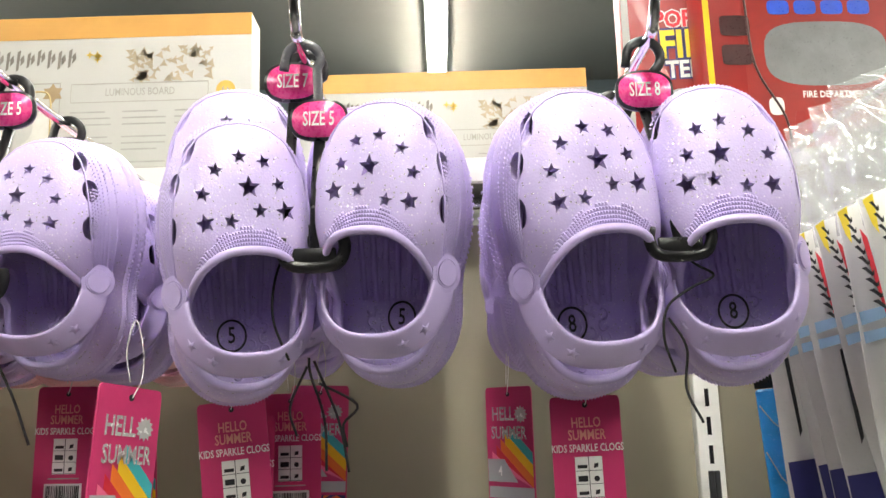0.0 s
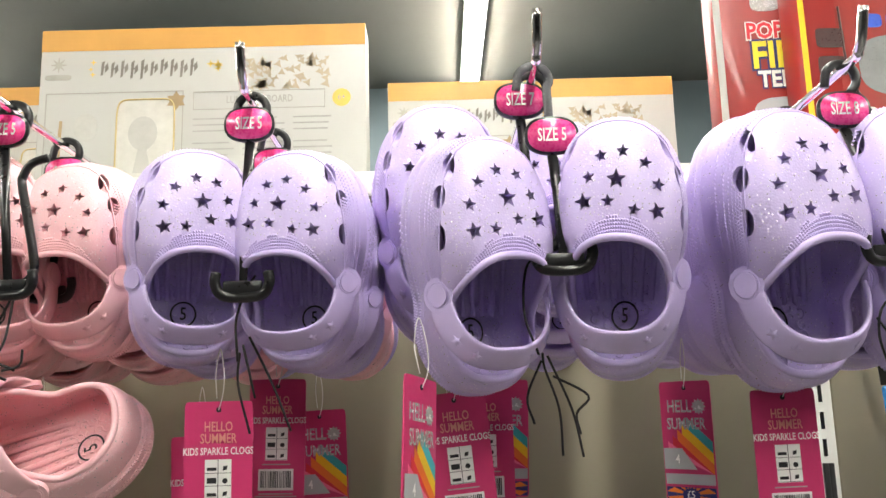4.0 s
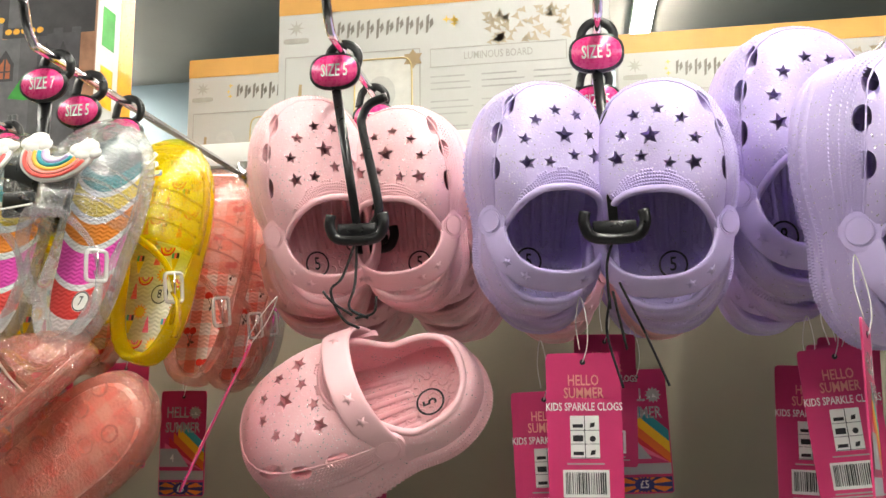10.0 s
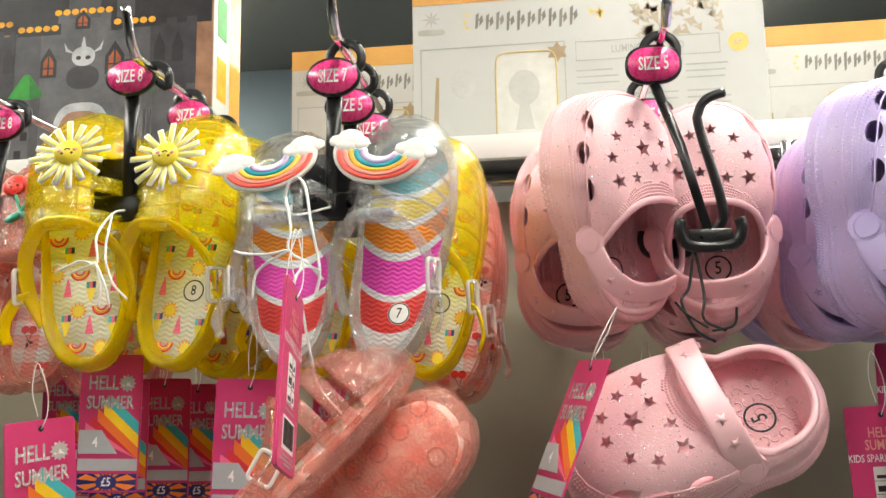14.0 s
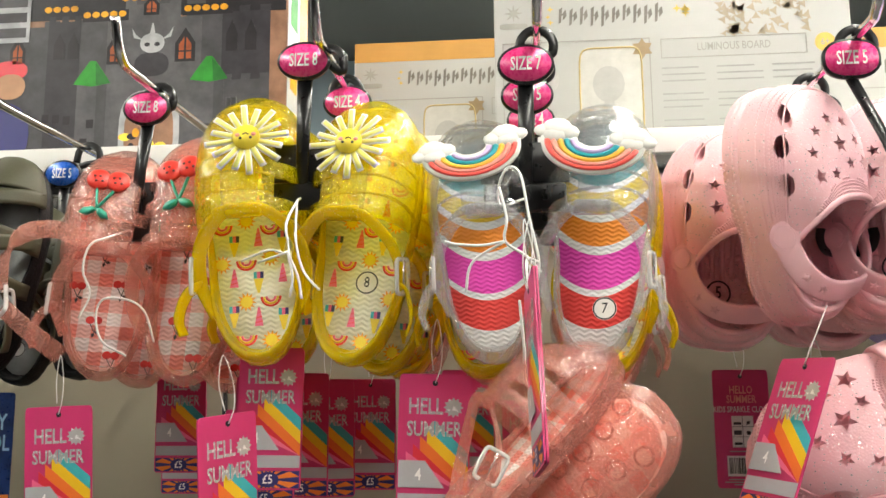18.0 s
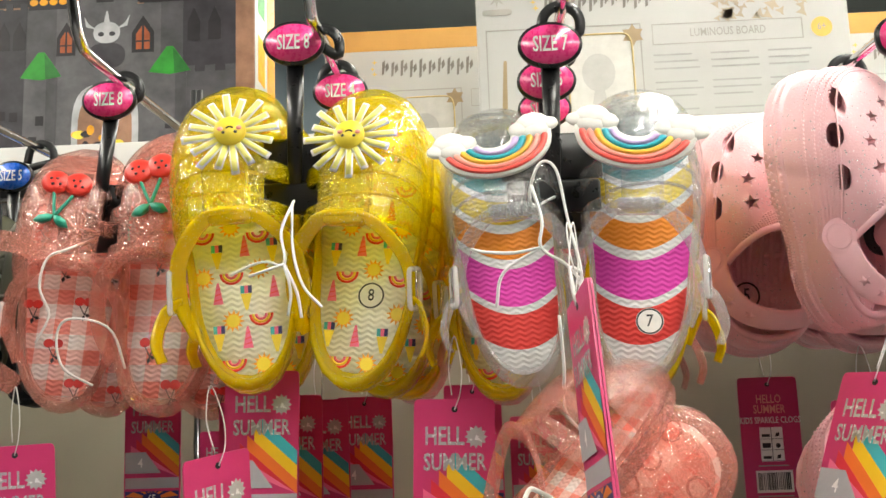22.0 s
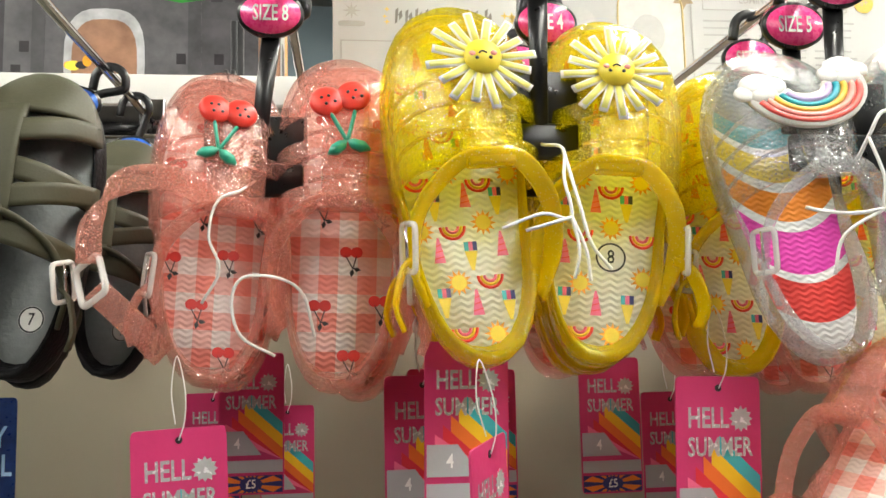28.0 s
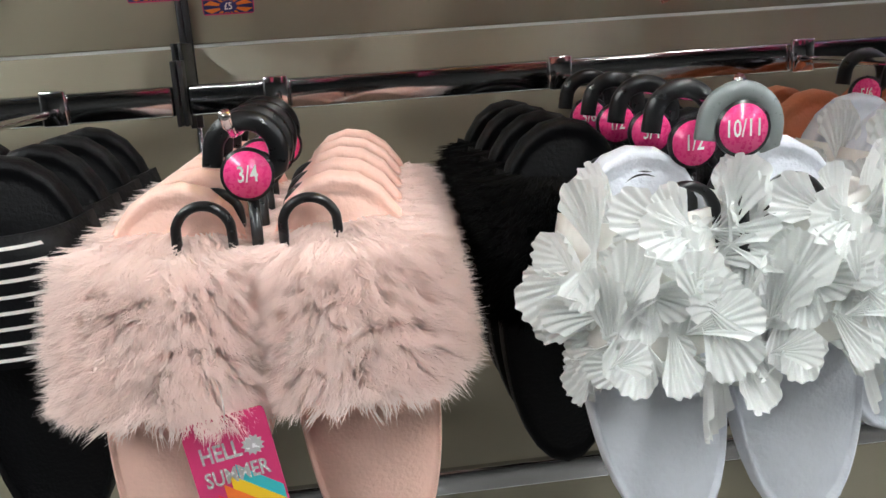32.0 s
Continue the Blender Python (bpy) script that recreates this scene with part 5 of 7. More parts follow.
hang(lilac8[1], (0.076, 1.687), (0.095, 1.472), 0.500, 2, 10, 1.0, 0.88)
hang(lilac8[0], (0.162, 1.688), (0.180, 1.478), 0.500, 2, -10, 1.0, 0.86)
hang(lilac8[1], (0.078, 1.690), (0.088, 1.490), 0.580, 2, 8, 0.95)
hang(lilac8[0], (0.165, 1.695), (0.172, 1.490), 0.580, 2, -6, 0.95)
hang(lilac8[1], (0.085, 1.690), (0.095, 1.492), 0.660, 2, 4, 0.95)
hang(lilac8[0], (0.175, 1.690), (0.180, 1.492), 0.660, 2, -4, 0.95)
hanger((0.128, 1.684), (0.134, 1.583), 0.490, "SIZE 8", (0.130, 1.712), dy=-0.030)
hanger((0.130, 1.680), (0.134, 1.590), 0.580, "SIZE 4", (0.130, 1.712))

hang(lilac5[1], (-0.121, 1.669), (-0.110, 1.478), 0.485, 2, 22, 1.0, 0.90)
hang(lilac5[0], (-0.023, 1.679), (-0.034, 1.485), 0.485, 2, -13, 1.0, 0.88)
hang(lilac8[1], (-0.143, 1.729), (-0.136, 1.512), 0.590, 2, 8, 1.0, 0.92)
hang(lilac8[0], (-0.050, 1.724), (-0.050, 1.540), 0.590, 2, -6, 0.95)
hang(lilac5[1], (-0.120, 1.690), (-0.120, 1.510), 0.680, 2, 6, 0.95)
hang(lilac5[0], (-0.040, 1.690), (-0.042, 1.510), 0.680, 2, -6, 0.95)
hanger((-0.068, 1.668), (-0.068, 1.582), 0.480, "SIZE 5", (-0.078, 1.712), dy=-0.026, tone=plain("smoky_plastic", (0.10, 0.10, 0.11), 0.25, bump=0.03))
hanger((-0.086, 1.698), (-0.084, 1.598), 0.495, "SIZE 7", (-0.078, 1.712))

hang(lilac5[1], (-0.311, 1.677), (-0.311, 1.505), 0.520, 2, 24)
hang(lilac5[0], (-0.236, 1.674), (-0.238, 1.499), 0.520, 2, -13)
hang(lilac5[1], (-0.310, 1.680), (-0.318, 1.500), 0.595, 2, 6, 0.95)
hang(lilac5[0], (-0.232, 1.678), (-0.226, 1.498), 0.595, 2, -6, 0.95)
hang(pink5[1], (-0.306, 1.675), (-0.310, 1.498), 0.703, 2, 4, 0.95)
hang(pink5[0], (-0.230, 1.675), (-0.222, 1.500), 0.703, 2, -4, 0.95)
hanger((-0.273, 1.695), (-0.268, 1.575), 0.520, "SIZE 5", (-0.272, 1.712), dy=-0.036)
hanger((-0.271, 1.690), (-0.270, 1.590), 0.600, "SIZE 5", (-0.272, 1.712))

hang(pink5[1], (-0.484, 1.691), (-0.452, 1.512), 0.562, 2, 32, 1.0, 0.92, 0.84)
hang(pink5[0], (-0.411, 1.686), (-0.406, 1.515), 0.575, 2, -8)
hang(pink5[1], (-0.492, 1.690), (-0.498, 1.500), 0.650, 2, 8)
hang(pink5[0], (-0.398, 1.690), (-0.392, 1.510), 0.643, 2, -8, 0.95)
hang(pink5[1], (-0.480, 1.680), (-0.478, 1.500), 0.713, 2, 6, 0.95)
hang(pink5[0], (-0.402, 1.680), (-0.396, 1.500), 0.713, 2, -6, 0.95)
hanger((-0.447, 1.697), (-0.424, 1.582), 0.525, "SIZE 5", (-0.442, 1.712))
hanger((-0.440, 1.690), (-0.436, 1.590), 0.610, "SIZE 9", (-0.442, 1.712))
# the upturned second arm of the pink pair's hanger
spare = root("shoe_hanger", "black plastic shoe hanger turned upside down between pink clogs", "hanger", "shoe hangers")
part("stem", tube(smooth_path([(-0.432, 0.515, 1.580), (-0.416, 0.510, 1.590), (-0.414, 0.508, 1.604), (-0.424, 0.508, 1.650), (-0.424, 0.508, 1.660), (-0.419, 0.508, 1.668), (-0.408, 0.508, 1.672)], 5), 0.0030, 8), BLACK, spare)
# pairs at the back of clog pegs, near the wall, added to shade it
for left, right, x in ((lilac8[1], lilac8[0], 0.128), (lilac5[1], lilac5[0], -0.080), (lilac5[1], lilac5[0], -0.270), (pink5[1], pink5[0], -0.440)):
    hang(left, (x - 0.040, 1.684), (x - 0.042, 1.504), 0.785, 2, 5)
    hang(right, (x + 0.040, 1.684), (x + 0.042, 1.504), 0.785, 2, -5)
# the pink clog that dangles on its side by a string
loose = clog(1, PINK_FOAM, PINK_RIM, 5, "pink glitter foam clog dangling on its side by a string", True)
put_shoe(loose, Matrix.Translation((-0.434, 0.545, 1.471)) @ Matrix.Rotation(radians(-111), 4, "Y") @ Matrix.Rotation(radians(90), 4, "X") @ Matrix.Rotation(radians(28), 4, "Y") @ Matrix.Scale(0.192, 4) @ Matrix.Translation((0, -0.57, -0.16)))
string([(-0.430, 0.518, 1.582), (-0.436, 0.506, 1.555), (-0.442, 0.50, 1.545), (-0.434, 0.50, 1.528), (-0.424, 0.502, 1.522)], 0.0009)
string([(-0.430, 0.518, 1.582), (-0.428, 0.506, 1.550), (-0.430, 0.50, 1.535), (-0.418, 0.50, 1.528)], 0.0009)

# ---- sandals ----
rain = [sandal(k, CLEAR_JELLY, RAINBOW_SOLE, 7, "clear glitter jelly sandal with a rainbow charm and striped insole", rainbow_charm, JELLY_BANDS, base=CLEAR_SOLE, stout=CLEAR_THICK) for k in (0, 1)]
sunny = [sandal(k, YELLOW_JELLY, PRINT_WHITE, 8, "yellow glitter jelly sandal with a smiling sun charm", sun_charm, JELLY_BANDS, stout=YELLOW_THICK) for k in (0, 1)]
cherry = [sandal(k, CORAL_JELLY, GINGHAM, 8, "coral glitter jelly sandal with cherry charm and gingham insole", cherry_charm, JELLY_BANDS, stout=CORAL_THICK) for k in (0, 1)]
olive = [sandal(k, OLIVE, OLIVE_IN, 7, "olive green rubber strap sandal with a white buckle", None, OLIVE_BANDS, base=BLACK_SOLE, skew=0.13) for k in (0, 1)]
for k in (0, 1):
    print_motifs(sunny[k], "summer", -1 if k else 1)
    print_motifs(cherry[k], "cherries", -1 if k else 1)

hang(rain[1], (-0.680, 1.670), (-0.669, 1.514), 0.495, -17, 1)
hang(rain[0], (-0.605, 1.672), (-0.614, 1.514), 0.490, -13, -10)
hang(sunny[1], (-0.672, 1.674), (-0.680, 1.505), 0.558, -9, 0, 1.0)
hang(sunny[0], (-0.594, 1.674), (-0.600, 1.505), 0.558, -9, -8, 1.0)
hang(cherry[1], (-0.672, 1.670), (-0.676, 1.500), 0.618, -9, 0, 1.0)
hang(cherry[0], (-0.592, 1.668), (-0.594, 1.490), 0.628, -9, -10, 1.0)
hang(cherry[0], (-0.590, 1.655), (-0.588, 1.485), 0.688, -9, -10, 1.0)
hang(rain[0], (-0.594, 1.660), (-0.592, 1.490), 0.735, -9, -10, 1.0)
hanger((-0.648, 1.694), (-0.650, 1.612), 0.504, "SIZE 7", (-0.641, 1.712), "jelly")
hanger((-0.647, 1.688), (-0.649, 1.608), 0.545, "SIZE 5", (-0.641, 1.712), "jelly")
hanger((-0.644, 1.688), (-0.646, 1.606), 0.600, "SIZE 4", (-0.641, 1.712), "jelly")

hang(sunny[1], (-0.830, 1.694), (-0.818, 1.515), 0.523, -9, 6)
hang(sunny[0], (-0.752, 1.690), (-0.764, 1.514), 0.528, -9, -6)
hang(sunny[1], (-0.826, 1.690), (-0.818, 1.512), 0.578, -9, 0, 1.0)
hang(sunny[0], (-0.748, 1.690), (-0.752, 1.508), 0.583, -9, -6, 1.0)
hang(sunny[0], (-0.742, 1.685), (-0.744, 1.505), 0.638, -9, -6, 1.0)
hang(cherry[0], (-0.744, 1.680), (-0.742, 1.500), 0.693, -9, -6, 1.0)
hanger((-0.791, 1.708), (-0.792, 1.620), 0.518, "SIZE 8", (-0.776, 1.712), "jelly")
hanger((-0.774, 1.698), (-0.776, 1.612), 0.575, "SIZE 4", (-0.776, 1.712), "jelly")
hanger((-0.776, 1.696), (-0.776, 1.612), 0.640, "SIZE 5", (-0.776, 1.712), "jelly")

left_cherry = hang(cherry[1], (-0.943, 1.677), (-0.955, 1.506), 0.583, -9, 16)
hang(cherry[0], (-0.884, 1.683), (-0.891, 1.502), 0.573, -9)
hang(cherry[1], (-0.950, 1.675), (-0.955, 1.500), 0.643, -9, 4, 1.0)
hang(cherry[0], (-0.880, 1.675), (-0.880, 1.496), 0.638, -9, 0, 1.0)
hang(cherry[0], (-0.878, 1.665), (-0.876, 1.488), 0.698, -9, 0, 1.0)
hanger((-0.923, 1.700), (-0.931, 1.612), 0.576, "SIZE 8", (-0.915, 1.712), "jelly")

# its ankle strap hangs open, with the buckle at the end
open_strap = part("open_strap", tube(smooth_path([(-0.03, 0.478, 0.350), (-0.17, 0.540, 0.365), (-0.30, 0.515, 0.355), (-0.365, 0.40, 0.335), (-0.365, 0.29, 0.310)], 6), 1.0, 10, side=lambda t: (0.6 * t, 1 - 0.6 * t, 0.35), flat=(0.036, 0.009)), CORAL_THICK, left_cherry, "unfastened strap")
part("open_buckle", tube([(*p, 0) for p in oval(0.048, 0.060, 28, 7)], 0.0095, 8, closed=True), BUCKLE, open_strap, "cloudy white plastic buckle", Matrix.Translation((-0.355, 0.245, 0.305)) @ Matrix.Rotation(radians(-52), 4, "Y") @ Matrix.Rotation(radians(24), 4, "Z"))
part("lower_strap", tube(smooth_path([(-0.345, 0.225, 0.300), (-0.27, 0.165, 0.285), (-0.20, 0.115, 0.220), (-0.145, 0.080, 0.125)], 6), 1.0, 10, side=lambda t: (0.3, 0.8, 0.45), flat=(0.038, 0.009)), CORAL_THICK, left_cherry, "loose end of the strap")
hang(olive[1], (-1.105, 1.700), (-1.112, 1.530), 0.585, -6, 10)
hang(olive[0], (-1.055, 1.678), (-1.062, 1.510), 0.600, -6, -10)
hang(olive[0], (-1.034, 1.664), (-1.039, 1.506), 0.700, -6, -8)
hang(olive[1], (-1.080, 1.66), (-1.088, 1.502), 0.700, -9, 6, 1.0)
hanger((-1.067, 1.690), (-1.068, 1.60), 0.720, "SIZE 5", (-1.045, 1.712), "jelly", pink=False)
hanger((-1.046, 1.672), (-1.048, 1.59), 0.790, "SIZE 8", (-1.045, 1.712), "jelly", pink=False)

# coral pair that dangles below the rainbow sandals
plain_coral = [sandal(k, CORAL_JELLY, GINGHAM, 5, "coral glitter jelly sandal dangling on its string below the pair above", None, PLAIN_BANDS, stout=CORAL_THICK) for k in (0, 1)]


def lie(proto, mid, toe, up, L):
    """Places a shoe by its middle, the way of its toe and the way out of its sole."""
    t = Vector(toe).normalized()
    u = Vector(up)
    u = (u - t * u.dot(t)).normalized()
    r = t.cross(u)
    m = Matrix((r, t, u)).transposed().to_4x4()
    return put_shoe(proto, Matrix.Translation(mid) @ m @ Matrix.Scale(L, 4) @ Matrix.Translation((0, -0.5, -0.12)))


lie(plain_coral[1], (-0.638, 0.520, 1.434), (0.80, 0.05, 0.60), (0.25, 0.95, 0.05), 0.168)
lie(plain_coral[0], (-0.655, 0.484, 1.472), (0.66, 0.22, 0.70), (-0.70, -0.35, 0.55), 0.140)

# ---- sliders on the lower rail ----
LOW = 1.306
blush = [slider(k, BLUSH, FUR_PINK, "blush pink slider with a fluffy pink fur strap", "fur") for k in (0, 1)]
inky = [slider(k, BLACK_SOLE, FUR_BLACK, "black slider with a black fur strap", "fur") for k in (0, 1)]
petal_shoe = [slider(k, WHITE_SOLE, WHITE_RUBBER, "white slider with a ruffled white flower strap", "flower") for k in (0, 1)]
sporty = [slider(k, BLACK_SOLE, BLACK_SOLE, "black slider with white stripes on its strap", "stripe") for k in (0, 1)]
rusty = [slider(k, ORANGE_SOLE, ORANGE_SOLE, "rust orange slider with a plain strap", "plain") for k in (0, 1)]
for x, front in ((-0.901, 0.517), (-0.644, 0.500), (-1.091, 0.52), (-0.41, 0.5)):
    peg(x, LOW, front, 0.012)
for k in range(5):
    y = 0.530 + 0.044 * k
    hang(blush[1], (-0.938 + 0.003 * k, 1.278 + 0.0015 * k), (-0.960 + 0.003 * k, 1.033 + 0.0015 * k), y, -3)
    hang(blush[0], (-0.854 + 0.003 * k, 1.278 + 0.0015 * k), (-0.840 + 0.003 * k, 1.033 + 0.0015 * k), y, -3)
for k in range(4):
    y = 0.540 + 0.044 * k
    hanger((-0.897 + 0.003 * k, 1.283), (-0.896, 1.264), y, "3/4" if k < 2 else "1/2", (-0.897, LOW), "slider")
hang(petal_shoe[1], (-0.684, 1.281), (-0.660, 1.038), 0.510, -3)
hang(petal_shoe[0], (-0.604, 1.281), (-0.577, 1.038), 0.510, -3)
hanger((-0.644, 1.293), (-0.642, 1.262), 0.488, "10/11", (-0.644, LOW), "slider", tone=plain("grey_plastic", (0.22, 0.24, 0.24), 0.3, bump=0.03))
for k in range(4):
    y = 0.60 + 0.062 * k
    hang(inky[1], (-0.700, 1.290), (-0.706, 1.045), y, 0)
    hang(inky[0], (-0.612, 1.290), (-0.606, 1.045), y, 0)
    hanger((-0.650 - 0.002 * k, 1.281), (-0.650, 1.262), y - 0.065, ("1/2", "3/4", "1/2", "5/6")[k], (-0.655, LOW), "slider")
for k in range(4):
    y = 0.60 + 0.06 * k
    hang(sporty[1], (-1.135, 1.296), (-1.14, 1.051), y - 0.03, 0)
    hang(sporty[0], (-1.046, 1.296), (-1.043, 1.051), y - 0.03, 0)
for k in range(4):
    y = 0.60 + 0.06 * k
    pair = petal_shoe if k < 2 else rusty
    hang(pair[1], (-0.455, 1.285), (-0.46, 1.04), y, 0)
    hang(pair[0], (-0.365, 1.285), (-0.36, 1.04), y, 0)
    hanger((-0.41, 1.279), (-0.41, 1.262), y - 0.03, ("3/4", "1/2", "3/4", "5/6")[k], (-0.41, LOW), "slider")

# ---- tags ----
for x, z, y, roll, yaw, tilt in ((-0.964, 1.487, 0.550, -2, 8, 2), (-0.949, 1.519, 0.720, 0, 0, 0), (-0.934, 1.473, 0.852, 0, 0, 0), (-0.992, 1.486, 0.836, 0, 0, 0),
                                 (-0.823, 1.525, 0.566, 1, 4, 0), (-0.842, 1.506, 0.615, 0, 4, 0), (-0.826, 1.484, 0.487, -4, 61, 0),
                                 (-0.826, 1.508, 0.655, 0, 0, 0), (-0.814, 1.503, 0.692, -1, 3, 0), (-0.786, 1.503, 0.738, 0, 0, 0),
                                 (-0.7075, 1.506, 0.524, 2, 5, 0), (-0.700, 1.510, 0.720, 0, 0, 0), (-0.650, 1.484, 0.735, 0, 0, 0), (-0.650, 1.552, 0.425, -15, -84, 0),
                                 (-0.2475, 1.497, 0.677, -2, 0, 0), (-0.155, 1.514, 0.427, 6, 68, 0), (0.048, 1.512, 0.630, 0, -45, 0), (-0.094, 1.518, 0.660, 2, 4, 0),
                                 (-0.493, 1.513, 0.499, 0, -68, -24), (-0.920, 1.166, 0.490, -8, 6, 0)):
    tag(front_tag, x, z, y, roll, yaw, tilt)
for x, z, y, roll, yaw, tilt in ((-0.289, 1.505, 0.512, 0, 2, 2), (-0.315, 1.482, 0.567, -2, 0, 0), (-0.272, 1.522, 0.624, 1, 0, 0), (-0.136, 1.507, 0.550, -5, 0, 0), (0.0885, 1.503, 0.538, -1, 0, 2),
                                 (-0.111, 1.512, 0.625, 0, 0, 0), (-0.138, 1.497, 0.600, 2, -8, 0), (-0.452, 1.494, 0.610, 1, 0, 0), (-0.478, 1.508, 0.715, 0, 0, 0), (-0.6487, 1.552, 0.4251, 15, 96, 0)):
    tag(back_tag, x, z, y, roll, yaw, tilt)


cool = root("swing_tag", "dark blue swing tag with pale blue lettering", "tag", "swing tags", m=Matrix.Translation((-1.120, 0.715, 1.494)) @ Matrix.Rotation(radians(90), 4, "X"))
part("card", prism(oval(0.0225, 0.05, 24, 24, y=-0.05), -0.0005, 0.0005), plain("navy_card", (0.012, 0.03, 0.12), 0.3, vary=0.5, scale=60), cool, smooth=False)
for text, y in (("STAY", -0.026), ("COOL", -0.044)):
    attach("lettering", lettering(text, 0.019, plain("pale_blue_ink", (0.35, 0.55, 0.75), 0.4, bump=0), 0.75, 0.02), cool, m=Matrix.Translation((0, y, 0.0008)))
part("price_strip", box((-0.022, -0.099, 0.0005), (0.022, -0.087, 0.0007)), ORANGE_INK, cool, smooth=False)
tag_loop(cool)


# ---- boxes on the shelf ----
CARTON = plain("white_carton", (0.49, 0.49, 0.47), 0.45, vary=0.03, scale=10, bump=0.02, spec=0.3)
FAINT_INK = plain("faint_grey_ink", (0.46, 0.455, 0.43), 0.5, vary=0.1, bump=0)
DIM_INK = plain("dim_ink", (0.20, 0.185, 0.16), 0.5, vary=0.2, scale=50, bump=0)
TAN = plain("tan_carton", (0.62, 0.34, 0.10), 0.35, vary=0.08, scale=12, bump=0.02, spec=0.3)


def board_box(x0, x1, y0, z1, depth=0.05):
    """A flat white carton with a tan top band and printed pictures."""
    w, h = x1 - x0, z1 - (TOP + 0.018)
    b = root("toy_box", "white drawing board carton with a tan band along its top", "box", "drawing board cartons", m=pose((x0 + x1) / 2, y0, TOP + 0.0182))
    part("carton", box((-w / 2, 0, 0), (w / 2, depth, h), 0.002), CARTON, b)
    part("top_band", box((-w / 2 + 0.0005, -0.0006, h - 0.030), (w / 2 - 0.0005, depth + 0.0006, h + 0.0006)), TAN, b, "printed tan band", smooth=False)
    d = pose(0, -0.0004, 0) @ UP
    k = w / 0.44

    def flat(name, bm, mt, label=""):
        return part(name, bm, mt, b, label, d, smooth=False)
    bm = bmesh.new()
    for q in range(10):
        hh, xx = 0.020 + 0.013 * spread(q, 1), -0.138 * k + 0.0135 * q
        mid = h - 0.057 + 0.004 * (spread(q, 4) - 0.5)
        add_prism(bm, [(xx, mid - hh / 2), (xx + 0.0032, mid - hh / 2 + 0.002), (xx + 0.0052, mid + hh / 2), (xx + 0.001, mid + hh / 2 - 0.003)], 0, 0.0003)
        add_prism(bm, [(xx + 0.0055, mid - 0.007), (xx + 0.0105, mid - 0.001), (xx + 0.0095, mid + 0.008), (xx + 0.006, mid + 0.004)], 0, 0.0003)
        add_prism(bm, [(xx + 0.001, mid - 0.001), (xx + 0.010, mid + 0.0015), (xx + 0.010, mid + 0.0035), (xx + 0.001, mid + 0.001)], 0.0004, 0.0005)
    for q in range(7):
        flat("sparkle", prism(star(0.0035 + 0.003 * spread(q, 11), (-0.155 + 0.165 * (q > 2) + 0.014 * spread(q, 12)) * k, h - 0.066 + 0.026 * spread(q, 13), 0, 0.35, 4), 0, 0.0003), plain("gold_print", (0.72, 0.50, 0.10), 0.4, bump=0) if "gold_print" not in bpy.data.materials else bpy.data.materials["gold_print"])
    tagged(flat("title_shape", bm, DIM_INK, "slanting grey title bars"), kind="stuff")
    flat("emblem", add_prism(add_prism(bmesh.new(), star(0.012, -0.195 * k, h - 0.050, 0, 0.35, 8), 0, 0.0003), oval(0.018, 0.004, 20, 4, -0.195 * k, h - 0.068), 0, 0.0003), PALE_INK)
    bm = bmesh.new()
    for q in range(60):
        add_prism(bm, star(0.004 + 0.005 * spread(q, 8), (0.06 + 0.11 * spread(q, 6)) * k, h - 0.045 - 0.045 * spread(q, 7), spread(q, 2), 0.4, 3), 0, 0.0002)
    flat("ornament", bm, plain("beige_print", (0.46, 0.39, 0.28), 0.4, bump=0), "pale beige ornament")["kind"] = "stuff"
    bm = bmesh.new()
    for a0, b0, a1, b1 in ((-0.21, h - 0.092, -0.025, h - 0.0905), (-0.21, 0.012, -0.025, 0.0135), (-0.21, 0.012, -0.2085, h - 0.0905), (-0.0265, 0.012, -0.025, h - 0.0905)):
        add_box(bm, (a0 * k, b0, 0), (a1 * k, b1, 0.0003))
    flat("picture_frame", bm, GREY_INK)
    flat("picture_board", prism(oval(0.038, 0.062, 24, 8, -0.075 * k, h - 0.165), 0, 0.0003), plain("cream_print", (0.57, 0.56, 0.52), 0.4, bump=0), "picture of a clear board")
    edge = [(*p, 0.0006) for p in oval(0.039, 0.063, 40, 8, -0.075 * k, h - 0.165)]
    flat("picture_board_edge", tube(edge, 0.0012, 5, closed=True), plain("gold_edge_print", (0.55, 0.42, 0.18), 0.5, bump=0), "gold edge of the pictured board")
    for q in range(5):
        flat("picture_ray", prism([(-0.19 * k + 0.012 * q, 0.016), (-0.184 * k + 0.012 * q, 0.016), (-0.196 * k + 0.006 * q, 0.046 - 0.004 * q)], 0, 0.0003), plain("gold_edge_print", (0.55, 0.42, 0.18), 0.5, bump=0) if q == 0 else bpy.data.materials["gold_edge_print"])
    flat("picture_head", prism(oval(0.020, 0.024, 18, 2, -0.078 * k, h - 0.150), 0.0003, 0.0005), FAINT_INK)
    bm = prism([(-0.09 * k, h - 0.205), (-0.066 * k, h - 0.205), (-0.072 * k, h - 0.172), (-0.084 * k, h - 0.172)], 0.0003, 0.0005)
    flat("picture_body", bm, FAINT_INK)
    brown = plain("brown_print", (0.36, 0.26, 0.14), 0.5, bump=0)
    flat("picture_oval", prism(oval(0.016, 0.020, 14, 2, -0.155 * k, h - 0.14), 0.0, 0.0003), FAINT_INK)
    flat("picture_badge", prism(star(0.014, -0.035 * k, h - 0.105, 0, 0.6, 6), 0.0004, 0.0006), brown)
    bm = prism([(-0.195 * k, h - 0.21), (-0.19 * k, h - 0.13), (-0.186 * k, h - 0.13), (-0.188 * k, h - 0.21)], 0, 0.0003)
    flat("picture_pen", bm, brown)
    bm = bmesh.new()
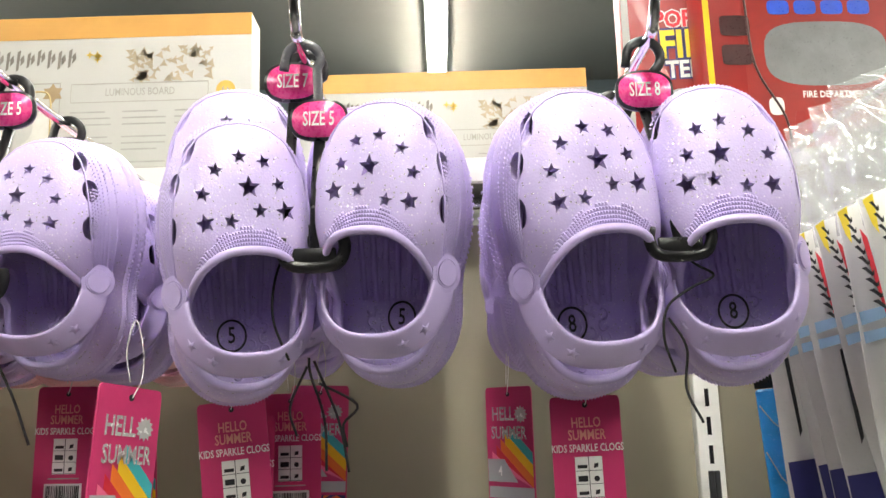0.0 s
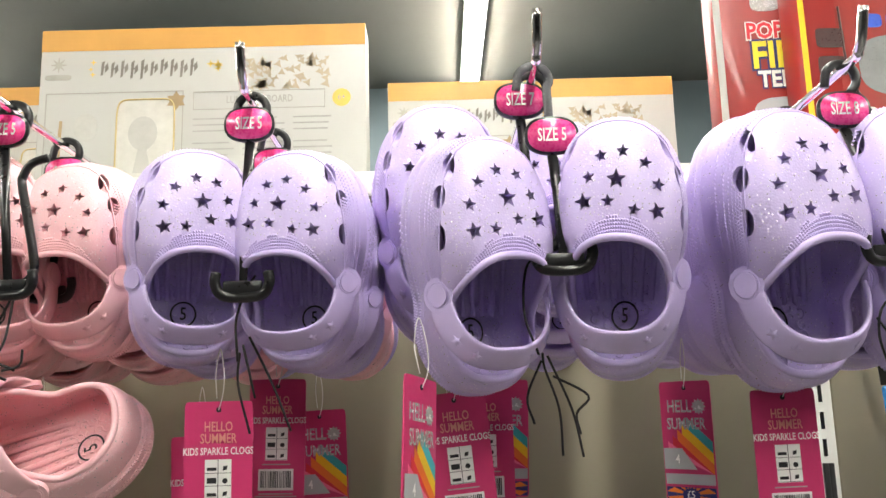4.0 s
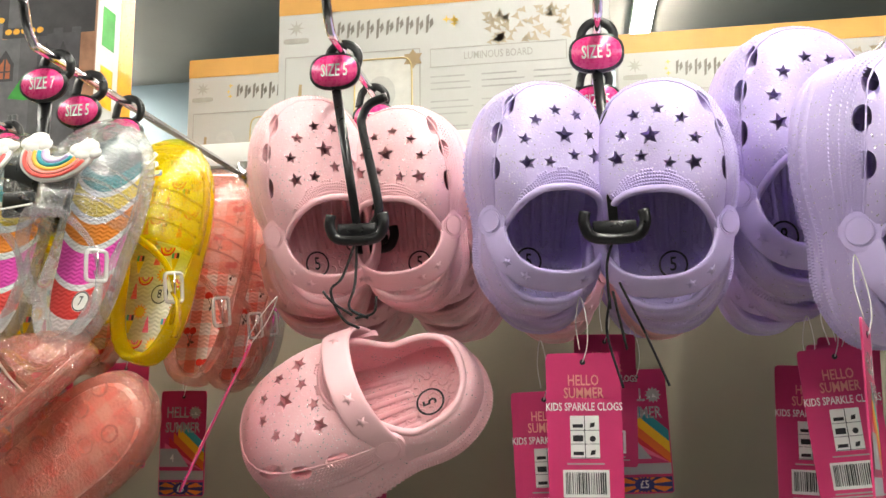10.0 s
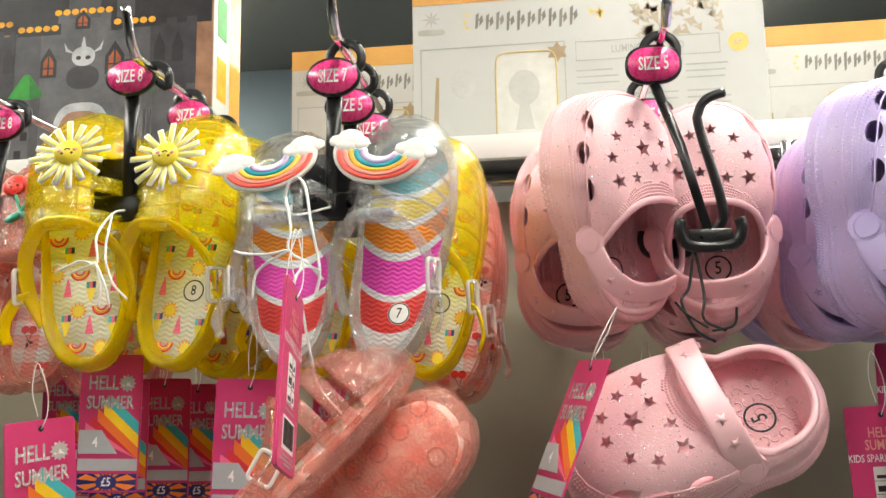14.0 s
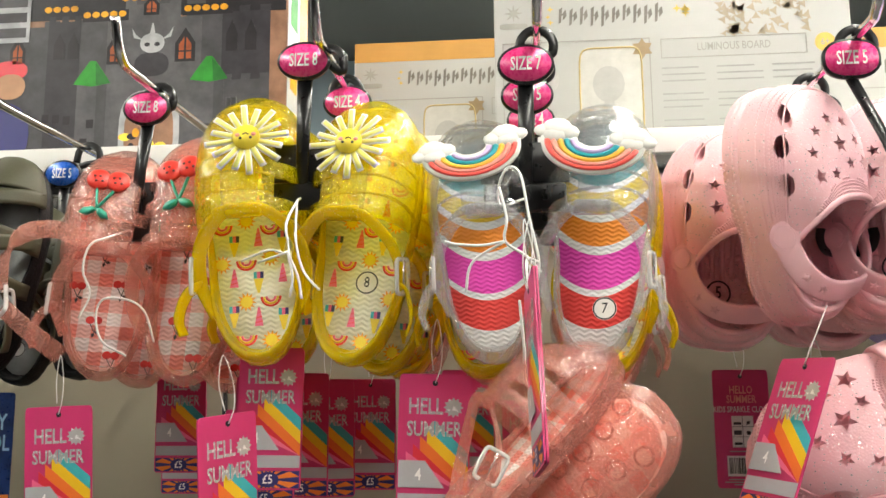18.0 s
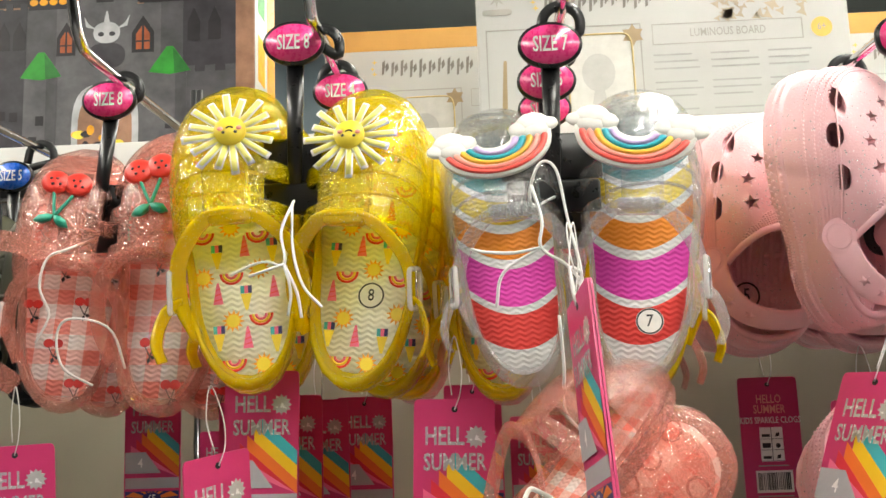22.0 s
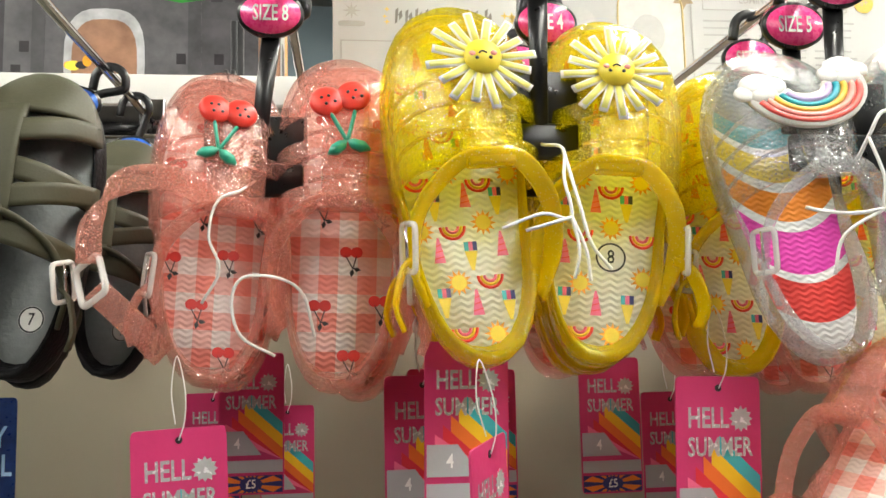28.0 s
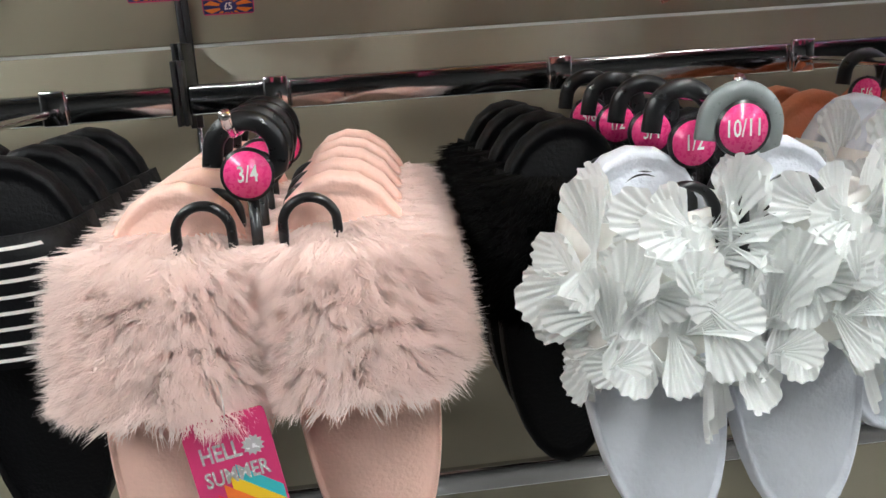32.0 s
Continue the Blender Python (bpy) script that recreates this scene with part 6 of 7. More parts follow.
    for a0, b0, a1, b1 in ((-0.012, h - 0.094, 0.165, h - 0.093), (-0.012, h - 0.119, 0.165, h - 0.118), (-0.012, h - 0.119, -0.011, h - 0.093), (0.164, h - 0.119, 0.165, h - 0.093)):
        add_box(bm, (a0 * k, b0, 0), (a1 * k, b1, 0.0003))
    flat("heading_frame", bm, PALE_INK)
    attach("lettering", lettering("LUMINOUS BOARD", 0.0145, GREY_INK, 0.72, 0.005), b, "printed heading", d @ Matrix.Translation((0.077 * k, h - 0.106, 0.0005)))
    bm = bmesh.new()
    for c0 in (-0.012, 0.055, 0.122):
        for q in range(11):
            if q % 4 != 3:
                add_box(bm, (c0 * k, h - 0.133 - 0.0085 * q, 0), ((c0 + 0.045 + 0.012 * spread(q, c0 * 90)) * k, h - 0.131 - 0.0085 * q, 0.0002))
    flat("small_print", bm, plain("faint_print", (0.37, 0.37, 0.35), 0.4, bump=0))
    flat("age_mark", prism(oval(0.0125, 0.0125, 24, 2, 0.187 * k, h - 0.106), 0, 0.0003), plain("ochre_print", (0.70, 0.46, 0.10), 0.4, bump=0), "round age mark")
    attach("lettering", lettering("6+", 0.012, GREY_INK, 0.85, 0.01), b, m=d @ Matrix.Translation((0.187 * k, h - 0.106, 0.0007)))
    return b


board_box(-0.680, -0.236, 1.040, 2.018)
board_box(-0.900, -0.456, 1.225, 2.012)
board_box(-0.218, 0.236, 1.228, 2.004)


def fire_boxes():
    red = plain("red_print", (0.27, 0.010, 0.007), 0.4, vary=0.12, scale=9, bump=0.02, coat=0.1)
    dark = plain("dark_red_print", (0.055, 0.022, 0.022), 0.3, bump=0)
    # the title side, further back
    b = root("toy_box", "red pop-up fire tent carton with a bold title", "box", m=pose(0.265, 1.10, TOP + 0.0182, 0, 0, -4))
    part("carton", box((0, 0, 0), (0.30, 0.06, 0.43), 0.002), red, b)
    side = pose(0, -0.0006, 0) @ UP
    part("white_edge", box((0.0, 0.002, 0.0), (0.010, 0.428, 0.0004)), CARTON, b, m=side, smooth=False)
    for text, z, s, mt, bk in (("POP UP", 0.260, 0.034, RAINBOW[3], WHITE_INK), ("FIRE", 0.222, 0.056, SUN_YELLOW, NAVY_INK), ("TENT", 0.186, 0.034, WHITE_INK, NAVY_INK)):
        attach("lettering_shadow", lettering(text, s, bk, 0.85, 0.09), b, m=side @ Matrix.Translation((0.092, z, 0.0003)))
        attach("lettering", lettering(text, s, mt, 0.85, 0.03), b, "bold printed title", side @ Matrix.Translation((0.092, z, 0.0010)))
    part("picture_patch", prism(oval(0.045, 0.03, 20, 3, 0.09, 0.13), 0, 0.0003), GREY_CARD, b, "printed grey window", side, smooth=False)
    part("picture_patch", prism(oval(0.022, 0.014, 16, 3, 0.075, 0.305), 0, 0.0003), SILVER_FOIL, b, "printed grey vehicle shape", side, smooth=False)
    # the cab side, in front
    b = root("toy_box", "red carton printed with a fire engine cab", "box", m=pose(0.352, 1.02, TOP + 0.0182, 0, 0, 3))
    part("carton", box((0, 0, 0), (0.36, 0.055, 0.42), 0.002), red, b)
    d = pose(0, -0.0006, 0) @ UP

    def flat(name, bm, mt, label=""):
        return part(name, bm, mt, b, label, d, smooth=False)
    flat("yellow_edge", box((0.0, 0.002, 0.0), (0.008, 0.418, 0.0004)), RAINBOW[1])
    flat("cab", prism(oval(0.125, 0.14, 30, 6, 0.175, 0.175), 0, 0.0004), plain("bright_red_print", (0.28, 0.016, 0.010), 0.4, bump=0, coat=0.1), "printed fire engine cab")
    flat("windscreen", prism(oval(0.082, 0.044, 30, 3.2, 0.158, 0.176), 0.0005, 0.0008), plain("grey_window_print", (0.185, 0.19, 0.195), 0.3, bump=0, coat=0.5), "printed grey windscreen")
    for k in range(4):
        flat("beacon", prism(oval(0.015, 0.010, 16, 4, 0.10 + 0.036 * k, 0.240), 0.0005, 0.0008), plain("blue_print", (0.03, 0.09, 0.55), 0.3, bump=0), "printed blue beacon")
    flat("ladder", box((0.13, 0.262, 0.0005), (0.25, 0.280, 0.0008)), RAINBOW[1], "printed yellow ladder")
    for z in (0.215, 0.175):
        flat("mirror", prism(oval(0.020, 0.014, 16, 6, 0.040, z), 0.0005, 0.0008), dark)
    for x in (0.085, 0.262):
        flat("headlamp", prism(oval(0.010, 0.012, 16, 3, x, 0.105), 0.0005, 0.0008), WHITE_INK)
    flat("grille", prism([(0.10, 0.062), (0.25, 0.062), (0.24, 0.098), (0.11, 0.098)], 0.0005, 0.0008), red, "printed grille")
    flat("panel_line", tube(smooth_path([(0.055, 0.26, 0.0008), (0.062, 0.16, 0.0008), (0.095, 0.09, 0.0008), (0.10, 0.03, 0.0008)], 5), 0.0018, 5), dark)
    attach("lettering", lettering("FIRE DEPARTMENT", 0.0125, WHITE_INK, 0.85, 0.01), b, "printed lettering", d @ Matrix.Translation((0.165, 0.120, 0.0008)))


fire_boxes()


def castle_box():
    def ink(name, c):
        return plain(name, c, 0.40, vary=0.30, scale=30, bump=0.03, fine=90, spec=0.22)
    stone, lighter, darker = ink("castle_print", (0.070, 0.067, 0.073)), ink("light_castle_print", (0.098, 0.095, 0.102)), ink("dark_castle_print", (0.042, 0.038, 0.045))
    dark, green, deep = ink("slate_print", (0.025, 0.022, 0.025)), ink("green_print", (0.03, 0.26, 0.03)), ink("deep_green_print", (0.02, 0.15, 0.025))
    ember, pale, lava = ink("ember_print", (0.38, 0.09, 0.03)), ink("pale_stone_print", (0.42, 0.42, 0.44)), ink("lava_print", (0.80, 0.36, 0.02))
    dusk = ink("dusk_print", (0.30, 0.16, 0.10))
    b = root("toy_box", "large carton printed with a grey castle with green roofs", "box", m=pose(-1.30, 1.045, TOP + 0.0182))
    part("carton", box((-0.30, 0, 0), (0.345, 0.10, 0.46), 0.002), dusk, b)
    d = pose(0, -0.0006, 0) @ UP

    def flat(name, bm, mt, label="", m=None):
        return part(name, bm, mt, b, label, d if m is None else m, smooth=False)

    def wall(x0, x1, top, mt, z, teeth=0, label="printed castle wall"):
        bm = box((x0, 0.0, z), (x1, top, z + 0.0002))
        for q in range(teeth):
            w = (x1 - x0) / (2 * teeth - 1)
            add_box(bm, (x0 + 2 * q * w, top + 0.00005, z), (x0 + (2 * q + 1) * w, top + 0.008, z + 0.0002))
        return flat("castle_wall", bm, mt, label)
    flat("night_sky", box((-0.299, 0.235, 0.0), (0.343, 0.459, 0.0001)), dark, "dark printed sky")
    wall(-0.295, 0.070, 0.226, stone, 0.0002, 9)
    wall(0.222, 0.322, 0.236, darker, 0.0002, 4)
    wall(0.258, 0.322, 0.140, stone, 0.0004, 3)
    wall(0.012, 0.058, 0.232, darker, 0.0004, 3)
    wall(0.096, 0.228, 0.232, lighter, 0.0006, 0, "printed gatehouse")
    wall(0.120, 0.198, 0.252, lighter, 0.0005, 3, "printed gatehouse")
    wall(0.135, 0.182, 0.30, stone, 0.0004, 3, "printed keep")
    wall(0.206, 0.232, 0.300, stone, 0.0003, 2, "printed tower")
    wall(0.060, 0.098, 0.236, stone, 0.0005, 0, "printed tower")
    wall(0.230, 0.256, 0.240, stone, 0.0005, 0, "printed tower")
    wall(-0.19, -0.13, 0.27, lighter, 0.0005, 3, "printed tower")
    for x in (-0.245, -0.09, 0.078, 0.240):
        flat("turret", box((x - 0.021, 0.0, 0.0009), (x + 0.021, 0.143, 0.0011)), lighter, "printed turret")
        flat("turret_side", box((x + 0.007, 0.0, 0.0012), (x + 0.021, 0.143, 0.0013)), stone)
        flat("roof", prism([(x - 0.026, 0.142), (x, 0.138), (x + 0.026, 0.142), (x + 0.021, 0.150), (x + 0.004, 0.174), (x - 0.004, 0.174), (x - 0.021, 0.150)], 0.0013, 0.0015), green, "printed green roof")
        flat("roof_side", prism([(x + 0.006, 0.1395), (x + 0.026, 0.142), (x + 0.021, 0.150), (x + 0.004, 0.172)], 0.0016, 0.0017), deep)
    for x, z, w, h in ((0.109, 0.168, 0.012, 0.044), (0.206, 0.168, 0.014, 0.048), (0.157, 0.236, 0.011, 0.028), (0.270, 0.180, 0.008, 0.044), (0.296, 0.180, 0.008, 0.044), (0.029, 0.178, 0.008, 0.038), (0.049, 0.178, 0.008, 0.038), (-0.03, 0.17, 0.011, 0.044), (-0.16, 0.19, 0.011, 0.044), (-0.22, 0.17, 0.010, 0.044)):
        flat("window_print", prism([(x - w, z), (x + w, z), (x + w, z + h * 0.55), (x, z + h), (x - w, z + h * 0.55)], 0.0012, 0.0014), dark)
        if w > 0.0105:
            for q in (-1, 1):
                flat("window_glow", prism([(x + q * w * 0.1, z + 0.004), (x + q * w * 0.62, z + 0.004), (x + q * w * 0.62, z + h * 0.5), (x + q * w * 0.1, z + h * 0.72)][::q], 0.0015, 0.0016), ember)
            flat("window_bar", box((x - w * 0.62, z + h * 0.28, 0.0017), (x + w * 0.62, z + h * 0.32, 0.0018)), dark)
    # horned emblem over the gate
    flat("emblem", prism(oval(0.017, 0.014, 20, 2.2, 0.160, 0.196), 0.0012, 0.0014), pale, "printed horned emblem")
    flat("emblem_horn", prism([(0.155, 0.203), (0.165, 0.203), (0.161, 0.224), (0.159, 0.224)], 0.0015, 0.0016), pale)
    for q in (-1, 1):
        flat("emblem_horn", prism([(0.160 + q * 0.012, 0.200), (0.160 + q * 0.026, 0.204), (0.160 + q * 0.029, 0.218), (0.160 + q * 0.023, 0.208)][::q], 0.0015, 0.0016), pale)
        flat("emblem_eye", prism(oval(0.004, 0.003, 10, 2, 0.160 + q * 0.007, 0.194), 0.0015, 0.0016), darker)
    flat("emblem_mouth", prism(oval(0.024, 0.017, 20, 2.4, 0.160, 0.166), 0.0010, 0.0012), darker)
    bm = bmesh.new()
    for x0, z0, n in ((0.208, 0.243, 5), (0.066, 0.240, 5), (0.010, 0.250, 4), (-0.25, 0.236, 8), (0.12, 0.262, 7)):
        for q in range(n):
            add_prism(bm, oval(0.0055, 0.0045, 12, 2, x0 + 0.0125 * q, z0), 0.0012, 0.0013)
    tagged(flat("lava_print", bm, lava, "row of orange lights"), kind="stuff")
    for x0, z0, x1 in ((0.200, 0.236, 0.270), (0.060, 0.233, 0.125), (0.0, 0.243, 0.058)):
        flat("ledge", box((x0, z0 - 0.003, 0.0010), (x1, z0 + 0.013, 0.0011)), dark)
    flat("gate_frame", prism(oval(0.042, 0.060, 28, 3, 0.160, 0.070), 0.0009, 0.0010), pale, "printed gate")
    flat("gate", prism(oval(0.034, 0.052, 28, 3, 0.160, 0.066), 0.0011, 0.0012), dusk)
    bm = bmesh.new()
    for q in range(22):
        add_prism(bm, oval(0.004 + 0.005 * spread(q, 2), 0.004 + 0.004 * spread(q, 3), 10, 2, 0.150 + 0.056 * (spread(q, 4) - 0.5), 0.030 + 0.045 * spread(q, 5)), 0.0013 + 0.00002 * q, 0.0014 + 0.00002 * q, mi=q % 3)
    tagged(flat("figure_print", bm, [lava, SUN_YELLOW, dark], "plain patches of orange and yellow"), kind="stuff")
    for x, z in ((0.078, 0.086), (0.070, 0.060), (0.015, 0.095), (0.030, 0.094), (0.045, 0.092), (0.280, 0.075), (0.240, 0.075), (-0.20, 0.08), (-0.11, 0.07)):
        flat("block_print", box((x - 0.005, z - 0.006, 0.0014), (x + 0.005, z + 0.006, 0.0016)), dark)
    flat("blue_patch", prism(oval(0.045, 0.045, 20, 2.4, -0.052, 0.075), 0.0014, 0.0016), NAVY_INK, "plain blue patch")
    flat("red_patch", prism(oval(0.026, 0.014, 18, 2.2, -0.040, 0.165), 0.0014, 0.0016), RAINBOW[3], "plain red patch")
    flat("brown_patch", prism(oval(0.022, 0.018, 18, 2.2, -0.038, 0.142), 0.0017, 0.0019), plain("tan_print", (0.50, 0.28, 0.17), 0.5, bump=0, spec=0.25), "plain tan patch")
    panel = flat("picture_inset", box((-0.075, 0.205, 0.0014), (-0.015, 0.285, 0.0016)), pale, "pale framed inset picture")
    for q in range(3):
        part("inset_bar", box((-0.070, 0.212 + 0.022 * q, 0.0017), (-0.020, 0.226 + 0.022 * q, 0.0018)), darker if q % 2 else stone, panel, smooth=False)
    side = Matrix.Translation((0.3455, 0.0, 0.0)) @ Matrix.Rotation(radians(90), 4, "Z") @ UP
    flat("side_print", box((0.001, 0.0, 0), (0.099, 0.459, 0.0005)), CARTON, "white carton side", side)
    flat("side_band", box((0.060, 0.0, 0.0006), (0.099, 0.459, 0.0009)), plain("amber_print", (0.80, 0.33, 0.03), 0.3, bump=0), "amber band", side)
    for q in range(4):
        flat("side_figure", box((0.014, 0.04 + 0.09 * q, 0.0006), (0.046, 0.10 + 0.09 * q, 0.0009)), (stone, lava, green, dark)[q], "", side)


castle_box()


# ---- bagged beach things on the far peg ----
FILM = glitter("clear_film", (0.93, 0.94, 0.94), (1, 1, 1), 0.08, 0.84, 8, 2.0)
SKY = plain("sky_print", (0.30, 0.46, 0.68), 0.35, bump=0)
SEA = plain("sea_blue", (0.02, 0.24, 0.62), 0.25, vary=0.2, scale=30, coat=0.6)
PACK_WHITE = plain("pack_white", (0.74, 0.74, 0.72), 0.3, vary=0.05, scale=20, coat=0.4)


def packet(x, y, z, k):
    p = root("toy_packet", "clear plastic packet with a folded white, yellow and red beach toy", "packet", "hanging packets", m=Matrix.Translation((x, y, z)) @ Matrix.Rotation(radians(-7 + 2 * math.sin(k * 2.3)), 4, "Y") @ Matrix.Rotation(radians(-14), 4, "Z"))

    bm = bmesh.new()
    fs = add_sheet(bm, lambda u, v: (u * 0.10, 0.0035 * math.sin(9 * u + 5 * v + k) + 0.002 * math.sin(23 * u - 17 * v), 0.070 - 0.085 * v + 0.012 * u), 22, 18)
    thick(bm, fs, 0.0005)
    part("bag_top", bm, FILM, p, "clear crinkled film above the toy")
    bm = bmesh.new()
    fs = add_sheet(bm, lambda u, v: (u * 0.094 + 0.002 * math.sin(6 * v + k), -0.003 * math.cos((u - 0.5) * 3), 0.016 * u - 0.26 * v), 5, 8)
    thick(bm, fs, -0.005)
    front = min(v.co.y for v in bm.verts)
    part("folded_toy", bm, PACK_WHITE, p, "folded white inflatable")
    def printed(name, pts, mt, lift=0.0004, label=""):
        bm = bmesh.new()
        for poly in pts:
            area = sum(a[0] * b[1] - b[0] * a[1] for a, b in zip(poly, poly[1:] + poly[:1]))
            add_prism(bm, poly if area > 0 else poly[::-1], 0, lift)
        return part(name, bm, mt, p, label, Matrix.Translation((0, front - 0.0004, 0)) @ UP, smooth=False)
    printed("yellow_tip", [[(0.001, -0.002), (0.007, 0.001), (0.0055, -0.022), (0.003, -0.016)], [(0.0165, -0.022), (0.019, -0.030), (0.019, -0.072), (0.017, -0.078)]], SUN_YELLOW)
    waves = []
    for q in range(9):
        x0, z0 = 0.004 + 0.0007 * q, -0.004 - 0.0068 * q
        w, h = 0.0035 + 0.0004 * q, 0.0030
        waves.append([(x0, z0), (x0 + w * 0.5, z0 + h * 0.2), (x0 + w, z0 - h * 1.1), (x0 + w * 1.25, z0 - h * 0.6), (x0 + w * 1.2, z0 - h * 1.7), (x0 + w * 0.9, z0 - h * 1.9), (x0 + w * 0.4, z0 - h * 0.7)])
    bm = bmesh.new()
    for poly in waves:
        vs = [bm.verts.new((a, b, 0.0005)) for a, b in poly]
        bm.faces.new(vs)
    part("wave_print", bm, BLACK_INK, p, "black printed waves", Matrix.Translation((0, front - 0.0006, 0)) @ UP, smooth=False)
    printed("red_print", [[(0.0115, -0.014), (0.0145, -0.020), (0.0170, -0.050), (0.0165, -0.078), (0.0148, -0.060), (0.0125, -0.035)]], RAINBOW[3], 0.0006)
    printed("blue_print", [[(0.001, -0.064), (0.03, -0.060), (0.03, -0.066), (0.001, -0.072)], [(0.001, -0.076), (0.03, -0.073), (0.03, -0.078), (0.001, -0.083)], [(0.03, -0.057), (0.094, -0.050), (0.094, -0.080), (0.03, -0.082)]], SKY)
    printed("black_print", [[(0.0135, -0.085), (0.017, -0.083), (0.017, -0.145), (0.0145, -0.150)]], BLACK_INK)
    printed("navy_band", [[(0.001, -0.170), (0.094, -0.165), (0.094, -0.215), (0.001, -0.215)]], NAVY_INK)
    return p


peg(0.300, 1.70, 0.42)
for k, (x, y, z) in enumerate(((0.240, 0.470, 1.608), (0.247, 0.515, 1.611), (0.253, 0.560, 1.612), (0.259, 0.605, 1.613), (0.265, 0.650, 1.613), (0.270, 0.695, 1.612), (0.275, 0.740, 1.613))):
    packet(x, y, z, k)
for k in range(5):
    q = root("toy_packet", "slim blue and red beach toy in clear wrap", "packet", "hanging packets", m=pose(0.306 + 0.018 * k, 0.80 - 0.025 * k, 1.506 + 0.003 * k, 0, -3, -10))
    red_one = k % 3 == 2
    part("body", box((-0.0135, -0.003, -0.30), (0.0135, 0.003, 0.0), 0.003), RAINBOW[3] if red_one else SEA, q)
    for j in range(7):
        part("line", tube(smooth_path([(-0.012, -0.0035, -0.042 * j - 0.015), (0.002, -0.0035, -0.042 * j - 0.035 - 0.01 * spread(j, k)), (0.012, -0.0035, -0.042 * j - 0.025)], 3), 0.0005, 4), BLACK_INK if red_one else PALE_INK, q)
    part("header", box((-0.0135, -0.0015, 0.0005), (0.0135, 0.0015, 0.05)), BLACK, q)
    part("header_mark", prism(star(0.006, 0, 0.02, 0, 0.45, 5), 0, 0.0004), SUN_YELLOW, q, m=Matrix.Translation((0, -0.0016, 0)) @ UP, smooth=False)
    part("wrap_edge", box((0.0136, -0.002, -0.30), (0.0165, 0.002, 0.05)), FILM, q, "clear wrap edge")


# ---- strings ----
for pts in (((-0.071, 0.484, 1.582), (-0.085, 0.472, 1.586), (-0.091, 0.466, 1.574), (-0.092, 0.463, 1.550), (-0.084, 0.468, 1.527)),
            ((-0.078, 0.50, 1.530), (-0.077, 0.50, 1.520), (-0.069, 0.50, 1.494), (-0.068, 0.50, 1.465)), ((-0.075, 0.50, 1.528), (-0.061, 0.50, 1.494), (-0.055, 0.50, 1.464)),
            ((-0.072, 0.50, 1.515), (-0.050, 0.50, 1.502), (-0.058, 0.50, 1.491), (-0.056, 0.50, 1.478)), ((-0.079, 0.50, 1.525), (-0.089, 0.50, 1.502), (-0.085, 0.50, 1.485)),
            ((0.141, 0.486, 1.584), (0.146, 0.472, 1.574), (0.154, 0.468, 1.567), (0.140, 0.464, 1.560), (0.126, 0.464, 1.550), (0.123, 0.466, 1.533), (0.129, 0.47, 1.514)),
            ((0.130, 0.48, 1.545), (0.139, 0.48, 1.528), (0.137, 0.48, 1.505), (0.145, 0.48, 1.486)),
            ((-0.268, 0.518, 1.588), (-0.267, 0.49, 1.575), (-0.273, 0.488, 1.555), (-0.272, 0.49, 1.529)), ((-0.272, 0.495, 1.535), (-0.274, 0.50, 1.515), (-0.266, 0.50, 1.484)), ((-0.270, 0.495, 1.540), (-0.263, 0.50, 1.506)),
            ((-0.266, 0.495, 1.545), (-0.252, 0.50, 1.515), (-0.240, 0.50, 1.485)), ((-0.428, 0.50, 1.530), (-0.440, 0.498, 1.538), (-0.446, 0.497, 1.545)), ((-0.426, 0.50, 1.528), (-0.414, 0.498, 1.531), (-0.412, 0.497, 1.541))):
    string(pts, 0.0008)
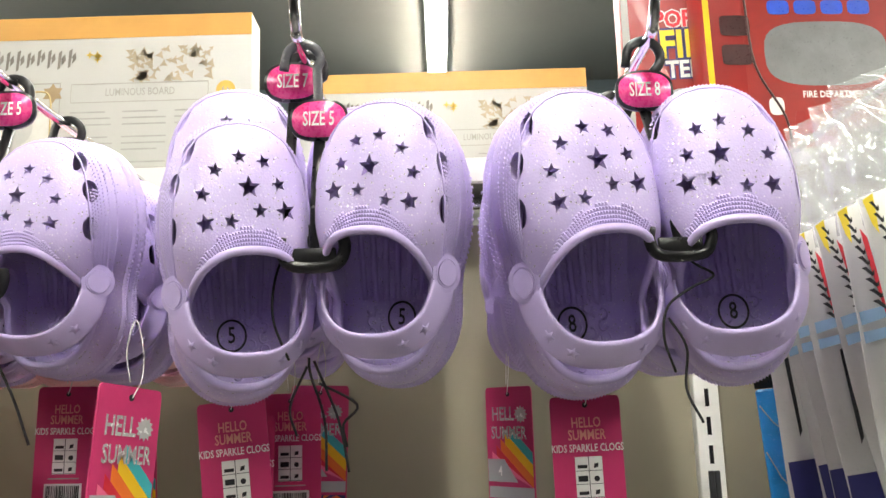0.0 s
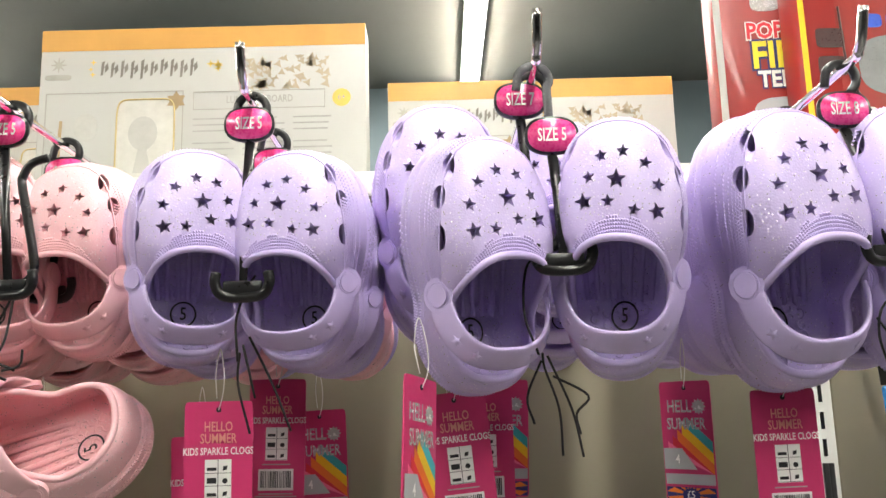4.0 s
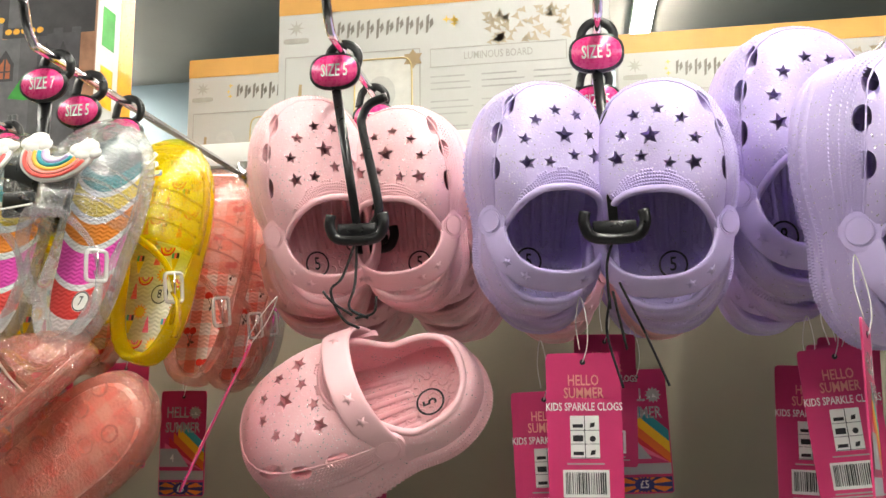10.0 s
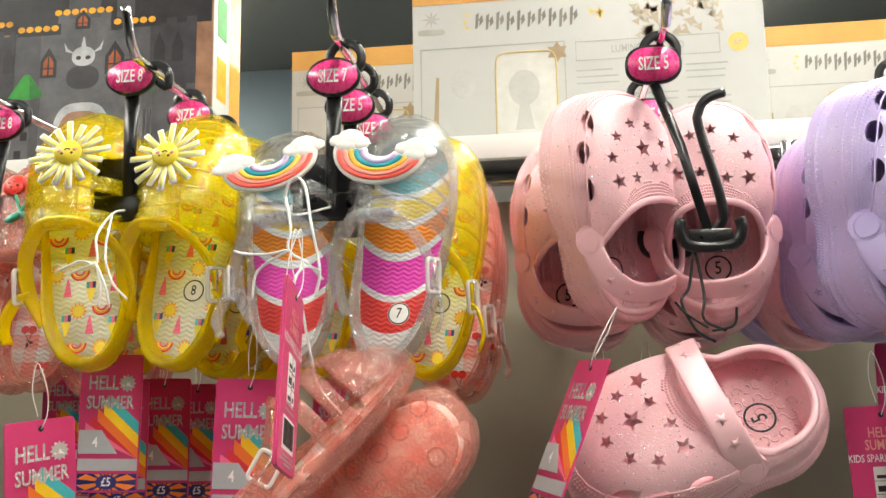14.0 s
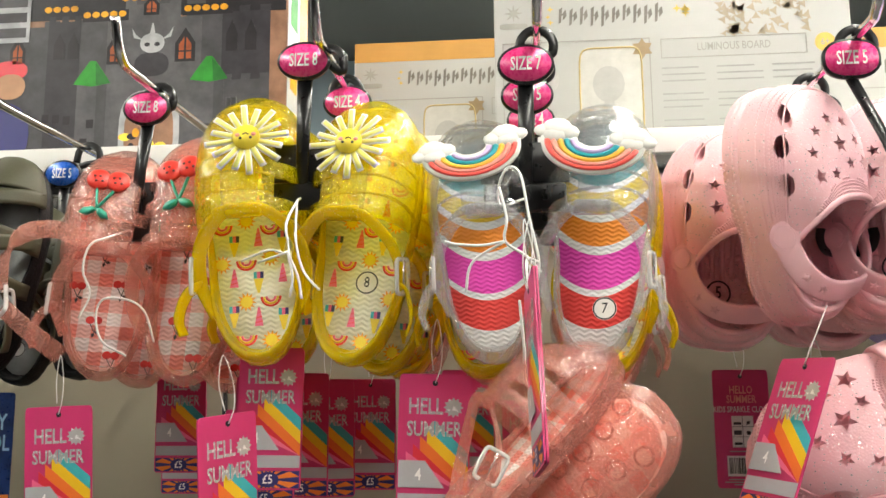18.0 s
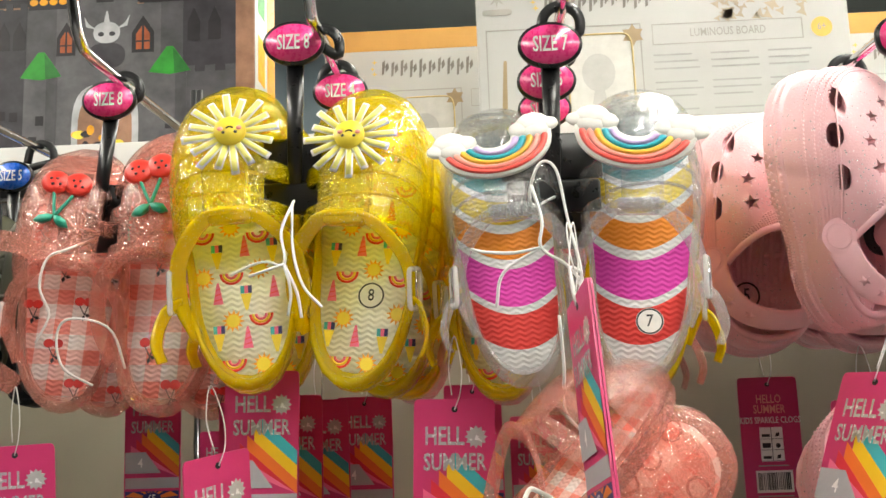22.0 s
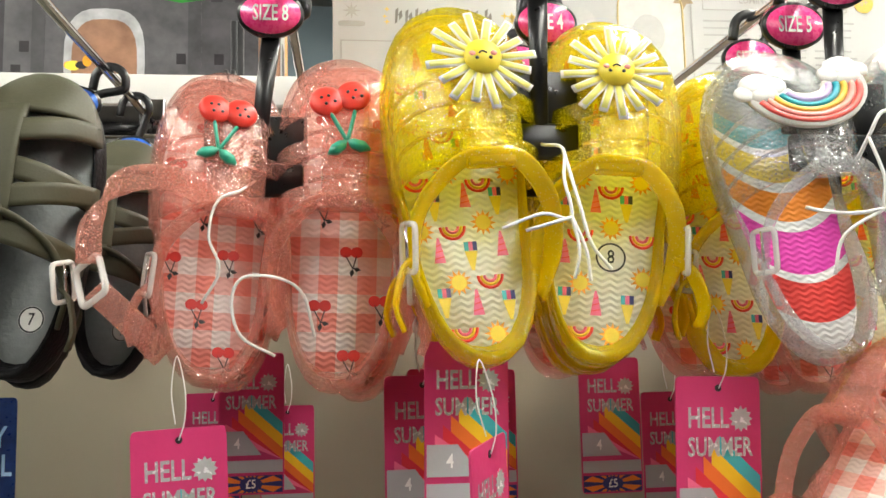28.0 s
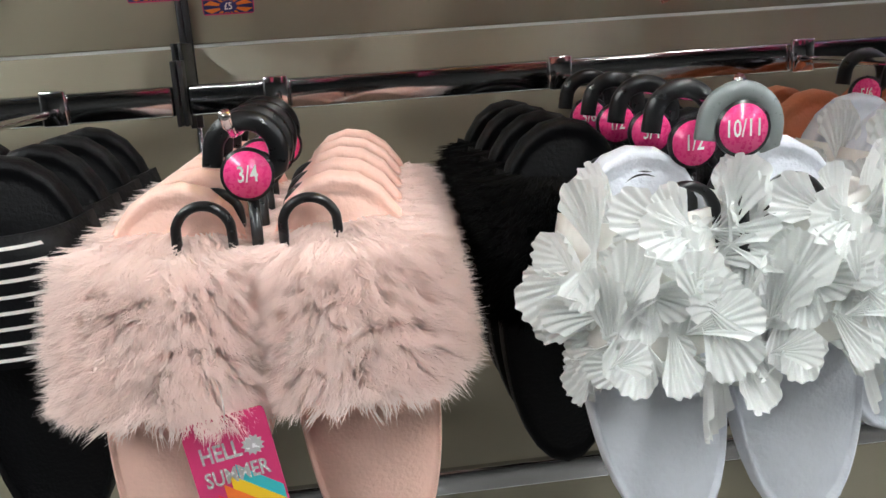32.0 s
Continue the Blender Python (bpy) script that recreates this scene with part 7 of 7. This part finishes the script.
for pts in (((-0.792, 0.515, 1.617), (-0.788, 0.492, 1.610), (-0.791, 0.480, 1.594), (-0.789, 0.478, 1.577), (-0.801, 0.480, 1.579), (-0.818, 0.482, 1.573)), ((-0.789, 0.477, 1.577), (-0.786, 0.478, 1.563), (-0.788, 0.480, 1.551)),
            ((-0.789, 0.477, 1.577), (-0.783, 0.478, 1.563), (-0.781, 0.480, 1.550)), ((-0.788, 0.492, 1.610), (-0.785, 0.480, 1.584), (-0.780, 0.480, 1.566), (-0.771, 0.482, 1.555)), ((-0.789, 0.477, 1.577), (-0.808, 0.482, 1.572)),
            ((-0.650, 0.500, 1.610), (-0.664, 0.470, 1.600), (-0.665, 0.458, 1.608), (-0.660, 0.455, 1.618), (-0.653, 0.455, 1.614), (-0.649, 0.455, 1.591), (-0.644, 0.455, 1.565), (-0.647, 0.456, 1.550)), ((-0.662, 0.455, 1.577), (-0.675, 0.455, 1.575), (-0.688, 0.456, 1.576), (-0.695, 0.458, 1.578)),
            ((-0.662, 0.455, 1.577), (-0.680, 0.456, 1.566), (-0.684, 0.458, 1.550)), ((-0.665, 0.458, 1.608), (-0.661, 0.455, 1.590), (-0.662, 0.455, 1.577), (-0.651, 0.456, 1.569), (-0.643, 0.458, 1.560)),
            ((-0.931, 0.572, 1.610), (-0.936, 0.550, 1.601), (-0.946, 0.545, 1.595), (-0.950, 0.545, 1.578), (-0.945, 0.547, 1.562), (-0.954, 0.550, 1.546)), ((-0.900, 0.55, 1.529), (-0.905, 0.545, 1.549), (-0.916, 0.543, 1.557), (-0.933, 0.543, 1.558), (-0.939, 0.545, 1.547), (-0.935, 0.547, 1.530), (-0.919, 0.55, 1.520)),
            ((-0.655, 0.458, 1.545), (-0.653, 0.468, 1.52), (-0.652, 0.485, 1.50), (-0.640, 0.490, 1.485)), ((-0.650, 0.4245, 1.547), (-0.651, 0.432, 1.558), (-0.650, 0.446, 1.566), (-0.644, 0.455, 1.565))):
    tagged(string(pts, 0.0008, WHITE_CORD), "thin white tie string looped between sandals")
